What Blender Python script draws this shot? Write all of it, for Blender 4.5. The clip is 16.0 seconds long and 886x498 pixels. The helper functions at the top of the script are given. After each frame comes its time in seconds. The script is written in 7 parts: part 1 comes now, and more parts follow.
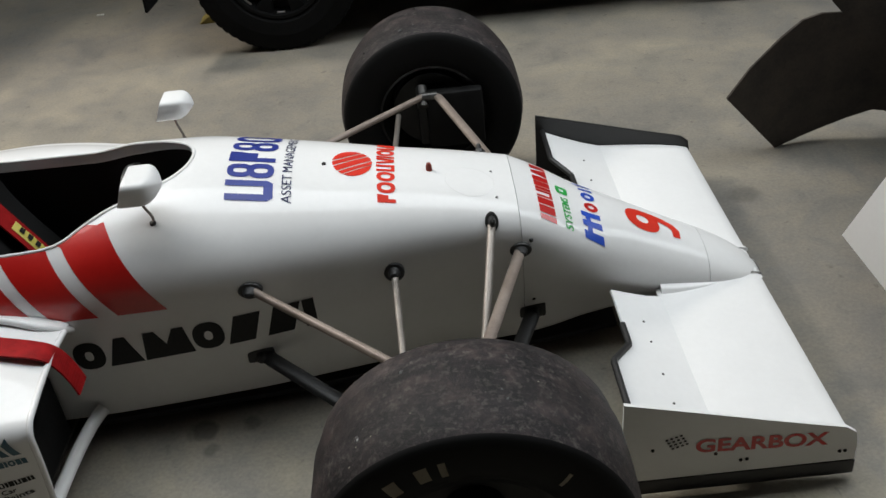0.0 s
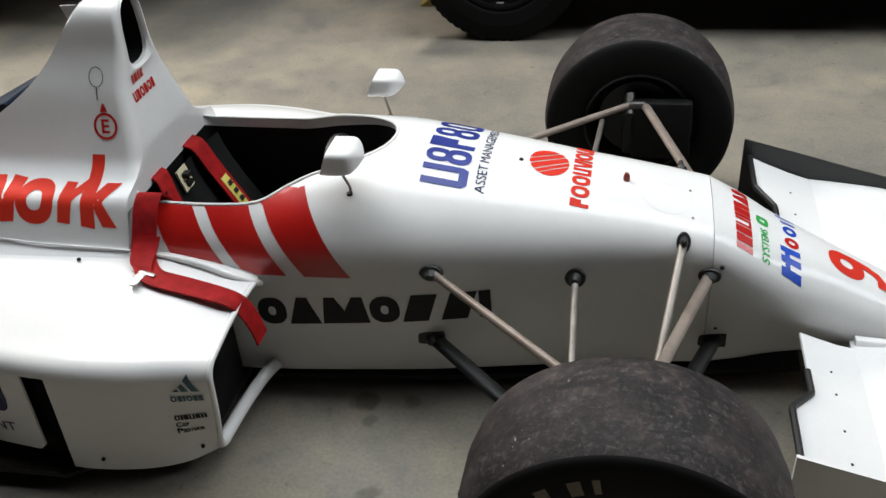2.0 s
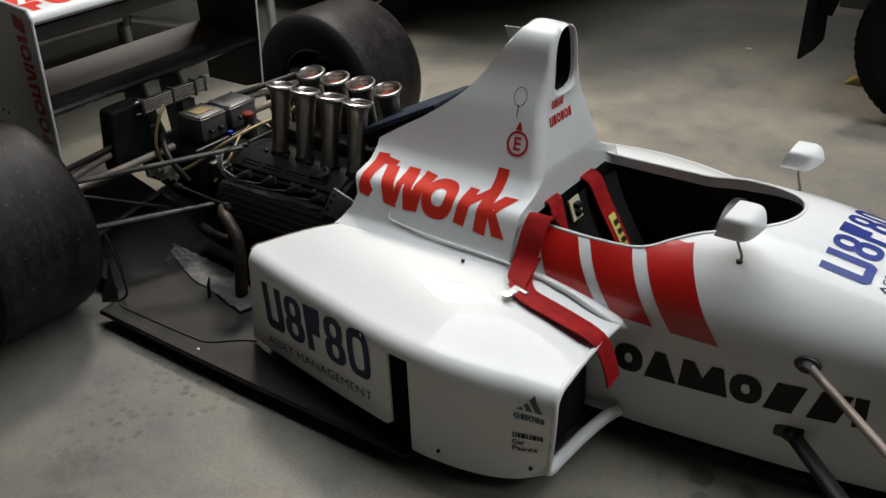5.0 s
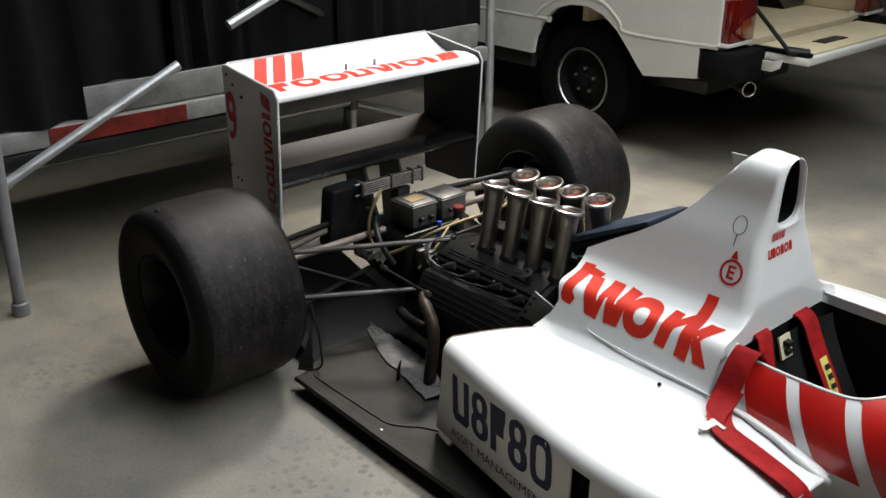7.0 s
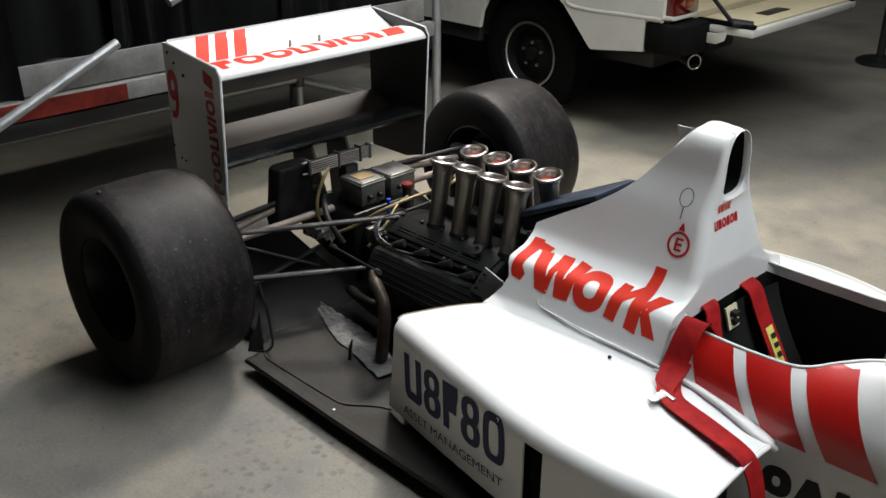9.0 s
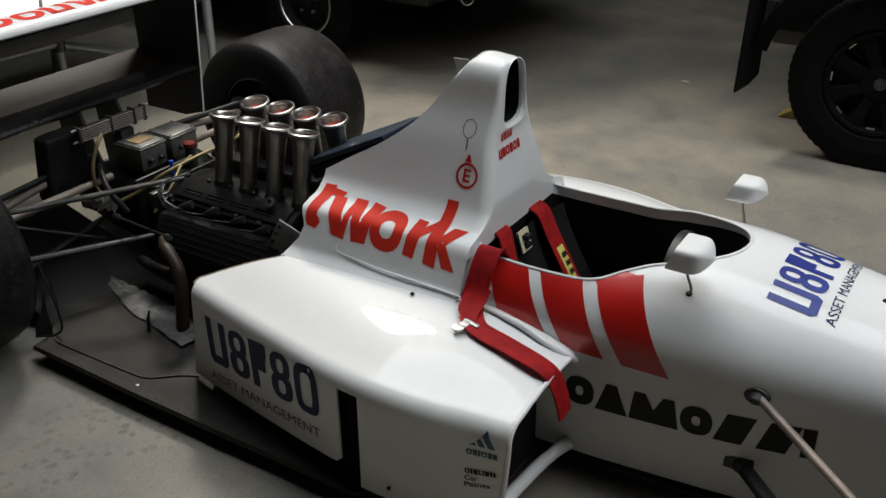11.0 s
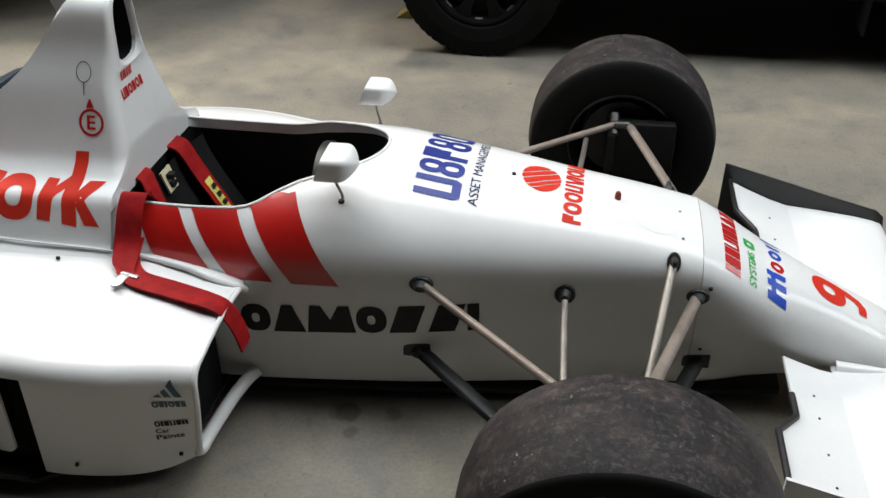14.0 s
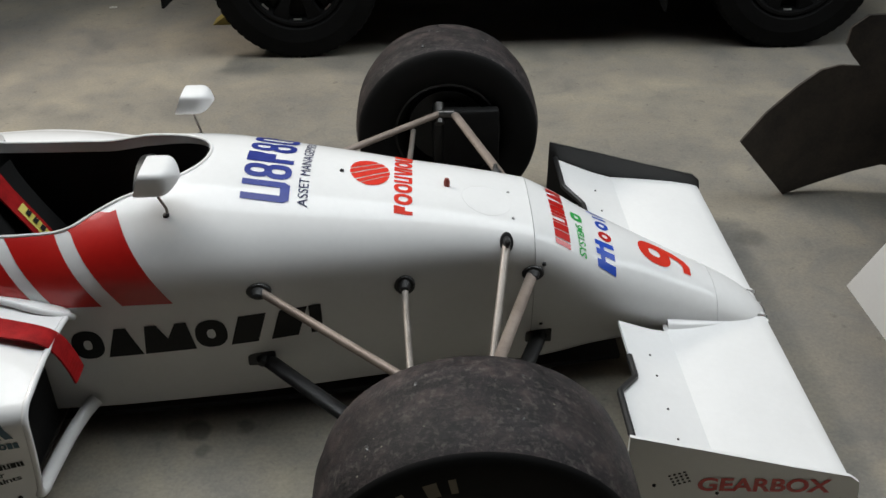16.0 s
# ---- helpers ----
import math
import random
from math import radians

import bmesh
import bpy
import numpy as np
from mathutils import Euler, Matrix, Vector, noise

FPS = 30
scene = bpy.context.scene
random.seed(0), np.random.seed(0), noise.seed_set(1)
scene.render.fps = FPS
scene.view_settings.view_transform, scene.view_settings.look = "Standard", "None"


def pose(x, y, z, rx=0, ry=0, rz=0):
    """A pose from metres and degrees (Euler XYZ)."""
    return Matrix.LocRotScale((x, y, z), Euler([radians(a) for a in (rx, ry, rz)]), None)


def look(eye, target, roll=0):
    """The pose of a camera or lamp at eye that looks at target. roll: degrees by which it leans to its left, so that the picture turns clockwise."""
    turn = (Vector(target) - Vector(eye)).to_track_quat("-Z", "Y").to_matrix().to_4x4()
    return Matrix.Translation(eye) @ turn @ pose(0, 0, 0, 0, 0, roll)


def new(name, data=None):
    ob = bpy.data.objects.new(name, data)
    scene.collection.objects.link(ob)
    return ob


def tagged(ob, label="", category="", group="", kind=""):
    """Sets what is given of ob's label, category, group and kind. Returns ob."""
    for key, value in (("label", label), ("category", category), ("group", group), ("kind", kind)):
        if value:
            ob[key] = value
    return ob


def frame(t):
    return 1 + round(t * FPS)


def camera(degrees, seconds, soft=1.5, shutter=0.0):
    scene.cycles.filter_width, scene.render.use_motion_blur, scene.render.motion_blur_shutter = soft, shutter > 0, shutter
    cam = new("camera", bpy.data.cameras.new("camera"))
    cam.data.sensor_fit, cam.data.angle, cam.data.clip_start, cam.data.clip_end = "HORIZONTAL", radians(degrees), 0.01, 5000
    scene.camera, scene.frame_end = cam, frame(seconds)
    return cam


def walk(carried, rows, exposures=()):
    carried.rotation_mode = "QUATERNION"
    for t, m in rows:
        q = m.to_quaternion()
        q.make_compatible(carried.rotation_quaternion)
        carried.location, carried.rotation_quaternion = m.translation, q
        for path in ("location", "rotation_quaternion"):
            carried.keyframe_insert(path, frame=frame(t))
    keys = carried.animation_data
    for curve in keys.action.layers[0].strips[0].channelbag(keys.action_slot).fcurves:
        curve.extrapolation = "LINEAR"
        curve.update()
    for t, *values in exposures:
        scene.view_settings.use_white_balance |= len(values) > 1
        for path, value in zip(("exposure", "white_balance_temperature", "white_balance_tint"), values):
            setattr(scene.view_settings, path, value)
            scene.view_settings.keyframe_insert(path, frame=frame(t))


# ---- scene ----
cam = camera(49.95, 16.0, soft=1.5)
PATH = [
    (0, (0.0019, -2.1665, 1.7424), (-0.0086, -0.5088, 0.6234), -6.31),
    (0.5, (-0.0016, -2.1647, 1.7445), (-0.0984, -0.5066, 0.6303), -6.19),
    (1, (-0.0073, -2.1551, 1.7446), (-0.1801, -0.5029, 0.6308), -5.40),
    (1.5, (-0.0077, -2.1505, 1.7440), (-0.2753, -0.5080, 0.6346), -4.98),
    (2, (-0.0186, -2.1534, 1.7411), (-0.3956, -0.5236, 0.6449), -4.41),
    (2.5, (-0.0293, -2.1521, 1.7432), (-0.5176, -0.5454, 0.6568), -4.06),
    (3, (-0.0399, -2.1532, 1.7358), (-0.6383, -0.5789, 0.6573), -3.82),
    (3.5, (-0.0531, -2.1675, 1.7324), (-0.7514, -0.6236, 0.6699), -3.23),
    (4, (-0.0602, -2.1714, 1.7389), (-0.8767, -0.6750, 0.6930), -3.20),
    (4.5, (-0.0786, -2.1713, 1.7418), (-1.0100, -0.7236, 0.7236), -3.08),
    (5, (-0.0996, -2.1735, 1.7365), (-1.1416, -0.7757, 0.7564), -2.44),
    (5.2, (-0.0968, -2.1801, 1.7262), (-1.1831, -0.8001, 0.7693), -1.93),
    (7.3, (-0.1580, -2.2144, 1.7728), (-1.5476, -1.0130, 0.9818), 0.32),
    (7.5, (-0.1631, -2.2157, 1.7746), (-1.5524, -1.0166, 0.9797), 0.60),
    (8, (-0.1736, -2.2063, 1.7716), (-1.5486, -1.0048, 0.9557), 0.73),
    (8.2, (-0.1698, -2.2027, 1.7709), (-1.5339, -0.9956, 0.9449), 0.56),
    (10.3, (-0.1504, -2.1709, 1.7374), (-1.2264, -0.7342, 0.8553), -0.29),
    (10.5, (-0.1523, -2.1663, 1.7346), (-1.1847, -0.7083, 0.8353), -0.43),
    (11, (-0.1447, -2.1682, 1.7362), (-1.0904, -0.6725, 0.8041), -0.49),
    (11.5, (-0.1364, -2.1684, 1.7345), (-0.9778, -0.6282, 0.7755), -0.63),
    (12, (-0.1369, -2.1679, 1.7338), (-0.8609, -0.5873, 0.7451), -0.74),
    (12.5, (-0.1323, -2.1653, 1.7303), (-0.7306, -0.5476, 0.7179), -0.57),
    (13, (-0.1293, -2.1614, 1.7294), (-0.6056, -0.5189, 0.6924), -0.30),
    (13.5, (-0.1266, -2.1614, 1.7293), (-0.4994, -0.5056, 0.6713), -0.25),
    (14, (-0.1202, -2.1598, 1.7299), (-0.3953, -0.4956, 0.6553), -0.36),
    (14.5, (-0.1087, -2.1504, 1.7225), (-0.2906, -0.4773, 0.6420), -0.47),
    (15, (-0.0961, -2.1499, 1.7193), (-0.2091, -0.4714, 0.6377), -0.64),
    (15.5, (-0.0892, -2.1556, 1.7181), (-0.1322, -0.4724, 0.6388), -0.69),
    (16, (-0.0795, -2.1593, 1.7187), (-0.0460, -0.4749, 0.6408), -0.80),
]
EXPOSURES = [(0.0, -0.32), (2.0, -0.03), (3.5, -0.14), (5.2, -0.40), (7.3, 0.33), (8.2, 0.42), (10.3, -0.45), (11.5, -0.51), (12.5, -0.44), (13.5, -0.11), (14.5, 0.02), (16.0, -0.31)]
walk(cam, [(t, look(eye, target, roll)) for t, eye, target, roll in PATH], EXPOSURES)

# ---- light: a hall with roof lights and one warm lamp behind the car ----
world = bpy.data.worlds.new("hall_world")
scene.world = world
world.use_nodes = True
sky = world.node_tree.nodes.new("ShaderNodeTexSky")
sky.sky_type, sky.sun_disc = "NISHITA", False
sky.sun_elevation, sky.sun_rotation = radians(55), radians(0)
world.node_tree.links.new(sky.outputs[0], world.node_tree.nodes["Background"].inputs[0])
world.node_tree.nodes["Background"].inputs[1].default_value = 0.06
scene.view_settings.exposure = 0.0
HALL = dict(x0=-9.0, x1=11.0, y0=-7.0, y1=10.0, h=5.1)
# roof lights: x0, x1, y0, y1, watts
ROOF_LIGHTS = [(-4.1, 9.0, -0.35, 2.0, 570.0)]


def area_lamp(x0, x1, y0, y1, z, watts, colour):
    data = bpy.data.lights.new("roof_light_sky", "AREA")
    data.shape, data.size, data.size_y = "RECTANGLE", x1 - x0, y1 - y0
    data.energy, data.color = watts, colour
    ob = new("roof_light_sky", data)
    ob.location = ((x0 + x1) / 2, (y0 + y1) / 2, z)
    return ob


for x0, x1, y0, y1, watts in ROOF_LIGHTS:
    area_lamp(x0, x1, y0, y1, HALL["h"] + 0.1, watts, (0.94, 0.985, 1.0))
hall_lamp = bpy.data.lights.new("hall_lamp", "SPOT")
hall_lamp.spot_size, hall_lamp.spot_blend = radians(86), 0.3
hall_lamp.energy, hall_lamp.color, hall_lamp.shadow_soft_size = 1250.0, (1.0, 0.935, 0.85), 0.48
new("hall_lamp", hall_lamp).matrix_world = look((-4.40, 2.62, 4.9), (-0.2, -1.9, 0.0))


# ---- materials ----
def nodes(name):
    m = bpy.data.materials.new(name)
    m.use_nodes = True
    t = m.node_tree
    return m, t, t.nodes["Principled BSDF"], t.links


def ramp(t, fac, stops):
    r = t.nodes.new("ShaderNodeValToRGB")
    while len(r.color_ramp.elements) < len(stops):
        r.color_ramp.elements.new(0.5)
    for e, (p, c) in zip(r.color_ramp.elements, stops):
        e.position, e.color = p, (*c, 1) if len(c) == 3 else c
    t.links.new(fac, r.inputs[0])
    return r.outputs[0]


def noise_tex(t, scale, detail=6, rough=0.6, coord=None, dist=0.0):
    n = t.nodes.new("ShaderNodeTexNoise")
    n.inputs["Scale"].default_value, n.inputs["Detail"].default_value = scale, detail
    n.inputs["Roughness"].default_value, n.inputs["Distortion"].default_value = rough, dist
    if coord is None:
        coord = t.nodes.new("ShaderNodeTexCoord").outputs["Object"]
    t.links.new(coord, n.inputs["Vector"])
    return n.outputs["Fac"]


def bump(t, b, height, strength, distance):
    n = t.nodes.new("ShaderNodeBump")
    n.inputs["Strength"].default_value, n.inputs["Distance"].default_value = strength, distance
    t.links.new(height, n.inputs["Height"])
    t.links.new(n.outputs[0], b.inputs["Normal"])


def grey(v):
    return (v, v, v)


def surface(name, dark, light, rough=(0.4, 0.6), scale=8.0, fine=120.0, metal=0.0, coat=0.0, relief=0.15, depth=0.001, spec=0.5):
    """A surface whose colour and gloss vary at two scales."""
    m, t, b, k = nodes(name)
    a, f = noise_tex(t, scale), noise_tex(t, fine, 4)
    mix = t.nodes.new("ShaderNodeMath")
    mix.operation = "MULTIPLY_ADD"
    k.new(f, mix.inputs[0])
    mix.inputs[1].default_value = 0.35
    k.new(a, mix.inputs[2])
    sub = t.nodes.new("ShaderNodeMath")
    sub.operation = "SUBTRACT"
    k.new(mix.outputs[0], sub.inputs[0])
    sub.inputs[1].default_value = 0.175
    k.new(ramp(t, sub.outputs[0], [(0.3, dark), (0.7, light)]), b.inputs["Base Color"])
    k.new(ramp(t, a, [(0.3, grey(rough[0])), (0.7, grey(rough[1]))]), b.inputs["Roughness"])
    b.inputs["Metallic"].default_value = metal
    b.inputs["Specular IOR Level"].default_value = spec
    b.inputs["Coat Weight"].default_value = coat
    b.inputs["Coat Roughness"].default_value = 0.025
    if relief:
        bump(t, b, f, relief, depth)
    return m


PAINT = surface("white_paint", (0.775, 0.775, 0.77), (0.83, 0.83, 0.825), (0.3, 0.4), 3.0, 60, coat=0.6, relief=0.02, spec=0.12)
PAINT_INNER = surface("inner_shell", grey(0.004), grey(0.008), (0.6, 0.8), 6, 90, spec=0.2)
RED = surface("red_vinyl", (0.47, 0.010, 0.008), (0.55, 0.015, 0.010), (0.3, 0.42), 5, 80, coat=0.5, relief=0.02)
ORANGE_RED = surface("orange_red_vinyl", (0.58, 0.026, 0.012), (0.66, 0.036, 0.017), (0.55, 0.7), 5, 80, relief=0.02, spec=0.2)
BLUE = surface("blue_vinyl", (0.018, 0.03, 0.20), (0.03, 0.05, 0.27), (0.4, 0.55), 5, 80, relief=0.02)
NAVY = surface("navy_vinyl", (0.012, 0.018, 0.065), (0.02, 0.027, 0.09), (0.4, 0.5), 5, 80, relief=0.02, spec=0.2)
BRIGHT_BLUE = surface("bright_blue_vinyl", (0.015, 0.06, 0.42), (0.02, 0.08, 0.5), (0.25, 0.4), 5, 80, relief=0.02)
GREEN = surface("green_vinyl", (0.03, 0.36, 0.07), (0.04, 0.44, 0.09), (0.25, 0.4), 5, 80, relief=0.02)
TEAL = surface("teal_vinyl", (0.02, 0.07, 0.10), (0.03, 0.10, 0.14), (0.3, 0.4), 5, 80, relief=0.02)
BLACK_VINYL = surface("black_vinyl", grey(0.012), grey(0.02), (0.4, 0.55), 5, 80, relief=0.02, spec=0.2)
BLACK = surface("black_satin_paint", grey(0.010), grey(0.022), (0.35, 0.55), 6, 110)
BLACK_GLOSS = surface("black_gloss_paint", grey(0.008), grey(0.014), (0.2, 0.3), 4, 70, coat=0.4, relief=0.02)
ENGINE_BLACK = surface("oily_black_castings", grey(0.003), grey(0.010), (0.5, 0.72), 16, 150, relief=0.3, depth=0.002, spec=0.16)
GREY_LEAD = surface("grey_braided_lead", grey(0.08), grey(0.18), (0.4, 0.55), 30, 300, metal=0.4)
BLACK_METAL = surface("black_coated_metal", grey(0.007), grey(0.018), (0.35, 0.55), 9, 140, metal=0.3)
CARBON = surface("carbon_floor", (0.006, 0.0056, 0.0055), (0.020, 0.017, 0.0145), (0.35, 0.6), 5, 130)
TRUCK_RUBBER = surface("black_truck_rubber", grey(0.003), grey(0.007), (0.75, 0.88), 7, 160, spec=0.1)
RUBBER_WALL = surface("tyre_sidewall", grey(0.004), grey(0.008), (0.65, 0.8), 7, 160, spec=0.16)
CRUMB = surface("picked_up_rubber_crumb", grey(0.008), grey(0.05), (0.25, 0.4), 40, 200, spec=0.6)
BARE_EDGE = surface("bare_composite_edge", (0.13, 0.095, 0.06), (0.24, 0.18, 0.12), (0.5, 0.7), 20, 150)
STEEL = surface("grey_steel_tube", (0.22, 0.195, 0.175), (0.34, 0.31, 0.28), (0.4, 0.55), 14, 200, metal=0.6)
DARK_STEEL = surface("dark_steel", (0.07, 0.068, 0.065), (0.14, 0.135, 0.13), (0.3, 0.5), 14, 200, metal=0.8)
TRUMPET = surface("brushed_trumpet_metal", (0.24, 0.222, 0.205), (0.37, 0.343, 0.315), (0.32, 0.44), 18, 220, metal=1.0)
LIP = surface("polished_lip_metal", (0.50, 0.47, 0.44), (0.64, 0.61, 0.58), (0.28, 0.4), 18, 220, metal=1.0)
COPPER_RED = surface("red_trumpet_bung", (0.46, 0.065, 0.035), (0.58, 0.10, 0.055), (0.4, 0.6), 18, 200)
ALLOY = surface("cast_alloy", (0.28, 0.28, 0.28), (0.42, 0.42, 0.41), (0.35, 0.5), 14, 180, metal=0.7)
GALV = surface("galvanised_pole", (0.38, 0.39, 0.40), (0.52, 0.53, 0.54), (0.3, 0.45), 10, 150, metal=0.6)
FOIL = surface("crumpled_heat_foil", (0.20, 0.195, 0.185), (0.42, 0.41, 0.40), (0.35, 0.6), 14, 60, metal=0.25, relief=0.8, depth=0.01)
BROWN_PIPE = surface("heated_exhaust_steel", (0.018, 0.014, 0.012), (0.075, 0.055, 0.042), (0.4, 0.6), 12, 150, metal=0.5)
BRASS = surface("braided_hose", (0.19, 0.145, 0.07), (0.32, 0.25, 0.125), (0.35, 0.5), 20, 300, metal=0.5)
YELLOW = surface("yellow_label", (0.62, 0.55, 0.10), (0.72, 0.64, 0.16), (0.4, 0.6), 12, 120, relief=0.02)
CREAM = surface("cream_label", (0.62, 0.56, 0.38), (0.72, 0.66, 0.46), (0.4, 0.6), 12, 120, relief=0.02)
BLUE_PLASTIC = surface("dark_blue_tray", (0.010, 0.018, 0.035), (0.02, 0.035, 0.06), (0.3, 0.5), 7, 90)
DRAPE = surface("black_cloth", grey(0.011), grey(0.019), (0.8, 0.95), 10, 300, spec=0.2)
CREAM_TRIM = surface("cream_load_floor", (0.50, 0.42, 0.27), (0.60, 0.51, 0.34), (0.6, 0.8), 6, 120)
VAN_WHITE = surface("aged_white_coachwork", (0.60, 0.585, 0.53), (0.68, 0.665, 0.61), (0.25, 0.4), 3, 70, coat=0.4, relief=0.02)
CHROME = surface("chrome", grey(0.75), grey(0.8), (0.06, 0.12), 10, 100, metal=1.0, relief=0)
TAIL_RED = surface("red_lamp_lens", (0.085, 0.004, 0.003), (0.13, 0.006, 0.004), (0.08, 0.15), 10, 150, coat=0.8)
AMBER = surface("amber_lamp_lens", (0.15, 0.022, 0.006), (0.20, 0.035, 0.01), (0.1, 0.15), 10, 150, coat=0.8)
YELLOW_PAINT = surface("yellow_chock", (0.15, 0.11, 0.02), (0.26, 0.20, 0.04), (0.6, 0.8), 12, 120)
# walls and roof out of view; kept this dark to limit bounced fill light
WALL_MAT = surface("dark_hall_surround", grey(0.032), grey(0.052), (0.6, 0.8), 1.2, 30)


def strap_webbing():
    m, t, b, k = nodes("red_harness_webbing")
    f = noise_tex(t, 30, 5)
    k.new(ramp(t, f, [(0.3, (0.22, 0.004, 0.005)), (0.7, (0.38, 0.009, 0.010))]), b.inputs["Base Color"])
    w = t.nodes.new("ShaderNodeTexWave")
    w.inputs["Scale"].default_value, w.inputs["Distortion"].default_value = 160, 1.0
    k.new(t.nodes.new("ShaderNodeTexCoord").outputs["Object"], w.inputs["Vector"])
    bump(t, b, w.outputs["Fac"], 0.35, 0.001)
    b.inputs["Roughness"].default_value = 0.7
    b.inputs["Specular IOR Level"].default_value = 0.2
    return m


def worn_tread(name="worn_slick_rubber", k_dust=1.0, gloss=(0.55, 0.8), spec=0.3):
    """Old slick rubber: grey-brown bloom, scuffs and picked-up grit."""
    m, t, b, k = nodes(name)
    a, s, g = noise_tex(t, 15, 9, 0.72, dist=0.3), noise_tex(t, 75, 8, 0.7, dist=0.4), noise_tex(t, 260, 3)
    base = ramp(t, a, [(0.36, (0.007, 0.0066, 0.0066)), (0.50, (0.009 + 0.009 * k_dust, 0.008 + 0.0064 * k_dust, 0.0085 + 0.0068 * k_dust)), (0.66, (0.013 + 0.034 * k_dust, 0.011 + 0.0235 * k_dust, 0.0115 + 0.0205 * k_dust))])
    scuff = ramp(t, s, [(0.50, grey(0)), (0.64, grey(1))])
    mix = t.nodes.new("ShaderNodeMixRGB")
    mix.inputs[2].default_value = (0.15, 0.135, 0.12, 1)
    mul = t.nodes.new("ShaderNodeMath")
    mul.operation = "MULTIPLY"
    k.new(scuff, mul.inputs[0])
    mul.inputs[1].default_value = 0.36 * k_dust
    k.new(mul.outputs[0], mix.inputs[0])
    k.new(base, mix.inputs[1])
    # streaks worn round the tread
    sc = t.nodes.new("ShaderNodeVectorMath")
    sc.operation = "MULTIPLY"
    k.new(t.nodes.new("ShaderNodeTexCoord").outputs["Object"], sc.inputs[0])
    sc.inputs[1].default_value = (2.0, 13.0, 2.0)
    streak = noise_tex(t, 1.6, 6, 0.6, sc.outputs[0])
    worn = t.nodes.new("ShaderNodeMixRGB")
    worn.blend_type = "MULTIPLY"
    worn.inputs[0].default_value = 1.0
    k.new(mix.outputs[0], worn.inputs[1])
    k.new(ramp(t, streak, [(0.32, grey(0.6)), (0.5, grey(1.0)), (0.68, grey(1.55))]), worn.inputs[2])
    mix = worn
    v = t.nodes.new("ShaderNodeTexVoronoi")
    v.inputs["Scale"].default_value = 62
    k.new(t.nodes.new("ShaderNodeTexCoord").outputs["Object"], v.inputs["Vector"])
    grit = ramp(t, v.outputs["Distance"], [(0.10, grey(1)), (0.17, grey(0))])
    rare = ramp(t, noise_tex(t, 9, 6, 0.75), [(0.56, grey(0)), (0.66, grey(1))])
    both = t.nodes.new("ShaderNodeMath")
    both.operation = "MULTIPLY"
    k.new(grit, both.inputs[0])
    k.new(rare, both.inputs[1])
    mix2 = t.nodes.new("ShaderNodeMixRGB")
    mix2.inputs[2].default_value = (0.30, 0.28, 0.22, 1)
    k.new(both.outputs[0], mix2.inputs[0])
    k.new(mix.outputs[0], mix2.inputs[1])
    k.new(mix2.outputs[0], b.inputs["Base Color"])
    k.new(ramp(t, s, [(0.3, grey(gloss[0])), (0.7, grey(gloss[1]))]), b.inputs["Roughness"])
    b.inputs["Specular IOR Level"].default_value = spec
    add = t.nodes.new("ShaderNodeMath")
    add.operation = "ADD"
    k.new(s, add.inputs[0])
    k.new(g, add.inputs[1])
    bump(t, b, add.outputs[0], 0.45, 0.002)
    return m


STAINS = [(-0.69, -0.325, 0.045, 0.45), (-0.56, -0.31, 0.03, 0.6), (-0.60, -0.64, 0.035, 0.6), (-0.66, -0.40, 0.03, 0.65), (1.02, 0.55, 0.07, 0.7), (-2.95, -1.22, 0.10, 0.75), (-2.1, -1.20, 0.09, 0.78), (-2.0, -1.32, 0.08, 0.78)]

PRINTS = [(-3.25, -1.29, 0.20), (-2.20, -0.87, 0.26), (-2.03, -0.77, 0.18), (-2.14, -1.09, 0.16)]


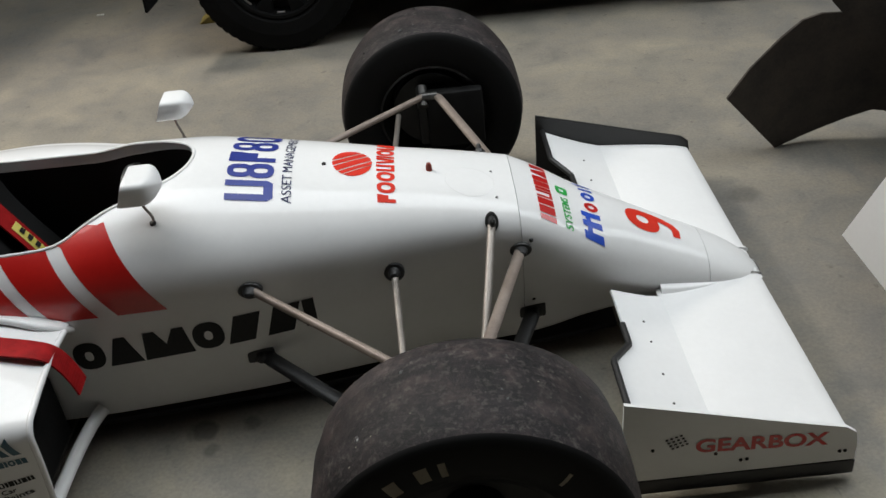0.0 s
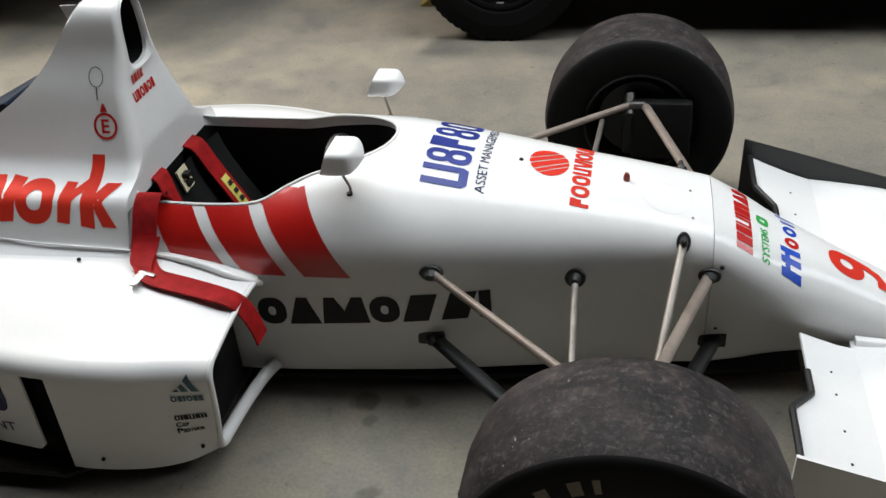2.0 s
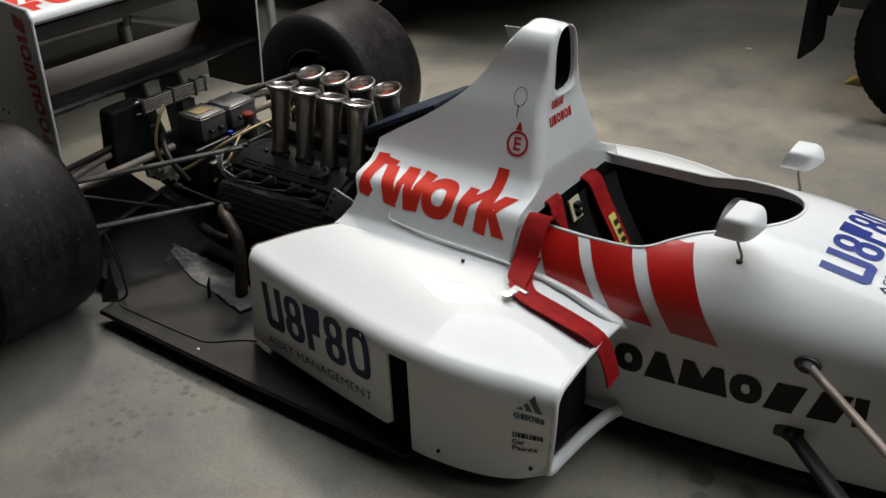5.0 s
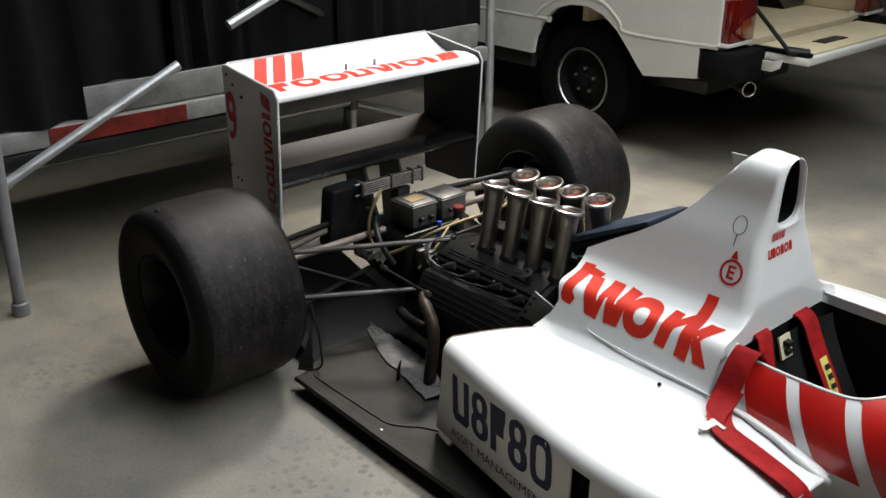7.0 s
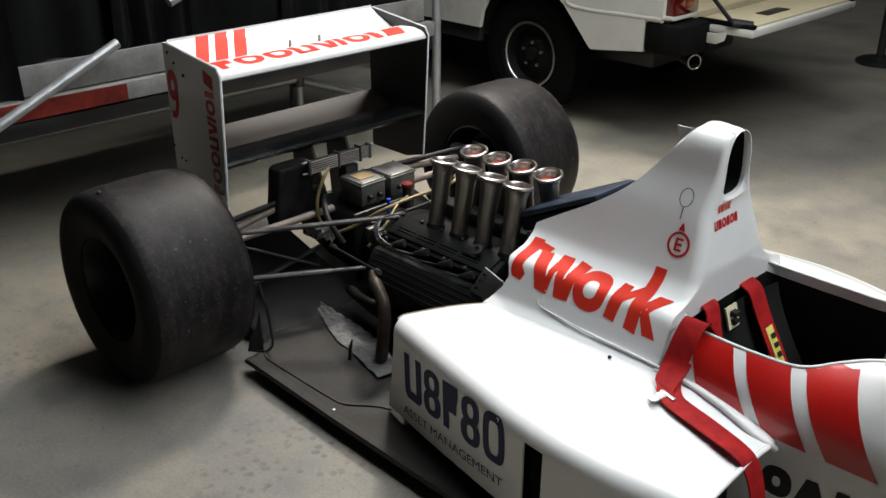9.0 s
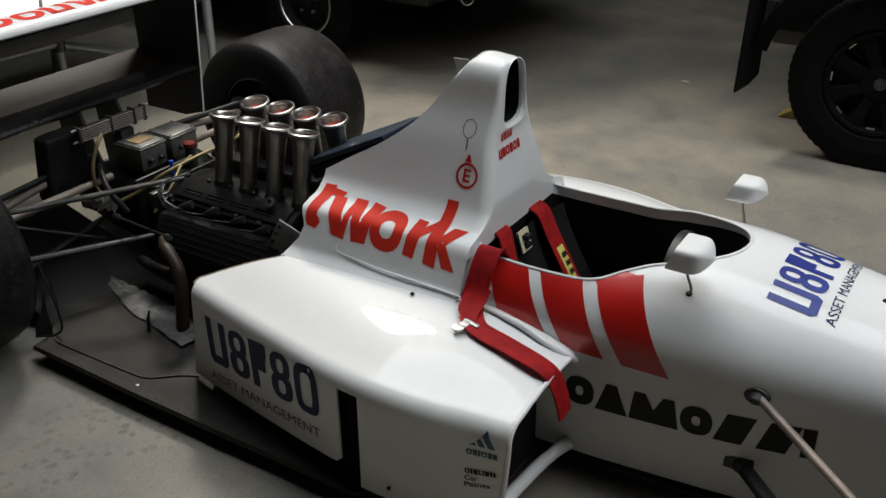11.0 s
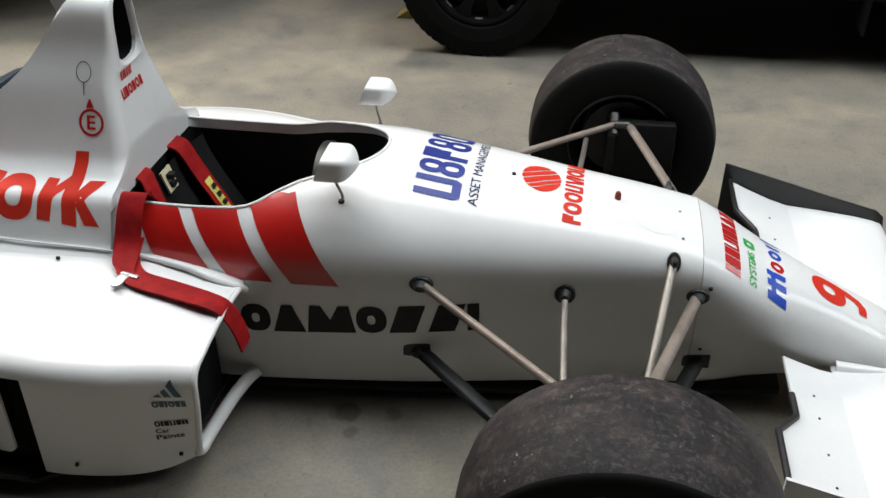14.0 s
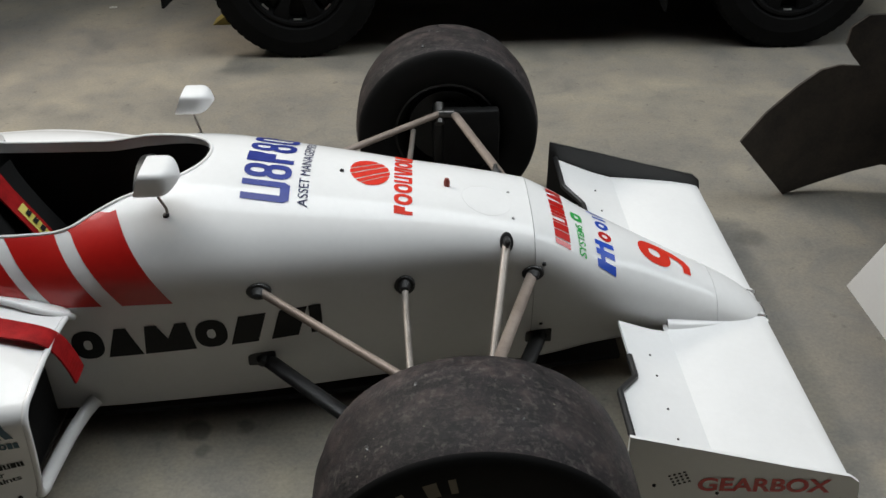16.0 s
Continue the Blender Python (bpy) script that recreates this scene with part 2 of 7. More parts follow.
def concrete():
    """Power-floated slab: broad blotches, fine grain, oil drips and scuffs."""
    m, t, b, k = nodes("stained_concrete")
    co = t.nodes.new("ShaderNodeTexCoord").outputs["Object"]
    a, c, f = noise_tex(t, 0.55, 5, 0.6, co, 0.4), noise_tex(t, 3.2, 8, 0.65, co, 0.5), noise_tex(t, 90, 5, 0.7, co)
    base = ramp(t, a, [(0.34, (0.168, 0.157, 0.141)), (0.5, (0.234, 0.212, 0.177)), (0.66, (0.303, 0.272, 0.213))])
    blot = ramp(t, c, [(0.33, (0.75, 0.77, 0.80)), (0.45, (0.93, 0.94, 0.95)), (0.54, (1.02, 1.01, 0.98)), (0.67, (1.18, 1.15, 1.07))])
    mul = t.nodes.new("ShaderNodeMixRGB")
    mul.blend_type = "MULTIPLY"
    mul.inputs[0].default_value = 1.0
    k.new(base, mul.inputs[1])
    k.new(blot, mul.inputs[2])
    grain = t.nodes.new("ShaderNodeMixRGB")
    grain.blend_type = "MULTIPLY"
    grain.inputs[0].default_value = 1.0
    k.new(mul.outputs[0], grain.inputs[1])
    k.new(ramp(t, f, [(0.36, grey(0.87)), (0.64, grey(1.09))]), grain.inputs[2])
    mid = t.nodes.new("ShaderNodeMixRGB")
    mid.blend_type = "MULTIPLY"
    mid.inputs[0].default_value = 1.0
    k.new(grain.outputs[0], mid.inputs[1])
    k.new(ramp(t, noise_tex(t, 13, 7, 0.68, co, 0.6), [(0.30, (0.86, 0.87, 0.89)), (0.46, grey(0.99)), (0.70, (1.06, 1.05, 1.03))]), mid.inputs[2])
    grain = mid
    drop = noise_tex(t, 5.5, 4, 0.55, co, 0.3)
    drips = ramp(t, drop, [(0.24, grey(0.6)), (0.30, grey(1.0))])
    oil = t.nodes.new("ShaderNodeMixRGB")
    oil.blend_type = "MULTIPLY"
    oil.inputs[0].default_value = 1.0
    k.new(grain.outputs[0], oil.inputs[1])
    k.new(drips, oil.inputs[2])
    last = oil.outputs[0]
    warp = t.nodes.new("ShaderNodeTexNoise")
    warp.inputs["Scale"].default_value, warp.inputs["Detail"].default_value = 14, 3
    k.new(co, warp.inputs["Vector"])
    off = t.nodes.new("ShaderNodeVectorMath")
    off.operation = "MULTIPLY_ADD"
    k.new(warp.outputs["Color"], off.inputs[0])
    off.inputs[1].default_value = (0.07, 0.07, 0.0)
    k.new(co, off.inputs[2])
    for x, y, r, dark in STAINS:
        d = t.nodes.new("ShaderNodeVectorMath")
        d.operation = "DISTANCE"
        k.new(off.outputs[0], d.inputs[0])
        d.inputs[1].default_value = (x + 0.035, y + 0.035, 0.0)
        mr = t.nodes.new("ShaderNodeMapRange")
        mr.inputs[1].default_value, mr.inputs[2].default_value = r * 0.55, r
        mr.inputs[3].default_value, mr.inputs[4].default_value = dark, 1.0
        k.new(d.outputs["Value"], mr.inputs[0])
        mm = t.nodes.new("ShaderNodeMixRGB")
        mm.blend_type = "MULTIPLY"
        mm.inputs[0].default_value = 1.0
        k.new(last, mm.inputs[1])
        k.new(mr.outputs[0], mm.inputs[2])
        last = mm.outputs[0]
    # wet-tyre prints: clusters of small dark pads
    v = t.nodes.new("ShaderNodeTexVoronoi")
    v.inputs["Scale"].default_value = 30
    k.new(co, v.inputs["Vector"])
    pads = ramp(t, v.outputs["Distance"], [(0.26, (0.76, 0.76, 0.76)), (0.42, grey(1.04))])
    for x, y, r in PRINTS:
        d = t.nodes.new("ShaderNodeVectorMath")
        d.operation = "DISTANCE"
        k.new(off.outputs[0], d.inputs[0])
        d.inputs[1].default_value = (x + 0.035, y + 0.035, 0.0)
        mr = t.nodes.new("ShaderNodeMapRange")
        mr.inputs[1].default_value, mr.inputs[2].default_value = r * 0.5, r
        mr.inputs[3].default_value, mr.inputs[4].default_value = 0.75, 0.0
        k.new(d.outputs["Value"], mr.inputs[0])
        mm = t.nodes.new("ShaderNodeMixRGB")
        mm.blend_type = "MULTIPLY"
        k.new(mr.outputs[0], mm.inputs[0])
        k.new(last, mm.inputs[1])
        k.new(pads, mm.inputs[2])
        last = mm.outputs[0]
    # small dark specks and worn-in dirt
    mm = t.nodes.new("ShaderNodeMixRGB")
    mm.blend_type = "MULTIPLY"
    mm.inputs[0].default_value = 1.0
    k.new(last, mm.inputs[1])
    k.new(ramp(t, noise_tex(t, 24, 4, 0.55, co, 0.4), [(0.27, grey(0.66)), (0.345, grey(1.0))]), mm.inputs[2])
    k.new(mm.outputs[0], b.inputs["Base Color"])
    k.new(ramp(t, c, [(0.3, grey(0.45)), (0.7, grey(0.7))]), b.inputs["Roughness"])
    add = t.nodes.new("ShaderNodeMath")
    add.operation = "ADD"
    k.new(c, add.inputs[0])
    k.new(f, add.inputs[1])
    bump(t, b, add.outputs[0], 0.15, 0.002)
    return m


WEBBING, TREAD, CONCRETE = strap_webbing(), worn_tread("worn_slick_rubber", 0.95), concrete()
REAR_TREAD = worn_tread("blackened_slick_rubber", 0.3, (0.40, 0.60), 0.2)


# ---- mesh helpers ----
def mesh_of(name, bm, mats, smooth=True):
    me = bpy.data.meshes.new(name)
    bmesh.ops.recalc_face_normals(bm, faces=bm.faces)
    for f in bm.faces:
        f.smooth = smooth
    bm.to_mesh(me)
    bm.free()
    for m in mats if isinstance(mats, (list, tuple)) else [mats]:
        me.materials.append(m)
    if smooth:
        me.set_sharp_from_angle(angle=radians(38))
    return me


def part(name, bm, mats, parent=None, label="", smooth=True, m=None):
    ob = new(name, mesh_of(name, bm, mats, smooth))
    if m is not None:
        ob.matrix_basis = m
    if parent:
        ob.parent = parent
    if label:
        ob["label"] = label
    return ob


def thing(name, place, label, category, group="", kind=""):
    ob = new(name)
    ob.empty_display_size = 0.1
    ob.location = place
    return tagged(ob, label, category, group, kind)


def smooth_path(pts, n=6, closed=False):
    """Catmull-Rom points through pts."""
    p = [Vector(q) for q in pts]
    out = []
    count = len(p) if closed else len(p) - 1
    for i in range(count):
        if closed:
            a, b, c, d = p[i - 1], p[i], p[(i + 1) % len(p)], p[(i + 2) % len(p)]
        else:
            a, b, c, d = p[max(i - 1, 0)], p[i], p[i + 1], p[min(i + 2, len(p) - 1)]
        for s in range(n):
            u = s / n
            out.append(0.5 * (2 * b + (c - a) * u + (2 * a - 5 * b + 4 * c - d) * u * u + (3 * b - a - 3 * c + d) * u ** 3))
    if not closed:
        out.append(p[-1])
    return out


def grid(bm, rows, close_u=False, close_v=False, mat=0):
    """Faces between rows of points of equal length."""
    vs = [[bm.verts.new(p) for p in r] for r in rows]
    nr, nc = len(vs), len(vs[0])
    for i in range(nr if close_v else nr - 1):
        for j in range(nc if close_u else nc - 1):
            q = [vs[i][j], vs[i][(j + 1) % nc], vs[(i + 1) % nr][(j + 1) % nc], vs[(i + 1) % nr][j]]
            q = [v for n, v in enumerate(q) if all((v.co - w.co).length > 1e-6 for w in q[:n])]
            if len(q) > 2:
                bm.faces.new(q).material_index = mat
    return vs


def cap(bm, ring, mat=0):
    f = bm.faces.new(ring)
    f.material_index = mat
    return f


def tube(bm, pts, r, sides=10, flat=1.0, ends=True, up=None, mat=0):
    """A tube along pts; r one radius or one for each point; flat squeezes it across."""
    pts = [Vector(p) for p in pts]
    rr = r if isinstance(r, (list, tuple)) else [r] * len(pts)
    rings = []
    ref = Vector(up) if up else None
    for i, p in enumerate(pts):
        d = (pts[min(i + 1, len(pts) - 1)] - pts[max(i - 1, 0)]).normalized()
        if ref is None:
            ref = Vector((0, 0, 1)) if abs(d.z) < 0.9 else Vector((1, 0, 0))
        side = d.cross(ref).normalized()
        top = side.cross(d).normalized()
        ref = top if up is None else ref
        rings.append([p + rr[i] * (math.cos(a) * side + flat * math.sin(a) * top) for a in (2 * math.pi * j / sides for j in range(sides))])
    vs = grid(bm, rings, close_u=True, mat=mat)
    if ends:
        cap(bm, vs[0], mat), cap(bm, vs[-1], mat)


def lathe(bm, profile, sides=48, axis="y", centre=(0, 0, 0), close=False, mat=0):
    """Revolve (along, radius) pairs round an axis."""
    rows = []
    for j in range(sides):
        a = 2 * math.pi * j / sides
        c, s = math.cos(a), math.sin(a)
        row = []
        for u, r in profile:
            p = {"y": (r * c, u, r * s), "z": (r * c, r * s, u), "x": (u, r * c, r * s)}[axis]
            row.append(Vector(p) + Vector(centre))
        rows.append(row)
    grid(bm, rows, close_u=close, close_v=True, mat=mat)


def box(bm, x0, x1, y0, y1, z0, z1, bevel=0.0, m=None, mat=0, segs=2):
    r = bmesh.ops.create_cube(bm, size=1.0)
    vs = r["verts"]
    for v in vs:
        v.co = Vector((x0 + (v.co.x + 0.5) * (x1 - x0), y0 + (v.co.y + 0.5) * (y1 - y0), z0 + (v.co.z + 0.5) * (z1 - z0)))
    fs = {f for v in vs for f in v.link_faces}
    for f in fs:
        f.material_index = mat
    if bevel:
        es = {e for v in vs for e in v.link_edges}
        r = bmesh.ops.bevel(bm, geom=list(es), offset=bevel, segments=segs, affect="EDGES", profile=0.5)
        vs = list({v for f in r["faces"] for v in f.verts} | {v for v in vs if v.is_valid})
    if m is not None:
        bmesh.ops.transform(bm, matrix=m, verts=[v for v in vs if v.is_valid])
    return vs


def slab(bm, outline, thick, mat=0, bevel=0.0):
    """A flat plate: outline of points, pushed along their normal by thick."""
    pts = [Vector(p) for p in outline]
    n = Vector((0, 0, 0))
    for i, p in enumerate(pts):
        n += p.cross(pts[(i + 1) % len(pts)])
    n.normalize()
    a = [bm.verts.new(p) for p in pts]
    b = [bm.verts.new(p + n * thick) for p in pts]
    fs = [bm.faces.new(a), bm.faces.new(b[::-1])]
    for i in range(len(a)):
        fs.append(bm.faces.new([a[i], b[i], b[(i + 1) % len(b)], a[(i + 1) % len(a)]]))
    for f in fs:
        f.material_index = mat
    if bevel:
        es = [e for e in {e for f in fs[:2] for e in f.edges}]
        bmesh.ops.bevel(bm, geom=es, offset=bevel, segments=2, affect="EDGES", profile=0.5)


def lerp_table(rows, x):
    """Values at x from rows of (x, values...), smoothly."""
    rows = sorted(rows)
    xs = [r[0] for r in rows]
    x = min(max(x, xs[0]), xs[-1])
    i = max(0, min(len(xs) - 2, sum(1 for v in xs if v <= x) - 1))
    u = (x - xs[i]) / (xs[i + 1] - xs[i])
    out = []
    for c in range(1, len(rows[0])):
        p0, p1 = rows[i][c], rows[i + 1][c]
        m0 = (rows[i + 1][c] - rows[max(i - 1, 0)][c]) / (xs[i + 1] - xs[max(i - 1, 0)]) * (xs[i + 1] - xs[i])
        m1 = (rows[min(i + 2, len(xs) - 1)][c] - rows[i][c]) / (xs[min(i + 2, len(xs) - 1)] - xs[i]) * (xs[i + 1] - xs[i])
        out.append((2 * u ** 3 - 3 * u * u + 1) * p0 + (u ** 3 - 2 * u * u + u) * m0 + (3 * u * u - 2 * u ** 3) * p1 + (u ** 3 - u * u) * m1)
    return out


# ---- the hall ----
def build_hall():
    H = HALL
    bm = bmesh.new()
    box(bm, H["x0"], H["x1"], H["y0"], H["y1"], -0.2, 0.0)
    tagged(part("floor", bm, CONCRETE, smooth=False), "worn grey concrete hall floor with oil stains", "floor", kind="structure")
    # unseen walls, added to enclose the light
    for name, b in (("wall_west", (H["x0"] - 0.2, H["x0"], H["y0"], H["y1"])), ("wall_east", (H["x1"], H["x1"] + 0.2, H["y0"], H["y1"])),
                    ("wall_south", (H["x0"] - 0.2, H["x1"] + 0.2, H["y0"] - 0.2, H["y0"])), ("wall_north", (H["x0"] - 0.2, H["x1"] + 0.2, H["y1"], H["y1"] + 0.2))):
        bm = bmesh.new()
        box(bm, *b, -0.2, H["h"])
        tagged(part(name, bm, WALL_MAT, smooth=False), "unseen dark hall wall, toned to limit bounce light", "wall", kind="structure")
    bm = bmesh.new()
    y = H["y0"]
    for x0, x1, y0, y1, _ in sorted(ROOF_LIGHTS, key=lambda r: r[2]):
        box(bm, H["x0"], H["x1"], y, y0, H["h"], H["h"] + 0.15)
        box(bm, H["x0"], x0, y0, y1, H["h"], H["h"] + 0.15)
        box(bm, x1, H["x1"], y0, y1, H["h"], H["h"] + 0.15)
        y = y1
    box(bm, H["x0"], H["x1"], y, H["y1"], H["h"], H["h"] + 0.15)
    tagged(part("ceiling", bm, WALL_MAT, smooth=False), "unseen dark hall roof, toned to limit bounce, with long open roof lights", "ceiling", kind="structure")


build_hall()

# ---- the racing car: front axle at x = 0, nose towards +x, middle at y = 0 ----
FR, FW = 0.311, 0.272
RR, RW, RX = 0.335, 0.392, -2.884
FY = {-1: 0.919, 1: 0.874}
RY = {-1: 0.863, 1: 0.850}
car = thing("racing_car", (0, 0, 0), "white single-seater racing car with red stripes and engine bay uncovered", "racing car")

# x, top, bottom, half-width, height of the widest line, half-width at the bottom, fullness
NOSE = [
    (0.19, 0.492, 0.06, 0.190, 0.385, 0.145, 3.0), (0.27, 0.453, 0.065, 0.181, 0.335, 0.13, 2.9), (0.36, 0.402, 0.08, 0.168, 0.275, 0.115, 2.7),
    (0.48, 0.348, 0.095, 0.150, 0.212, 0.105, 2.35), (0.60, 0.285, 0.10, 0.132, 0.168, 0.10, 2.3), (0.70, 0.234, 0.10, 0.118, 0.143, 0.09, 2.3),
    (0.78, 0.186, 0.095, 0.100, 0.125, 0.075, 2.3), (0.84, 0.142, 0.088, 0.070, 0.110, 0.05, 2.2), (0.868, 0.112, 0.09, 0.030, 0.10, 0.02, 2.0),
]
TUB = [
    (0.19, 0.492, 0.06, 0.190, 0.385, 0.145, 3.0), (0.05, 0.527, 0.055, 0.203, 0.400, 0.155, 2.65), (-0.12, 0.560, 0.055, 0.228, 0.412, 0.18, 2.32),
    (-0.30, 0.594, 0.055, 0.262, 0.422, 0.21, 2.17), (-0.50, 0.628, 0.055, 0.296, 0.430, 0.245, 2.08), (-0.62, 0.646, 0.055, 0.308, 0.430, 0.26, 2.08),
    (-0.80, 0.644, 0.055, 0.316, 0.420, 0.28, 2.15), (-0.885, 0.630, 0.055, 0.317, 0.415, 0.288, 2.22), (-0.945, 0.624, 0.055, 0.318, 0.411, 0.292, 2.24), (-1.00, 0.625, 0.055, 0.318, 0.410, 0.295, 2.25), (-1.20, 0.625, 0.055, 0.318, 0.405, 0.30, 2.3), (-1.40, 0.625, 0.055, 0.318, 0.405, 0.30, 2.3),
]


def section(table, x, n_top=14, n_side=8):
    """The right-hand half (y < 0) of the body's outline at x, from the bottom's middle to the top's."""
    zt, zb, w, zs, wb, n = lerp_table(table, x)
    pts = [(0, zb), (wb * 0.6, zb)]
    r = 0.025
    pts += [(wb - r, zb), (wb - r * 0.3, zb + r * 0.3), (wb + 0.002, zb + r)]
    for i in range(1, n_side):
        u = i / n_side
        s = u * u * (3 - 2 * u) * 0.4 + u * 0.6
        pts.append((wb + (w - wb) * math.sin(s * math.pi / 2), zb + r + (zs - zb - r) * u))
    for i in range(n_top + 1):
        a = math.pi / 2 * i / n_top
        pts.append((w * max(0.0, math.cos(a)) ** (2 / n), zs + (zt - zs) * math.sin(a) ** (2 / n)))
    return pts


def body_rings(table, xs):
    rows = []
    for x in xs:
        half = section(table, x)
        right = [Vector((x, -y, z)) for y, z in half]
        left = [Vector((x, y, z)) for y, z in half[::-1]]
        rows.append(right + left[1:-1])
    return rows


def steps(a, b, n):
    return [a + (b - a) * i / n for i in range(n + 1)]


RIM = [(-1.262, 0.20), (-1.25, 0.232), (-1.20, 0.244), (-1.05, 0.246), (-0.93, 0.236), (-0.86, 0.202), (-0.80, 0.172), (-0.74, 0.146), (-0.69, 0.118), (-0.645, 0.080), (-0.622, 0.04), (-0.615, 0.0)]


def rim_plan(grow=0.0):
    right = [(x + (grow if i > 8 else 0), -(y + grow if y else 0)) for i, (x, y) in enumerate(RIM)]
    line = smooth_path([Vector((x, y, 0)) for x, y in right], 4)
    return line + [Vector((p.x, -p.y * 0.955, 0)) for p in line[::-1]][1:]


def tub_height(x, y):
    zt, zb, w, zs, wb, n = lerp_table(TUB, x)
    u = min(abs(y) / w, 1.0)
    return zs + (zt - zs) * (1 - u ** n) ** (1 / n)


def build_tub():
    bm = bmesh.new()
    xs = steps(0.188, -1.40, 40)
    vs = grid(bm, body_rings(TUB, xs), close_u=True)
    cap(bm, vs[0]), cap(bm, vs[-1])
    ob = part("monocoque", bm, [PAINT, PAINT_INNER], car)
    # the cockpit is cut out of the solid body
    bm = bmesh.new()
    plan = rim_plan()
    low = [bm.verts.new((p.x, p.y, 0.12)) for p in plan]
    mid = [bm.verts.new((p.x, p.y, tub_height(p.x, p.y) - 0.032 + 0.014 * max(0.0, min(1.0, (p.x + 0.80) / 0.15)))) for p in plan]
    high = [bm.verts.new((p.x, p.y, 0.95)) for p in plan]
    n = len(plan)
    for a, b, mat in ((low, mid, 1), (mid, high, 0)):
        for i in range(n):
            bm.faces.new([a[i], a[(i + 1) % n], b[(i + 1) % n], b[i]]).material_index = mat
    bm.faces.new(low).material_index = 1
    bm.faces.new(high)
    cutter = part("cutter", bm, [PAINT, PAINT_INNER], None, smooth=False)
    mod = ob.modifiers.new("cockpit", "BOOLEAN")
    mod.operation, mod.object, mod.solver = "DIFFERENCE", cutter, "EXACT"
    bpy.context.view_layer.update()
    deps = bpy.context.evaluated_depsgraph_get()
    me = bpy.data.meshes.new_from_object(ob.evaluated_get(deps))
    ob.modifiers.clear()
    ob.data = me
    me.set_sharp_from_angle(angle=radians(38))
    bpy.data.objects.remove(cutter)
    return ob


tub = build_tub()


bm = bmesh.new()
plan = rim_plan()
tube(bm, [(p.x, p.y, tub_height(p.x, p.y) - 0.001) for p in plan if p.x > -1.256], 0.0045, 8)
part("cockpit_rim", bm, PAINT, tub)


def build_nose():
    nose = new("nose_cone")
    nose.parent = car
    bm = bmesh.new()
    vs = grid(bm, body_rings(NOSE, steps(0.1895, 0.70, 20)), close_u=True)
    cap(bm, vs[0]), cap(bm, vs[-1])
    part("nose_shell", bm, PAINT, nose)
    bm = bmesh.new()
    vs = grid(bm, body_rings(NOSE, steps(0.7012, 0.868, 12)), close_u=True)
    cap(bm, vs[0]), cap(bm, vs[-1])
    part("nose_tip", bm, PAINT, nose)
    # blade strakes where the nose meets the wing
    for s in (-1, 1):
        bm = bmesh.new()
        rows = []
        for u in steps(0, 1, 10):
            x = 0.556 + 0.304 * u
            yo = 0.158 - 0.10 * u ** 1.6
            zt = 0.186 - 0.058 * u
            rows.append([Vector((x, s * 0.06, zt + 0.004)), Vector((x, s * (yo - 0.006), zt)), Vector((x, s * yo, zt - 0.005)), Vector((x, s * (yo + 0.020), 0.125)), Vector((x, s * 0.06, 0.12))])
        vs = grid(bm, rows, close_u=True)
        cap(bm, vs[0]), cap(bm, vs[-1])
        part("strake", bm, PAINT, nose)
    return nose


nose = build_nose()


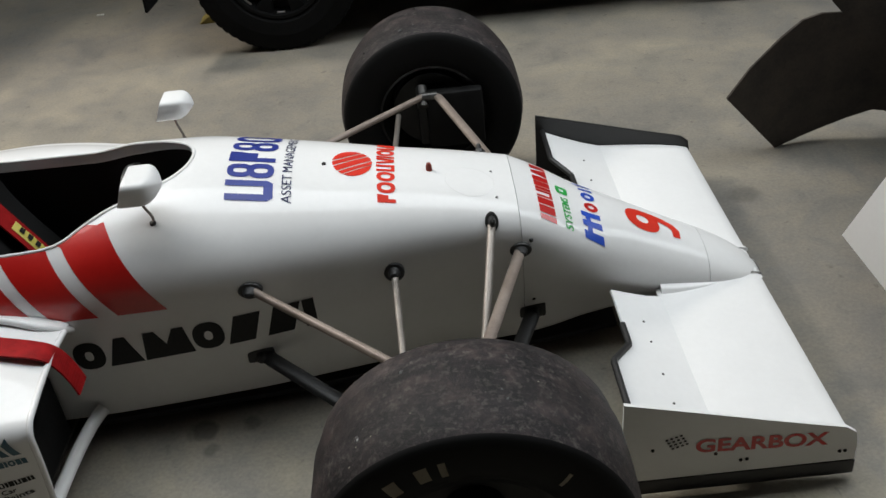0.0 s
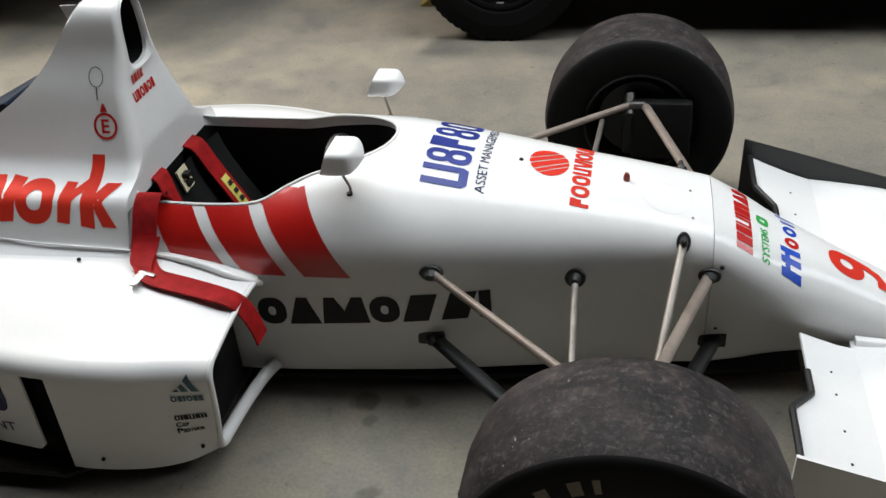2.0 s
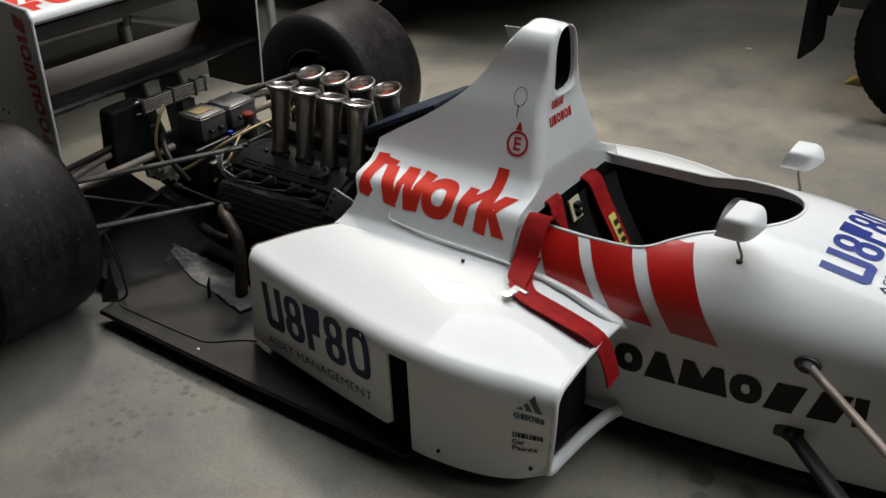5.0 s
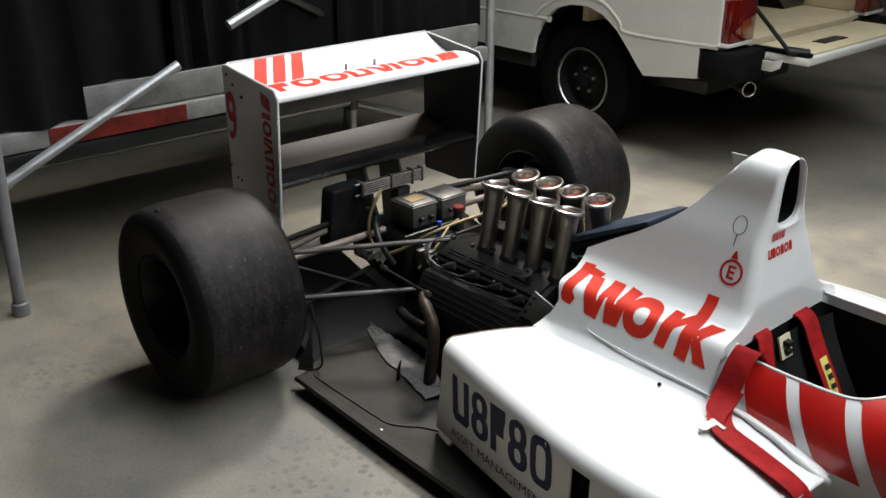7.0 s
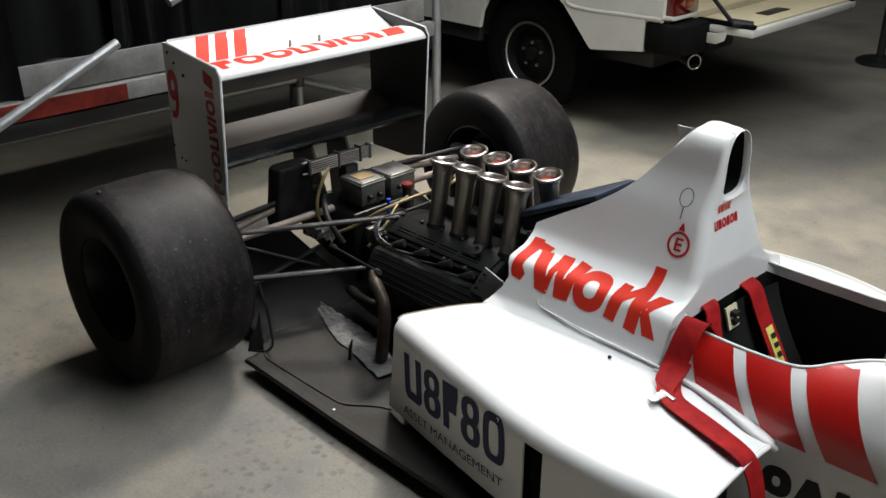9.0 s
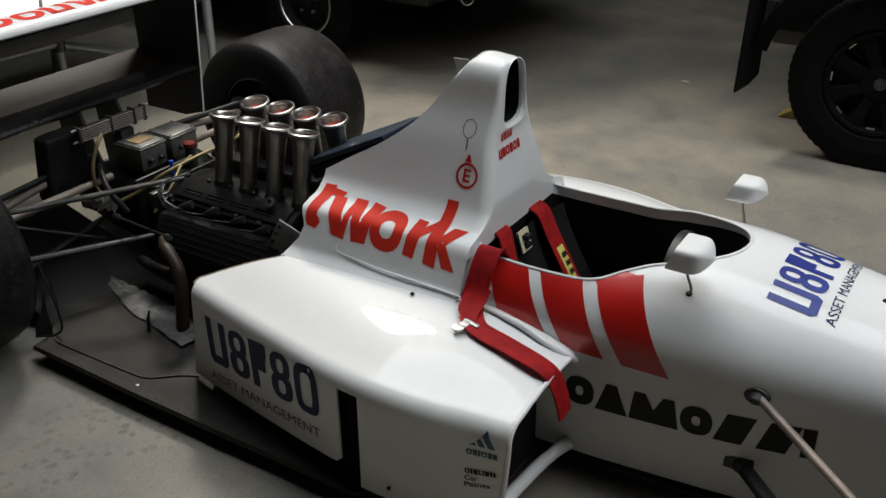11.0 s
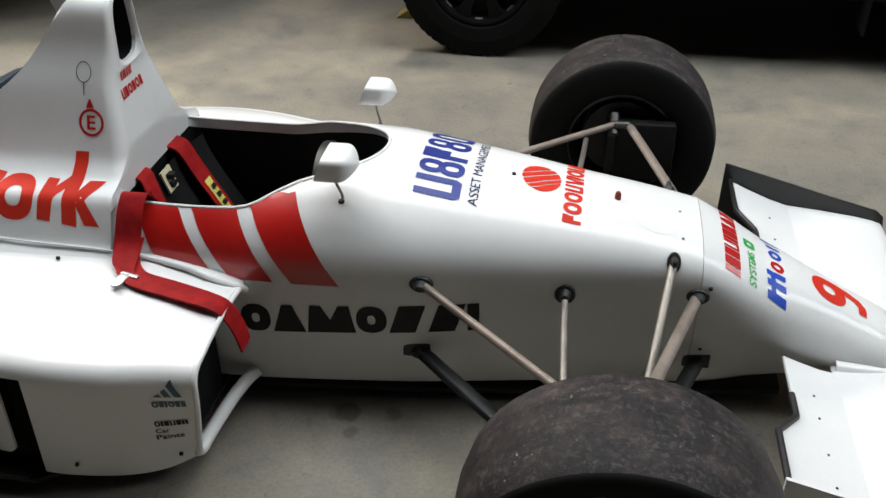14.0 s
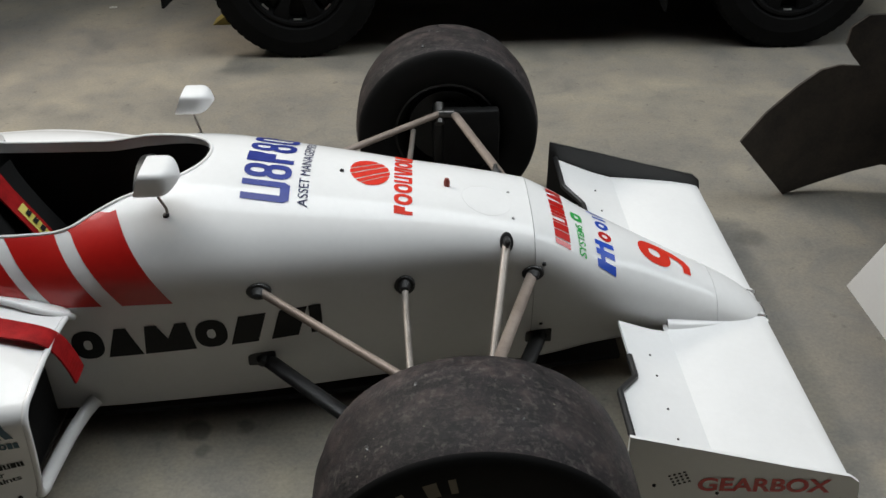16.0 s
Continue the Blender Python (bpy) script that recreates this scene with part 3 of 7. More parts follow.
# ---- wheels ----
def build_wheel(name, x, y, R, W, rim_r, axle_out):
    """A slick on its wheel; axle_out is the sign of y that faces outwards."""
    w = new(name)
    w.parent = car
    w.location = (x, y, R)
    h = W / 2
    side = [(h - 0.035, rim_r + 0.004), (h - 0.022, rim_r + 0.012), (h - 0.008, R - 0.105), (h + 0.002, R - 0.075), (h - 0.002, R - 0.048), (h - 0.012, R - 0.022), (h - 0.028, R - 0.010)]
    if name.startswith("front"):
        side[4:] = [(h - 0.001, R - 0.034), (h - 0.005, R - 0.017), (h - 0.013, R - 0.0095)]
    tread = [(h - 0.055, R - 0.003), (h * 0.5, R), (0, R + 0.001), (-h * 0.5, R), (-h + 0.055, R - 0.003)]
    bm = bmesh.new()
    lathe(bm, side + tread + [(-u, r) for u, r in side[::-1]], 96)
    for f in bm.faces:
        mid = f.calc_center_median()
        f.material_index = 0 if abs(mid.y) < h - 0.022 and math.hypot(mid.x, mid.z) > R - 0.03 else 1
    part("tyre", bm, [TREAD if name.startswith("front") else REAR_TREAD, RUBBER_WALL], w, "worn slick tyre with grit on the tread")
    # crumbs of picked-up rubber stuck to the tread
    bm = bmesh.new()
    rng = random.Random(int(100 * (abs(x) + R)) + (7 if y > 0 else 0))
    for i in range(40 if name.startswith("front") else 70):
        a, u, k = rng.uniform(0, 2 * math.pi), rng.uniform(-h + 0.05, h - 0.05), rng.uniform(0.0012, 0.0034) * rng.choice((1, 1, 1, 1.7))
        m = Matrix.Rotation(-a, 4, "Y") @ Matrix.Translation((R, u, 0)) @ Matrix.Rotation(rng.uniform(0, 6), 4, "X") @ Matrix.Diagonal((k * 0.55, k * rng.uniform(1, 2.2), k, 1))
        bmesh.ops.create_icosphere(bm, subdivisions=1, radius=1.0, matrix=m)
    tagged(part("rubber_crumb", bm, CRUMB, w), kind="stuff")
    bm = bmesh.new()
    o = axle_out
    prof = [(o * (h - 0.03), rim_r + 0.008), (o * (h - 0.026), rim_r), (o * (h - 0.04), rim_r - 0.008), (o * (h - 0.09), rim_r - 0.02), (o * 0.02, rim_r - 0.03), (o * 0.015, 0.06), (o * 0.04, 0.05), (o * 0.045, 0.0)]
    lathe(bm, prof, 64)
    lathe(bm, [(-o * (h - 0.03), rim_r + 0.008), (-o * (h - 0.028), rim_r), (-o * (h - 0.05), rim_r - 0.012), (-o * 0.02, rim_r - 0.03), (o * 0.0, rim_r - 0.04)], 64)
    part("rim", bm, BLACK_METAL, w)
    bm = bmesh.new()
    lathe(bm, [(o * 0.03, 0.05), (o * 0.07, 0.045), (o * 0.075, 0.03), (o * 0.05, 0.02), (o * 0.05, 0.0)], 24)
    part("wheel_nut", bm, DARK_STEEL, w)
    bm = bmesh.new()
    lathe(bm, [(-o * 0.03, 0.13), (-o * 0.05, 0.13), (-o * 0.055, 0.04), (-o * 0.07, 0.03), (-o * 0.07, 0.0)], 40)
    box(bm, -0.05, 0.05, min(-o * 0.06, -o * 0.13), max(-o * 0.06, -o * 0.13), -0.10, 0.10, 0.012)
    part("upright", bm, BLACK_METAL, w)
    return w


for s in (-1, 1):
    build_wheel("front_wheel", 0, s * FY[s], FR, FW, 0.172, s)
    build_wheel("rear_wheel", RX, s * RY[s], RR, RW, 0.172, s)


# ---- sidepods, engine cover, floor ----
POD_OUT = [(-0.925, 0.664, 0.388), (-1.015, 0.676, 0.391), (-1.14, 0.702, 0.396), (-1.288, 0.712, 0.401), (-1.445, 0.698, 0.401), (-1.617, 0.665, 0.402), (-1.815, 0.624, 0.402), (-1.998, 0.580, 0.402)]
POD_LOW = [(-0.985, 0.590), (-1.05, 0.648), (-1.15, 0.685), (-1.30, 0.70), (-1.46, 0.680), (-1.63, 0.650), (-1.82, 0.612), (-2.05, 0.562)]


def pod_line(table, u):
    p = smooth_path([Vector((q[0], q[1], q[2] if len(q) > 2 else 0)) for q in table], 8)
    f = u * (len(p) - 1)
    i = min(int(f), len(p) - 2)
    return p[i].lerp(p[i + 1], f - i)


def pod_section(u, s):
    """From the root beside the tub, over the top, round the shoulder and down the side."""
    top, low = pod_line(POD_OUT, u), pod_line(POD_LOW, u)
    yi = 0.318 - 0.02 * u
    zi, zo = 0.395 + 0.058 * min(1.0, u / 0.3) ** 0.8, top.z
    rows = []
    w = max(0.0, (u - 0.45) / 0.55)
    x45 = pod_line(POD_OUT, 0.45).x
    xr = x45 + (-1.735 - x45) * w if u > 0.45 else top.x
    for i in range(9):
        v = i / 8
        y = yi + (top.y - 0.045 - yi) * v
        x = xr + (top.x - xr) * v
        rows.append(Vector((x, s * y, zi + (zo - zi) * v + (0.014 if s < 0 else 0.036) * math.sin(v * math.pi))))
    for i in range(1, 7):
        a = math.pi / 2 * i / 6
        rows.append(Vector((top.x, s * (top.y - 0.045 + 0.045 * math.sin(a)), zo - 0.045 + 0.045 * math.cos(a))))
    end = 0.062
    if top.x < -1.345:
        end = 0.104 + 0.05 * (top.x + 1.40) + 0.035 * max(0.0, 1 - max(0.0, -1.372 - top.x) / 0.035) ** 2
    for i in range(1, 13):
        z = zo - 0.045 + (end - zo + 0.045) * i / 12
        v = (zo - 0.045 - z) / (zo - 0.045 - 0.062)
        q = v * v * 0.5 + v * 0.5
        rows.append(Vector((top.x + (low.x - top.x) * q, s * (top.y + (low.y - top.y) * q), z)))
    return rows


def build_pod(s):
    pod = new("sidepod")
    pod.parent = car
    bm = bmesh.new()
    us = steps(0, 1, 66)
    rows = [pod_section(u, s) for u in us]
    vs = [[bm.verts.new(p) for p in r] for r in rows]
    for i in range(len(vs) - 1):
        xm = (rows[i][12].x + rows[i + 1][12].x) / 2
        for j in range(len(vs[0]) - 1):
            low = (rows[i][j].z + rows[i][j + 1].z) / 2
            if -1.378 < xm < -1.312 and low < 0.352:
                continue
            bm.faces.new([vs[i][j], vs[i][j + 1], vs[i + 1][j + 1], vs[i + 1][j]])
    # a wall thickness
    bmesh.ops.recalc_face_normals(bm, faces=bm.faces)
    bmesh.ops.solidify(bm, geom=bm.faces[:], thickness=0.006)
    part("pod_shell", bm, PAINT, pod)
    # bare composite edge along the open rear
    bm = bmesh.new()
    tube(bm, [p + Vector((-0.004, 0, -0.004)) for p in rows[-1] if p.z > 0.39], 0.005, 8)
    part("rear_edge", bm, BARE_EDGE, pod, "bare tan composite edge")
    # solid near-black block for the shade behind the mouth and behind the slot
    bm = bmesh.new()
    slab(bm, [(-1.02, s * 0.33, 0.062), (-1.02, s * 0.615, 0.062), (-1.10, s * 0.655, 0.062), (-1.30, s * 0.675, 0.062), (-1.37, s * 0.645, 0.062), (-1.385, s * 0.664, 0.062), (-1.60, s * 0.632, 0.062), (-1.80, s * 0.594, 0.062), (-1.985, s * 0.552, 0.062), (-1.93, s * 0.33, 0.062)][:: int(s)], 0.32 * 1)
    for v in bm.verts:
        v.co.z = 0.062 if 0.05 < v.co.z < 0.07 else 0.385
    part("duct", bm, PAINT_INNER, pod, "solid black fill in place of the shaded duct hollow", smooth=False)
    bm = bmesh.new()
    r0 = pod_section(0, s)
    lip = r0[1:-1] + [Vector((-0.982, s * 0.575, 0.075)), Vector((-0.985, s * 0.53, 0.068)), Vector((-0.975, s * 0.42, 0.072)), Vector((-0.955, s * 0.34, 0.085)), Vector((-0.93, s * 0.30, 0.10))]
    tube(bm, smooth_path(lip, 2), [0.007] * 46 + [0.007 + 0.011 * min(1, i / 4) for i in range(len(smooth_path(lip, 2)) - 46)], 10)
    part("mouth_lip", bm, PAINT, pod)
    return pod


for s in (-1, 1):
    build_pod(s)


def tub_half_width(x, z):
    zt, zb, w, zs, wb, n = lerp_table(TUB, x)
    u = min(max((z - zs) / (zt - zs), 0.0), 1.0)
    return w * (1 - u ** n) ** (1 / n)


COWL_EDGE = [(-1.24, 1.008), (-1.38, 1.012), (-1.44, 0.942), (-1.52, 0.842), (-1.62, 0.763), (-1.74, 0.691), (-1.83, 0.636)]
# half section: side panel, rounded shoulder, shelf, hollow corner, narrow spine
COWL_HALF = [(0.385, 0.436), (0.352, 0.451), (0.328, 0.466), (0.318, 0.482), (0.305, 0.515), (0.292, 0.550), (0.284, 0.570), (0.272, 0.582), (0.252, 0.590), (0.228, 0.600), (0.210, 0.612), (0.190, 0.630), (0.176, 0.655), (0.155, 0.710), (0.125, 0.800), (0.100, 0.860), (0.085, 0.905), (0.074, 0.965), (0.063, 0.990), (0.044, 1.006), (0.020, 1.015), (0.010, 1.03)]


def cowl_half(x):
    back = max(0.0, min(1.0, (-1.24 - x) / 0.56))
    front = max(0.0, min(1.0, (x + 1.36) / 0.10))
    out = []
    for y, z in COWL_HALF:
        if z < 0.60:
            y += 0.016 * back * min(1.0, (0.605 - z) / 0.02)
            y += (max(y, tub_half_width(-1.27, z) + 0.004) - y) * front
        out.append(Vector((y, z, 0)))
    return smooth_path(out, 8)


def cowl_width(x, z):
    p = cowl_half(x)
    for a, b in zip(p, p[1:]):
        if a.y <= z <= b.y:
            return a.x + (b.x - a.x) * (z - a.y) / max(b.y - a.y, 1e-6)
    return p[-1].x if z > p[-1].y else p[0].x


def cowl_side(x, s, n=54):
    """From the foot beside the sidepod to the upper edge at this station."""
    zt = lerp_table(COWL_EDGE, x)[0]
    p = [q for q in cowl_half(x) if q.y < zt] + [Vector((cowl_width(x, zt), zt, 0))]
    run = [0.0]
    for a, b in zip(p, p[1:]):
        run.append(run[-1] + (b - a).length)
    out = []
    for i in range(n + 1):
        d = run[-1] * i / n
        k = max(0, min(len(p) - 2, sum(1 for r in run if r <= d) - 1))
        q = p[k].lerp(p[k + 1], (d - run[k]) / max(run[k + 1] - run[k], 1e-6))
        tail = max(0.0, (-1.70 - x) / 0.10)
        dx = tail * (0.018 * max(0.0, 1 - abs(q.y - 0.53) / 0.05) - 0.030 * max(0.0, (0.49 - q.y) / 0.05))
        out.append(Vector((x + dx + front_lean(x, q.y), s * (q.x - front_round(x, q.y)), q.y)))
    return out


def front_round(x, z):
    """Radius between the flank and the front face, tighter towards the intake's top."""
    r = 0.034 - 0.018 * max(0.0, min(1.0, (z - 0.84) / 0.10))
    u = max(0.0, min(1.0, (x + 1.258 + r) / r))
    return r * (1 - math.sqrt(max(0.0, 1 - u * u))) * max(0.0, min(1.0, (z - 0.590) / 0.05))


def front_lean(x, z):
    """The intake's face stands a little behind the headrest."""
    return -0.028 * max(0.0, min(1.0, (z - 0.655) / 0.15)) * max(0.0, min(1.0, (x + 1.40) / 0.142))


def build_cowl():
    cover = new("engine_cover")
    cover.parent = car
    X0 = -1.258
    bm = bmesh.new()
    xs = [X0 - 0.034 * (1 - math.cos(a)) for a in steps(0, math.pi / 2, 9)][:-1] + steps(X0 - 0.034, -1.805, 32)
    sides = {s: [cowl_side(x, s) for x in xs] for s in (-1, 1)}
    for s in (-1, 1):
        grid(bm, sides[s])
    roof = []
    for x in steps(X0, -1.42, 8):
        a, b = cowl_side(x, -1)[-1], cowl_side(x, 1)[-1]
        roof.append([a + (b - a) * i / 10 + Vector((0, 0, 0.005 * math.sin(math.pi * i / 10) ** 0.6)) for i in range(11)])
    grid(bm, roof)
    # front face from the headrest up to the intake, sharing the flanks' front edges
    near, far = sides[-1][0], sides[1][0]
    lip = next(k for k, p in enumerate(far) if p.z > 0.812)
    face = [[a.lerp(b, i / 10) for i in range(11)] for a, b in zip(near[:lip + 1], far[:lip + 1]) if a.z > 0.54]
    grid(bm, face)
    # the intake's mouth: a ring from the face's outline to a rounded hole, then the duct
    outer = [p.copy() for p in face[-1]]
    outer += [p.copy() for p in far[lip + 1:]]
    outer += [p.copy() for p in roof[0][::-1][1:]]
    outer += [p.copy() for p in near[lip + 1:-1][::-1]]
    c = Vector((X0 - 0.028, 0, 0.925))
    inner = []
    for p in outer:
        d = p - c
        a = math.atan2(d.z, d.y)
        ca, sa = math.cos(a), math.sin(a)
        r = ((abs(ca) / (0.053 - 0.005 * sa)) ** 3.2 + (abs(sa) / 0.088) ** 3.2) ** (-1 / 3.2)
        inner.append(c + Vector((-0.004, r * ca, r * sa)))
    rows = [outer, [p.lerp(q, 0.5) + Vector((0.006, 0, 0)) for p, q in zip(outer, inner)], inner, [p + Vector((-0.012, 0, 0)) for p in inner]]
    grid(bm, rows, close_u=True)
    bmesh.ops.remove_doubles(bm, verts=bm.verts, dist=0.0008)
    bmesh.ops.recalc_face_normals(bm, faces=bm.faces)
    part("cover_shell", bm, PAINT, cover)
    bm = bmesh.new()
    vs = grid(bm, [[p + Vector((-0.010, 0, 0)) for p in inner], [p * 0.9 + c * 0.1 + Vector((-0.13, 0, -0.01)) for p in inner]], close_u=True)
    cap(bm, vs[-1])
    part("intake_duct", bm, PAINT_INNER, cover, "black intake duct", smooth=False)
    # step moulded along the flank's foot, and the fairing that runs into the cockpit side
    for s in (-1, 1):
        bm = bmesh.new()
        tube(bm, smooth_path([(-1.650, s * 0.311, 0.532), (-1.657, s * 0.315, 0.518), (-1.664, s * 0.323, 0.500), (-1.656, s * 0.328, 0.486), (-1.595, s * 0.332, 0.480), (-1.48, s * 0.336, 0.474), (-1.25, s * 0.336, 0.466), (-1.08, s * 0.347, 0.450), (-0.985, s * 0.362, 0.428), (-0.940, s * 0.350, 0.404), (-0.925, s * 0.318, 0.375)], 6), [0.0014] * 19 + [0.0022] * 12 + [0.0032] * 6 + [0.006] * 4 + [0.009] * 10 + [0.010] * 10, 10)
        part("root_fairing", bm, PAINT, cover)
    return cover


cover = build_cowl()

FLOOR_PAN = surface("oily_black_floor_panel", (0.009, 0.009, 0.009), (0.040, 0.034, 0.028), (0.48, 0.75), 7, 60, relief=0.1, spec=0.3)
bm = bmesh.new()
fl = [(-1.02, -0.55), (-1.14, -0.655), (-1.29, -0.68), (-1.34, -0.724), (-1.75, -0.726), (-2.14, -0.726), (-2.612, -0.719), (-2.625, -0.63), (-2.66, -0.60), (-2.72, -0.58)]
slab(bm, [(x, y, 0.056) for x, y in fl] + [(x, -y, 0.056) for x, y in fl[::-1]], 0.012, bevel=0.003)
floor_pan = part("underfloor", bm, FLOOR_PAN, car, "black scuffed underfloor with riveted seams")
for s in (-1, 1):
    bm = bmesh.new()
    grid(bm, [[Vector((x, s * y, z + 0.012 * k * min(1.0, (-2.60 - x) / 0.15))) for y, k in ((0.585, 0), (0.56, 0.6), (0.35, 1), (0.12, 1))] for x, z in ((-2.60, 0.030), (-2.75, 0.062), (-2.95, 0.115), (-3.15, 0.17), (-3.3, 0.22))])
    bmesh.ops.solidify(bm, geom=bm.faces[:], thickness=0.006)
    part("diffuser", bm, CARBON, car)
    bm = bmesh.new()
    tube(bm, smooth_path([(-2.04, s * 0.560, 0.058), (-2.09, s * 0.586, 0.058), (-2.165, s * 0.646, 0.058), (-2.234, s * 0.656, 0.058), (-2.354, s * 0.659, 0.058), (-2.528, s * 0.662, 0.058), (-2.587, s * 0.653, 0.058), (-2.633, s * 0.606, 0.060), (-2.714, s * 0.533, 0.068), (-2.86, s * 0.45, 0.10)], 6), 0.0032, 6)
    part("floor_seam", bm, BLACK, floor_pan)
    bm = bmesh.new()
    edge = [(-1.36, 0.724), (-1.75, 0.726), (-2.14, 0.726), (-2.608, 0.719)]
    rows = []
    for x, y in edge:
        rows.append([Vector((x, s * (y - 0.001), 0.055)), Vector((x, s * (y - 0.002), 0.062)), Vector((x, s * (y - 0.030), 0.062)), Vector((x, s * (y - 0.034), 0.055))])
    vs = grid(bm, rows, close_u=True)
    cap(bm, vs[0]), cap(bm, vs[-1])
    part("edge_lip", bm, FLOOR_PAN, floor_pan, "raised black edge strip")
    for x in (-2.57, -2.48, -2.39, -2.30, -2.06, -1.97):
        bm = bmesh.new()
        lathe(bm, [(0.061, 0.0045), (0.0635, 0.003), (0.064, 0.0)], 8, "z", (x, s * 0.708, 0))
        part("rivet", bm, BLACK_METAL, floor_pan)
    # foil strip, creased and torn along its edges
    rng = random.Random(11)
    low = [(-2.785, 0.298), (-2.653, 0.352), (-2.50, 0.410), (-2.341, 0.442), (-2.194, 0.479)]
    high = [(-2.742, 0.288), (-2.612, 0.300), (-2.485, 0.306), (-2.334, 0.335), (-2.17, 0.400)]
    lo_line, hi_line = smooth_path([(x, y, 0) for x, y in low], 7), smooth_path([(x, y, 0) for x, y in high], 7)
    rows = []
    for i, (p, q) in enumerate(zip(lo_line, hi_line)):
        jag = Vector((rng.uniform(-0.003, 0.003), rng.uniform(-0.0035, 0.0035), 0))
        row = []
        for v in steps(0, 1, 5):
            r = (p + jag * (1 - v)).lerp(q, v)
            row.append(Vector((r.x, s * r.y, 0.0615 + rng.uniform(0.0, 0.007) + (0.010 * v * (1 if i % 3 else 0.3)))))
        rows.append(row)
    bm = bmesh.new()
    grid(bm, rows)
    bmesh.ops.solidify(bm, geom=bm.faces[:], thickness=0.0015)
    part("heat_foil", bm, FOIL, floor_pan, "crumpled silver heat foil", smooth=False)
    bm = bmesh.new()
    tube(bm, [(-2.365, s * 0.46, 0.055), (-2.365, s * 0.455, 0.10), (-2.36, s * 0.45, 0.13)], [0.007, 0.006, 0.003], 8)
    part("floor_pin", bm, BLACK_METAL, floor_pan)
    bm = bmesh.new()
    slab(bm, [(-2.634, s * 0.630, 0.205), (-2.626, s * 0.634, 0.13), (-2.615, s * 0.640, 0.057), (-2.648, s * 0.682, 0.057), (-2.660, s * 0.662, 0.095), (-2.646, s * 0.642, 0.135)], 0.005, bevel=0.001)
    part("corner_fin", bm, BLACK_METAL, floor_pan, "black fin at the floor corner")
    bm = bmesh.new()
    tube(bm, smooth_path([(-2.632, s * 0.622, 0.300), (-2.600, s * 0.622, 0.210), (-2.580, s * 0.624, 0.125), (-2.578, s * 0.628, 0.085), (-2.605, s * 0.640, 0.060), (-2.650, s * 0.672, 0.058)], 5), 0.0042, 8)
    part("corner_stay", bm, BLACK_METAL, floor_pan)
    bm = bmesh.new()
    lathe(bm, [(0.055, 0.0), (0.0585, 0.006), (0.0595, 0.0)], 12, "z", (-2.165, s * 0.69, 0))
    part("rivet", bm, ALLOY, floor_pan)
bm = bmesh.new()
slab(bm, [(-2.58, -0.56, 0.016), (-3.22, -0.47, 0.016), (-3.22, 0.47, 0.016), (-2.58, 0.56, 0.016)][::-1], 0.010)
part("undertray", bm, CARBON, floor_pan)
bm = bmesh.new()
slab(bm, [(x, y, 0.040) for x, y in [(0.45, -0.10), (0.15, -0.15), (-0.5, -0.24), (-1.05, -0.29), (-1.05, 0.29), (-0.5, 0.24), (0.15, 0.15), (0.45, 0.10)]], 0.014)
part("skid_plate", bm, BLACK, car)


# ---- wings ----
def wing_plane(bm, chord, y0, y1, n=1, thick=0.5, mat=0):
    """chord: (x, z, half thickness) from the leading to the trailing edge."""
    ring = [(x, z + h) for x, z, h in chord] + [(x, z - h) for x, z, h in chord[::-1]]
    rows = [[Vector((x, y, z)) for x, z in ring] for y in steps(y0, y1, n)]
    vs = grid(bm, rows, close_u=True, mat=mat)
    cap(bm, vs[0], mat), cap(bm, vs[-1], mat)


def two_sided(bm, outline, s, thick=0.009, edge=1):
    """An upright plate: material 1 on the side that faces y * s, 0 elsewhere."""
    a = [bm.verts.new(p) for p in outline]
    b = [bm.verts.new((p[0], p[1] + s * thick, p[2])) for p in outline]
    bm.faces.new(a)
    bm.faces.new(b[::-1]).material_index = 1
    for i in range(len(a)):
        bm.faces.new([a[i], b[i], b[(i + 1) % len(b)], a[(i + 1) % len(a)]]).material_index = edge


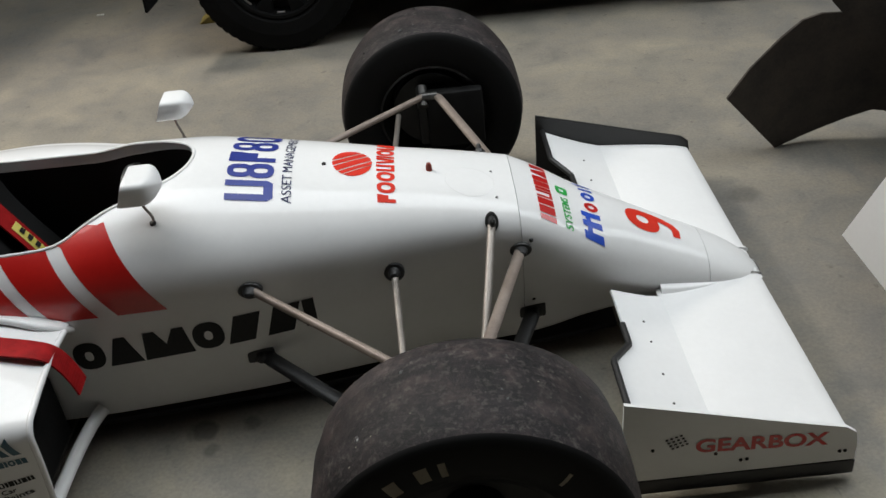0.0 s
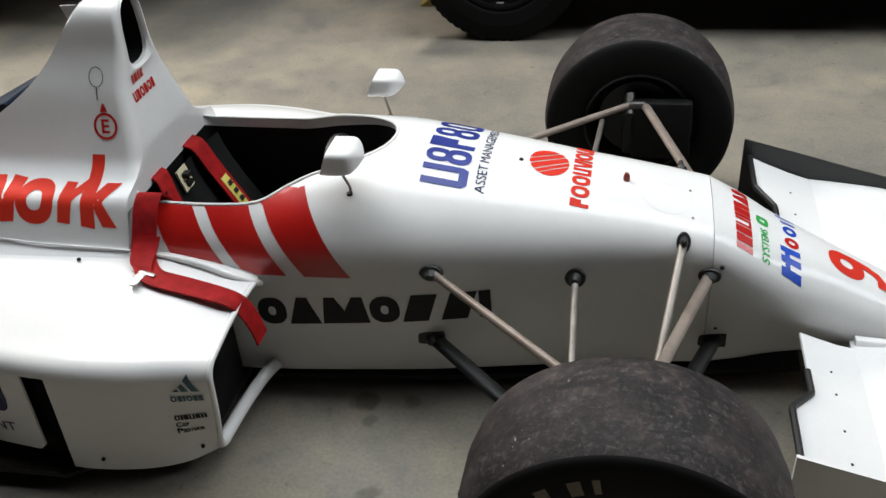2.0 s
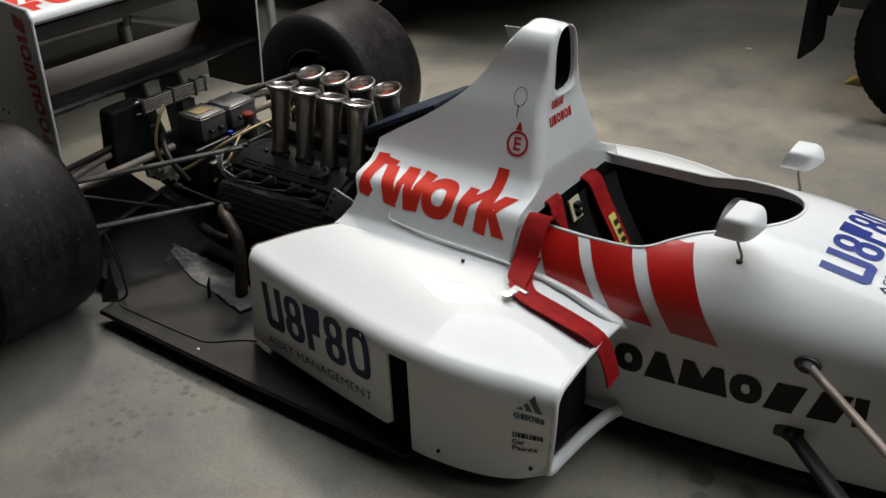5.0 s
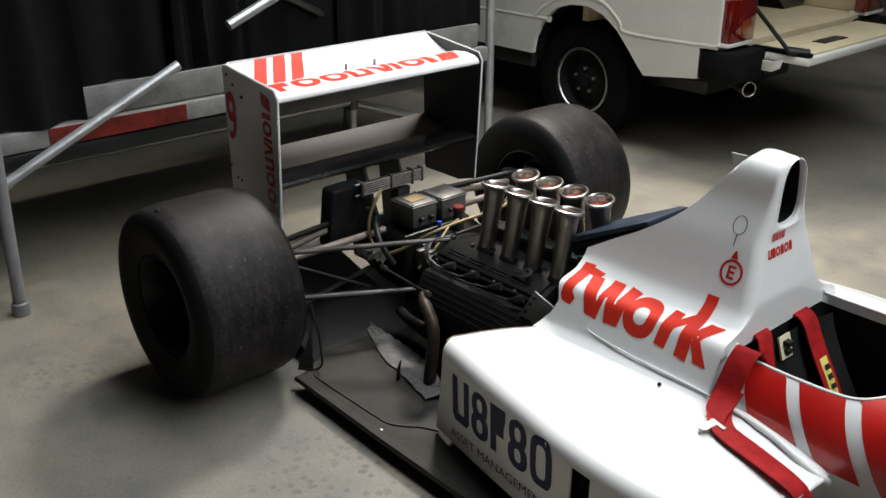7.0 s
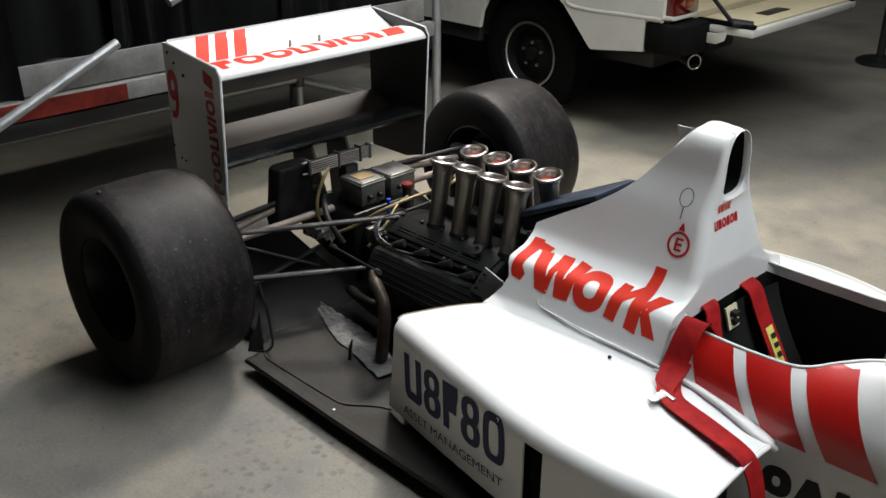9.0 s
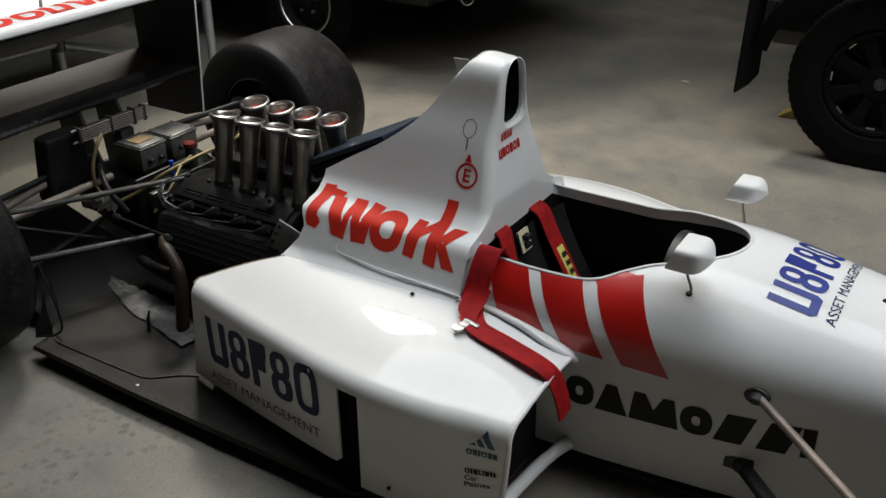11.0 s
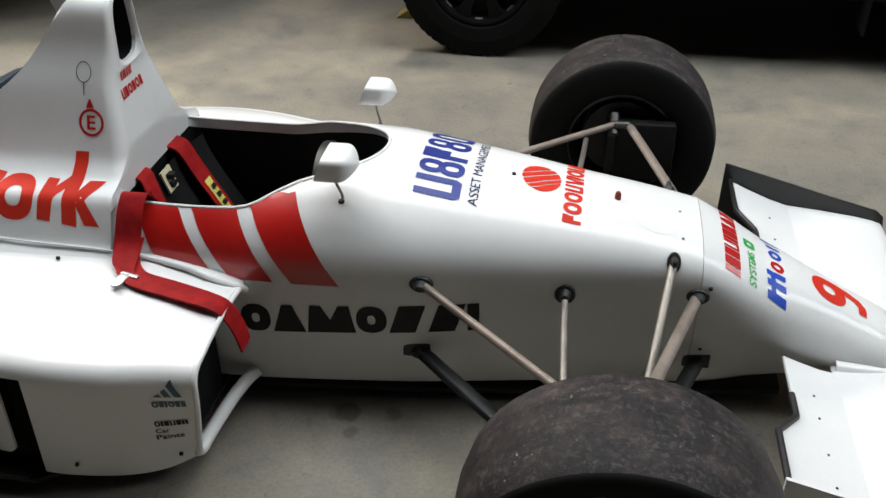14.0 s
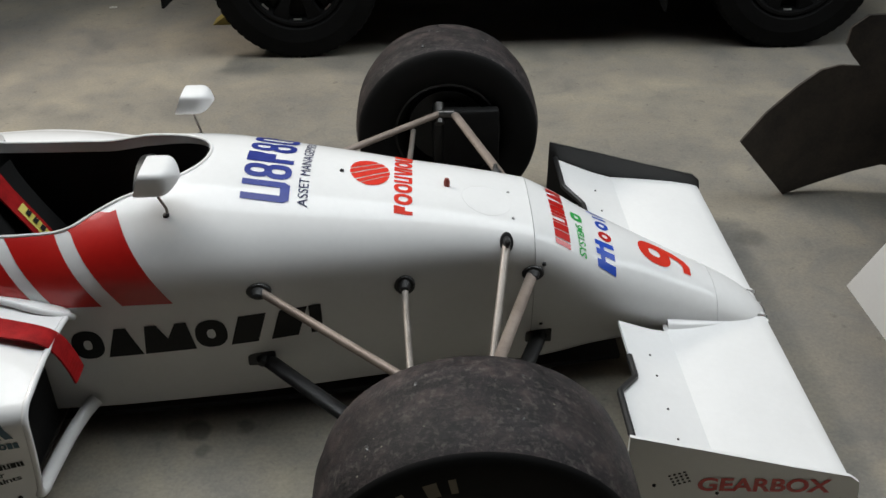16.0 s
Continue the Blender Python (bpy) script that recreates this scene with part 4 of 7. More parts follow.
def build_front_wing():
    w = new("front_wing")
    w.parent = car
    for s in (-1, 1):
        a, b = sorted((0.0, s * 0.69))
        bm = bmesh.new()
        wing_plane(bm, [(0.857, 0.121, 0.001), (0.850, 0.121, 0.007), (0.82, 0.126, 0.011), (0.76, 0.135, 0.013), (0.66, 0.148, 0.012), (0.555, 0.165, 0.005), (0.545, 0.166, 0.001)], a, b, 6)
        part("main_plane", bm, PAINT, w)
        bm = bmesh.new()
        prof = [(0.552, 0.170), (0.49, 0.190), (0.42, 0.219), (0.360, 0.246)]
        rows = []
        for y in steps(0.172, 0.688, 44):
            back = 0.054 * max(0.0, min(1.0, (0.492 - y) / 0.077))
            rows.append([Vector((x + back * (i / 3), s * (y + 0.016 * (i / 3) * max(0.0, (0.25 - y) / 0.078)), z - 0.42 * back * (i / 3))) for i, (x, z) in enumerate(prof)])
        grid(bm, rows)
        bmesh.ops.recalc_face_normals(bm, faces=bm.faces)
        bmesh.ops.solidify(bm, geom=bm.faces[:], thickness=0.006)
        flap = part("flap", bm, PAINT, w)
        bm = bmesh.new()
        tube(bm, [r[-1] + Vector((-0.001, 0, 0.002)) for r in rows if abs(r[-1].y) > 0.33], 0.0085, 8)
        part("gurney_edge", bm, BLACK, flap)
        bm = bmesh.new()
        out = [(0.338, 0.304), (0.50, 0.260), (0.684, 0.208), (0.834, 0.169), (0.857, 0.150), (0.863, 0.118), (0.863, 0.066), (0.70, 0.066), (0.36, 0.066), (0.335, 0.09)]
        two_sided(bm, [(x, s * 0.692, z) for x, z in out], s, edge=1 if s < 0 else 0)
        part("endplate", bm, [BLACK, PAINT], w, "endplate, white outside and black inside")
        bm = bmesh.new()
        box(bm, 0.37, 0.866, min(s * 0.685, s * 0.703), max(s * 0.685, s * 0.703), 0.022, 0.064, 0.003)
        part("rubbing_strip", bm, BLACK, w)
    return w


front_wing = build_front_wing()


def build_rear_wing():
    w = new("rear_wing")
    w.parent = car
    for s in (-1, 1):
        out = [(-2.985, 0.955), (-2.965, 0.925), (-2.985, 0.60), (-3.00, 0.405), (-3.10, 0.375), (-3.33, 0.375), (-3.335, 0.99), (-3.31, 0.992)]
        bm = bmesh.new()
        two_sided(bm, [(x, s * 0.488, z) for x, z in out], s)
        ep = part("endplate", bm, [BLACK, PAINT], w, "tall endplate, white outside and black inside")
        for x, z, r in ((-3.303, 0.959, 0.006), (-3.263, 0.927, 0.006), (-3.206, 0.891, 0.007), (-3.325, 0.601, 0.005), (-3.284, 0.560, 0.005), (-3.255, 0.556, 0.005)):
            bm = bmesh.new()
            bmesh.ops.create_uvsphere(bm, u_segments=10, v_segments=6, radius=r)
            part("screw", bm, BLACK_METAL, ep, m=Matrix.Translation((x, s * 0.497, z)))
        bm = bmesh.new()
        tube(bm, [(x, s * 0.492, z) for x, z in [out[-1], out[0], out[1], out[2], out[3]]], 0.004, 6)
        part("edge_beading", bm, PAINT, ep)
    bm = bmesh.new()
    wing_plane(bm, [(-2.975, 0.915, 0.003), (-2.982, 0.918, 0.012), (-3.0, 0.922, 0.018), (-3.05, 0.928, 0.020), (-3.12, 0.932, 0.012), (-3.15, 0.934, 0.002)], -0.486, 0.486, 2)
    part("main_plane", bm, PAINT, w)
    bm = bmesh.new()
    wing_plane(bm, [(-3.13, 0.900, 0.002), (-3.14, 0.903, 0.008), (-3.20, 0.928, 0.008), (-3.27, 0.962, 0.005), (-3.315, 0.99, 0.002)], -0.486, 0.486, 2)
    part("flap", bm, PAINT, w)
    bm = bmesh.new()
    slab(bm, [(-3.316, -0.486, 0.984), (-3.316, 0.486, 0.984), (-3.318, 0.486, 1.0), (-3.318, -0.486, 1.0)], 0.003)
    part("gurney_strip", bm, PAINT, w)
    bm = bmesh.new()
    wing_plane(bm, [(-2.99, 0.592, 0.003), (-3.0, 0.592, 0.012), (-3.06, 0.590, 0.016), (-3.14, 0.590, 0.006), (-3.165, 0.592, 0.002)], -0.486, 0.486, 2)
    part("lower_plane", bm, surface("dull_black_wing", grey(0.005), grey(0.010), (0.2, 0.3), 5, 80, spec=0.25, relief=0.03), w)
    bm = bmesh.new()
    wing_plane(bm, [(-3.155, 0.574, 0.002), (-3.17, 0.574, 0.009), (-3.22, 0.586, 0.010), (-3.28, 0.610, 0.005), (-3.325, 0.632, 0.002)], -0.486, 0.486, 2)
    part("lower_flap", bm, surface("brown_black_lacquer", (0.009, 0.0065, 0.005), (0.020, 0.014, 0.010), (0.30, 0.40), 5, 80, relief=0.03, spec=0.10), w)
    for y in (-0.07, 0.07):
        bm = bmesh.new()
        slab(bm, [(-3.130, y, 0.925), (-3.130, y, 0.965), (-3.142, y, 0.965), (-3.150, y, 0.925)], 0.004)
        part("flap_bracket", bm, STEEL, w)
        bm = bmesh.new()
        slab(bm, [(-2.92, y * 1.2, 0.18), (-2.92, y * 1.2, 0.36), (-3.02, y * 1.2, 0.59), (-3.14, y * 1.2, 0.59), (-3.1, y * 1.2, 0.18)], 0.012)
        part("wing_post", bm, BLACK, w)
    return w


rear_wing = build_rear_wing()

# ---- markings, laid onto the skin ----
def flat_text(words, bold=0.0):
    """Outline of words in the built-in font as (vertices, faces), one unit high and wide."""
    cu = bpy.data.curves.new("lettering", "FONT")
    cu.body = words
    cu.offset = bold
    ob = new("lettering", cu)
    bpy.context.view_layer.update()
    me = bpy.data.meshes.new_from_object(ob.evaluated_get(bpy.context.evaluated_depsgraph_get()))
    vs = [v.co.copy() for v in me.vertices]
    fs = [list(p.vertices) for p in me.polygons]
    bpy.data.objects.remove(ob)
    bpy.data.meshes.remove(me)
    x0, x1 = min(v.x for v in vs), max(v.x for v in vs)
    y0, y1 = min(v.y for v in vs), max(v.y for v in vs)
    return [((v.x - x0) / (x1 - x0), (v.y - y0) / (y1 - y0)) for v in vs], fs


def ring_shape(x0, x1, y0, y1, t, n=28, power=1.0):
    cx, cy, rx, ry = (x0 + x1) / 2, (y0 + y1) / 2, (x1 - x0) / 2, (y1 - y0) / 2
    vs, fs = [], []
    for i in range(n):
        a = 2 * math.pi * i / n
        c, s = math.copysign(abs(math.cos(a)) ** power, math.cos(a)), math.copysign(abs(math.sin(a)) ** power, math.sin(a))
        vs += [(cx + rx * c, cy + ry * s), (cx + (rx - t[0]) * c, cy + (ry - t[1]) * s)]
    for i in range(n):
        j = (i + 1) % n
        fs.append([2 * i, 2 * j, 2 * j + 1, 2 * i + 1])
    return vs, fs


def poly_shape(pts):
    return list(pts), [list(range(len(pts)))]


def bar_shape(x0, x1, y0=0.0, y1=1.0, slant=0.0):
    return poly_shape([(x0, y0), (x1, y0), (x1 + slant, y1), (x0 + slant, y1)])


def joined(shapes):
    vs, fs = [], []
    for v, f in shapes:
        fs += [[i + len(vs) for i in q] for q in f]
        vs += v
    return vs, fs


def blocks(code, gap=0.12, bold=0.26, wide=1.0):
    """A row of plain shapes, one for each mark: o ring, b block, t wedge, i bar, z leaning block, n pair of bars, d deep ring, u trough, 8 double ring, p flag, m notched block."""
    widths = {"o": 0.9, "b": 0.62, "t": 1.0, "i": 0.34, "z": 1.1, "n": 0.75, "d": 0.7, "w": 1.05, "u": 0.72, "8": 0.68, "p": 0.56, "m": 1.45}
    x, out = 0.0, []
    for c in code:
        w = widths[c] * wide
        if c == "o":
            out.append(ring_shape(x, x + w, 0, 1, (bold, bold), power=0.85))
        elif c == "d":
            out.append(ring_shape(x, x + w, 0, 1, (bold * 0.85, bold * 0.7), power=0.55))
        elif c == "b":
            out.append(bar_shape(x, x + w))
        elif c == "t":
            out.append(poly_shape([(x, 0), (x + w, 0), (x + w * 0.66, 1), (x + w * 0.34, 1)]))
        elif c == "i":
            out.append(bar_shape(x, x + w))
        elif c == "z":
            out.append(bar_shape(x, x + w * 0.70, slant=w * 0.30))
        elif c == "n":
            out += [bar_shape(x, x + bold), bar_shape(x + w - bold, x + w), bar_shape(x, x + w, 0.0, bold * 0.8)]
        elif c == "u":
            out.append(poly_shape([(x, 0.12), (x + 0.1, 0.0), (x + w - 0.1, 0.0), (x + w, 0.12), (x + w, 1), (x + w - bold, 1), (x + w - bold, bold * 0.9), (x + bold, bold * 0.9), (x + bold, 1), (x, 1)]))
        elif c == "8":
            out += [ring_shape(x, x + w, 0, 0.56, (bold, bold * 0.62), power=0.8), ring_shape(x + 0.03, x + w - 0.03, 0.45, 1.0, (bold * 0.9, bold * 0.6), power=0.8)]
        elif c == "p":
            out.append(poly_shape([(x, 0), (x + bold, 0), (x + bold, 0.40), (x + w * 0.9, 0.40), (x + w * 0.9, 0.60), (x + w, 0.78), (x + w, 1), (x, 1)]))
        elif c == "m":
            out.append(poly_shape([(x, 0), (x + w, 0), (x + w * 0.90, 1), (x + w * 0.68, 1), (x + w * 0.5, 0.50), (x + w * 0.32, 1), (x + w * 0.10, 1)]))
        elif c == "w":
            out += [bar_shape(x + w * 0.25, x + w * 0.25 + bold, slant=-w * 0.25), bar_shape(x + w * 0.35, x + w * 0.35 + bold, slant=w * 0.2), bar_shape(x + w * 0.72, x + w * 0.72 + bold, slant=w * 0.1)]
        x += w + gap
    return [([(u / (x - gap), v) for u, v in vs], fs) for vs, fs in out]


def decal(name, shape, *rest, **more):
    """One shape, or a row of shapes that each become a part of their own."""
    for one in shape if isinstance(shape, list) else [shape]:
        lay_decal(name, one, *rest, **more)


def lay_decal(name, shape, size, origin, U, V, material, parent, targets, label="", lift=0.0014, fine=0.022, slope=0.0, reach=0.4, slip=False):
    """Lay a flat shape, scaled to size, on the targets' skin: origin is its lower left corner, U its reading direction, V its up."""
    U, V, O = Vector(U).normalized(), Vector(V).normalized(), Vector(origin)
    N = U.cross(V).normalized()
    vs, fs = shape
    bm = bmesh.new()
    made = [bm.verts.new(O + U * (u * size[0]) + V * (v * size[1] + slope * u)) for u, v in vs]
    for f in fs:
        q = [made[i] for i in f]
        if len(set(q)) == len(q):
            try:
                bm.faces.new(q)
            except ValueError:
                pass
    bm.normal_update()
    bmesh.ops.triangulate(bm, faces=bm.faces[:])
    for _ in range(4):
        long = [e for e in bm.edges if e.calc_length() > fine]
        if not long:
            break
        bmesh.ops.subdivide_edges(bm, edges=long, cuts=1)
        bmesh.ops.triangulate(bm, faces=bm.faces[:])
    drop = []
    for v in bm.verts:
        best = None
        for k in range(1 if not slip else 24):
            for t in targets:
                hit, p, n, _ = t.ray_cast(v.co + N * reach - V * (0.004 * k), -N)
                if hit and (not slip or p.y * N.y > 0.2) and (best is None or (p - v.co).dot(N) > (best[0] - v.co).dot(N)):
                    best = (p, n)
            if best:
                break
        if best is None:
            drop.append(v)
        else:
            n = best[1] if best[1].dot(N) > 0 else -best[1]
            v.co = best[0] + n * lift
    bmesh.ops.delete(bm, geom=drop, context="VERTS")
    ob = part(name, bm, material, parent, label)
    for p in ob.data.polygons:
        p.use_smooth = True
    return ob


bpy.context.view_layer.update()
shell_of = {}
for o in scene.objects:
    shell_of.setdefault(o.name.split(".")[0], []).append(o)
nose_skin = shell_of["nose_shell"] + shell_of["nose_tip"]
cover_skin = shell_of["cover_shell"] + [tub]
ACROSS, BACK, ALONG, UP, LEFTWARD = (0, 1, 0), (-1, 0, 0), (1, 0, 0), (0, 0, 1), (-1, 0, 0)

# across the top of the scuttle and nose, read from in front
decal("sponsor_mark", blocks("u8p8d", 0.10, 0.22), (0.33, 0.115), (-0.410, -0.165, 0.7), ACROSS, BACK, BLUE, tub, [tub], "bold dark blue marking")
decal("lettering", flat_text("ASSET MANAGEMENT"), (0.335, 0.024), (-0.366, -0.168, 0.7), ACROSS, BACK, NAVY, tub, [tub], "small navy words")
def sliced_disc(cuts, lean=0.5, n=8):
    """A disc cut into slanting bands."""
    out = []
    for a, b in cuts:
        us = steps(a, b, n)
        pts = [(u, math.sqrt(max(0.0, 0.25 - u * u))) for u in us] + [(u, -math.sqrt(max(0.0, 0.25 - u * u))) for u in us[::-1]]
        pts = [p for i, p in enumerate(pts) if i == 0 or (abs(p[0] - pts[i - 1][0]) + abs(p[1] - pts[i - 1][1])) > 1e-4]
        out.append(poly_shape([(0.5 + u * math.cos(lean) - v * math.sin(lean), 0.5 + u * math.sin(lean) + v * math.cos(lean)) for u, v in pts]))
    return joined(out)


blob = sliced_disc([(-0.498, -0.30), (-0.27, -0.16), (-0.12, 0.06), (0.10, 0.24), (0.28, 0.498)])
decal("round_badge", blob, (0.125, 0.10), (-0.170, -0.068, 0.7), ACROSS, BACK, ORANGE_RED, tub, [tub], "orange-red round badge")
decal("sponsor_mark", blocks("poonwoiz", 0.1, 0.24), (0.30, 0.046), (-0.113, -0.150, 0.7), ACROSS, BACK, ORANGE_RED, tub, [tub], "orange-red word-like marking")
decal("sponsor_mark", blocks("ibbnibbtb", 0.1, 0.2), (0.25, 0.040), (0.284, -0.146, 0.6), ACROSS, BACK, RED, nose, nose_skin, "red word-like marking")
decal("lettering", flat_text("SYSTEMS", 0.015), (0.105, 0.019), (0.327, -0.143, 0.6), ACROSS, BACK, GREEN, nose, nose_skin, "small green word")
decal("square_mark", joined([ring_shape(0, 1, 0, 1, (0.3, 0.3), 24, 0.35)]), (0.036, 0.030), (0.331, -0.020, 0.6), ACROSS, BACK, GREEN, nose, nose_skin)
decal("sponsor_mark", joined([bar_shape(0, 0.07), bar_shape(0.12, 0.19), bar_shape(0.24, 0.31), bar_shape(0, 0.31, 0.55, 0.8)]), (0.245, 0.050), (0.407, -0.142, 0.6), ACROSS, BACK, BRIGHT_BLUE, nose, nose_skin, "blue word-like marking")
decal("sponsor_mark", joined([ring_shape(0.55, 0.72, 0, 0.72, (0.05, 0.2)), bar_shape(0.77, 0.81, 0, 0.75), bar_shape(0.88, 0.92, 0, 1)]), (0.245, 0.050), (0.407, -0.142, 0.6), ACROSS, BACK, BRIGHT_BLUE, nose, nose_skin)
decal("sponsor_mark", ring_shape(0.34, 0.50, 0, 0.72, (0.05, 0.2)), (0.245, 0.050), (0.407, -0.142, 0.6), ACROSS, BACK, RED, nose, nose_skin, "red ring")
nine_bowl = ring_shape(0, 1, 0.38, 1.0, (0.32, 0.20), 32, 0.85)
nine_tail = poly_shape([(1.0, 0.66), (0.99, 0.48), (0.92, 0.27), (0.76, 0.09), (0.48, 0.0), (0.14, 0.02), (0.14, 0.16), (0.42, 0.15), (0.57, 0.22), (0.65, 0.36), (0.68, 0.52)])
for shape, lift in ((nine_bowl, 0.0014), (nine_tail, 0.0019)):
    decal("race_number", shape, (0.088, 0.148), (0.634, -0.064, 0.5), ACROSS, BACK, ORANGE_RED, nose, nose_skin, "bright red number nine", lift=lift)

# flanks
for s in (-1, 1):
    U = ALONG if s < 0 else LEFTWARD
    for top0, top1, low0, low1 in ((-1.225, -1.126, -1.130, -0.996), (-1.092, -0.974, -0.959, -0.851), (-0.936, -0.809, -0.804, -0.685)):
        rise = 0.030 if low0 > -0.8 else 0.0
        q = poly_shape([(low0 * -s, 0.402), (low1 * -s, 0.402), ((top1 - 0.6 * rise) * -s, 0.598 + rise), ((top0 - 0.55 * rise) * -s, 0.598 + rise)])
        decal("flank_stripe", q, (1, 1), (0, s * 0.5, 0), U, UP, RED, tub, [tub], "broad slanting red stripe", fine=0.02, slip=True)
    decal("sponsor_mark", blocks("otmozzi", 0.04, 0.33), (0.605, 0.090), (-0.948 if s < 0 else -0.343, s * 0.5, 0.238 if s < 0 else 0.270), U, UP, BLACK_VINYL, tub, [tub], "bold black marking", slope=-s * 0.032)
    lean = (0, -0.6 * s, 0.8)
    marks = [joined([poly_shape([(-1.786, 0.072), (-1.746, 0.074), (-1.749, -0.025), (-1.734, -0.045), (-1.745, -0.066), (-1.776, -0.062), (-1.785, -0.046)]), poly_shape([(-1.749, 0.066), (-1.702, 0.060), (-1.709, 0.040), (-1.752, 0.042)])]),
             poly_shape([(-1.735, 0.042), (-1.693, 0.045), (-1.662, -0.030), (-1.662, 0.053), (-1.622, 0.053), (-1.605, -0.020), (-1.600, 0.055), (-1.559, 0.047), (-1.576, -0.070), (-1.622, -0.073), (-1.638, 0.0), (-1.648, -0.075), (-1.690, -0.070)]),
             ring_shape(-1.568, -1.462, -0.074, 0.047, (0.032, 0.034), power=0.85),
             poly_shape([(-1.443, 0.041), (-1.412, 0.039), (-1.412, 0.020), (-1.381, 0.055), (-1.353, 0.051), (-1.372, 0.028), (-1.410, -0.012), (-1.419, -0.071), (-1.453, -0.067)]),
             poly_shape([(-1.385, 0.115), (-1.350, 0.115), (-1.350, 0.010), (-1.331, 0.040), (-1.288, 0.041), (-1.327, -0.014), (-1.289, -0.075), (-1.328, -0.074), (-1.349, -0.030), (-1.349, -0.080), (-1.387, -0.074)])]
    for shape in marks:
        if s > 0:
            shape = ([(-u, v) for u, v in shape[0]], [f[::-1] for f in shape[1]])
        decal("sponsor_mark", shape, (1, 1), (0, s * 0.27, 0.58), U, lean, ORANGE_RED, cover, cover_skin, "orange-red bold marking")
    ex = -1.342
    decal("safety_ring", ring_shape(-0.033, 0.033, -0.033, 0.033, (0.0065, 0.0065), 36), (1, 1), (ex, s * 0.5, 0.722), U, UP, RED, cover, cover_skin, "red ringed letter sign")
    decal("lettering", flat_text("E", 0.02), (0.022, 0.034), (ex + s * 0.011, s * 0.5, 0.705), U, UP, RED, cover, cover_skin)
    decal("fastener", ring_shape(-0.013, 0.013, -0.013, 0.013, (0.003, 0.003), 24), (1, 1), (-1.622, s * 0.5, 0.751), U, UP, PAINT, cover, cover_skin, lift=0.0025)
    decal("fastener", ring_shape(-0.006, 0.006, -0.006, 0.006, (0.004, 0.004), 16), (1, 1), (-1.455, s * 0.5, 0.723), U, UP, PAINT, cover, cover_skin)
    decal("safety_arrow", poly_shape([(-0.010, 0), (0.010, 0), (0.002, 0.020), (-0.002, 0.020)]), (1, 1), (ex - 0.002, s * 0.5, 0.757), U, UP, RED, cover, cover_skin)
    decal("pull_ring_mark", joined([ring_shape(-0.020, 0.020, 0, 0.048, (0.0018, 0.0018), 32), bar_shape(-0.0012, 0.0012, -0.03, 0)]), (1, 1), (ex - 0.016, s * 0.5, 0.815), U, UP, BLACK_VINYL, cover, cover_skin)
    pods = [p for p in shell_of["pod_shell"] if (p.data.vertices[0].co.y > 0) == (s > 0)]
    pod = pods[0].parent
    decal("sponsor_mark", blocks("u8p8d", 0.10, 0.22), (0.485, 0.153), (-1.935 if s < 0 else -1.450, s * 1.0, 0.175 if s < 0 else 0.224), U, UP, NAVY, pod, pods, "large navy marking", slope=-s * 0.049, reach=0.3, fine=0.04)
    decal("lettering", flat_text("ASSET MANAGEMENT"), (0.49, 0.030), (-1.950 if s < 0 else -1.460, s * 1.0, 0.106 if s < 0 else 0.156), U, UP, NAVY, pod, pods, "small navy words", slope=-s * 0.05, reach=0.5)
    tri = joined([poly_shape([(0.10, 0.42), (0.36, 0.42), (0.30, 0.53)]), poly_shape([(0.36, 0.62), (0.50, 0.72), (0.66, 0.42), (0.44, 0.42)]), poly_shape([(0.56, 0.82), (0.72, 1.0), (1.0, 0.42), (0.76, 0.42)])])
    x0 = -1.030 if s < 0 else -0.955
    decal("sponsor_mark", tri, (0.072, 0.085), (x0, s * 1.0, 0.281), U, UP, TEAL, pod, pods, "dark teal three-bar marking", reach=0.5)
    decal("sponsor_mark", blocks("obiobb", 0.1, 0.25), (0.075, 0.018), (x0, s * 1.0, 0.285), U, UP, TEAL, pod, pods, reach=0.5)
    decal("sponsor_mark", blocks("dibnbii", 0.1, 0.25), (0.072, 0.017), (x0 - 0.006, s * 1.0, 0.222), U, UP, BLACK_VINYL, pod, pods, "black word-like marking", reach=0.5)
    decal("lettering", flat_text("Car", 0.015), (0.030, 0.016), (x0 - 0.008, s * 1.0, 0.199), U, UP, BLACK_VINYL, pod, pods, reach=0.5)
    decal("lettering", flat_text("Paints", 0.015), (0.058, 0.017), (x0 - 0.010, s * 1.0, 0.176), U, UP, BLACK_VINYL, pod, pods, reach=0.5)

# front of the air intake, read from in front
decal("sponsor_mark", blocks("ibib", 0.12, 0.25), (0.060, 0.024), (-1.15, -0.070, 0.803), ACROSS, UP, RED, cover, shell_of["cover_shell"], "small red marking", reach=0.3)
decal("sponsor_mark", blocks("nbobob", 0.12, 0.25), (0.115, 0.026), (-1.15, -0.090, 0.760), ACROSS, UP, RED, cover, shell_of["cover_shell"], "small red marking", reach=0.3)

# wings
front_ends = [o for o in front_wing.children if o.name.startswith("endplate")]
decal("lettering", flat_text("GEARBOX", 0.03), (0.297, 0.041), (0.499, -1.0, 0.140), ALONG, UP, RED, front_wing, front_ends, "red capital letters", reach=0.5, slope=-0.018)
decal("square_mark", joined([bar_shape(0.26 * i - 0.12 * j, 0.26 * i - 0.12 * j + 0.14, 0.26 * j + 0.10 * i, 0.26 * j + 0.10 * i + 0.15) for i in range(4) for j in range(4)]), (0.04, 0.035), (0.445, -1.0, 0.158), ALONG, UP, BLACK_VINYL, front_wing, front_ends, reach=0.5)
rear_ends = [o for o in rear_wing.children if o.name.startswith("endplate")]
rear_planes = [o for o in rear_wing.children if o.name.split(".")[0] in ("main_plane",)]
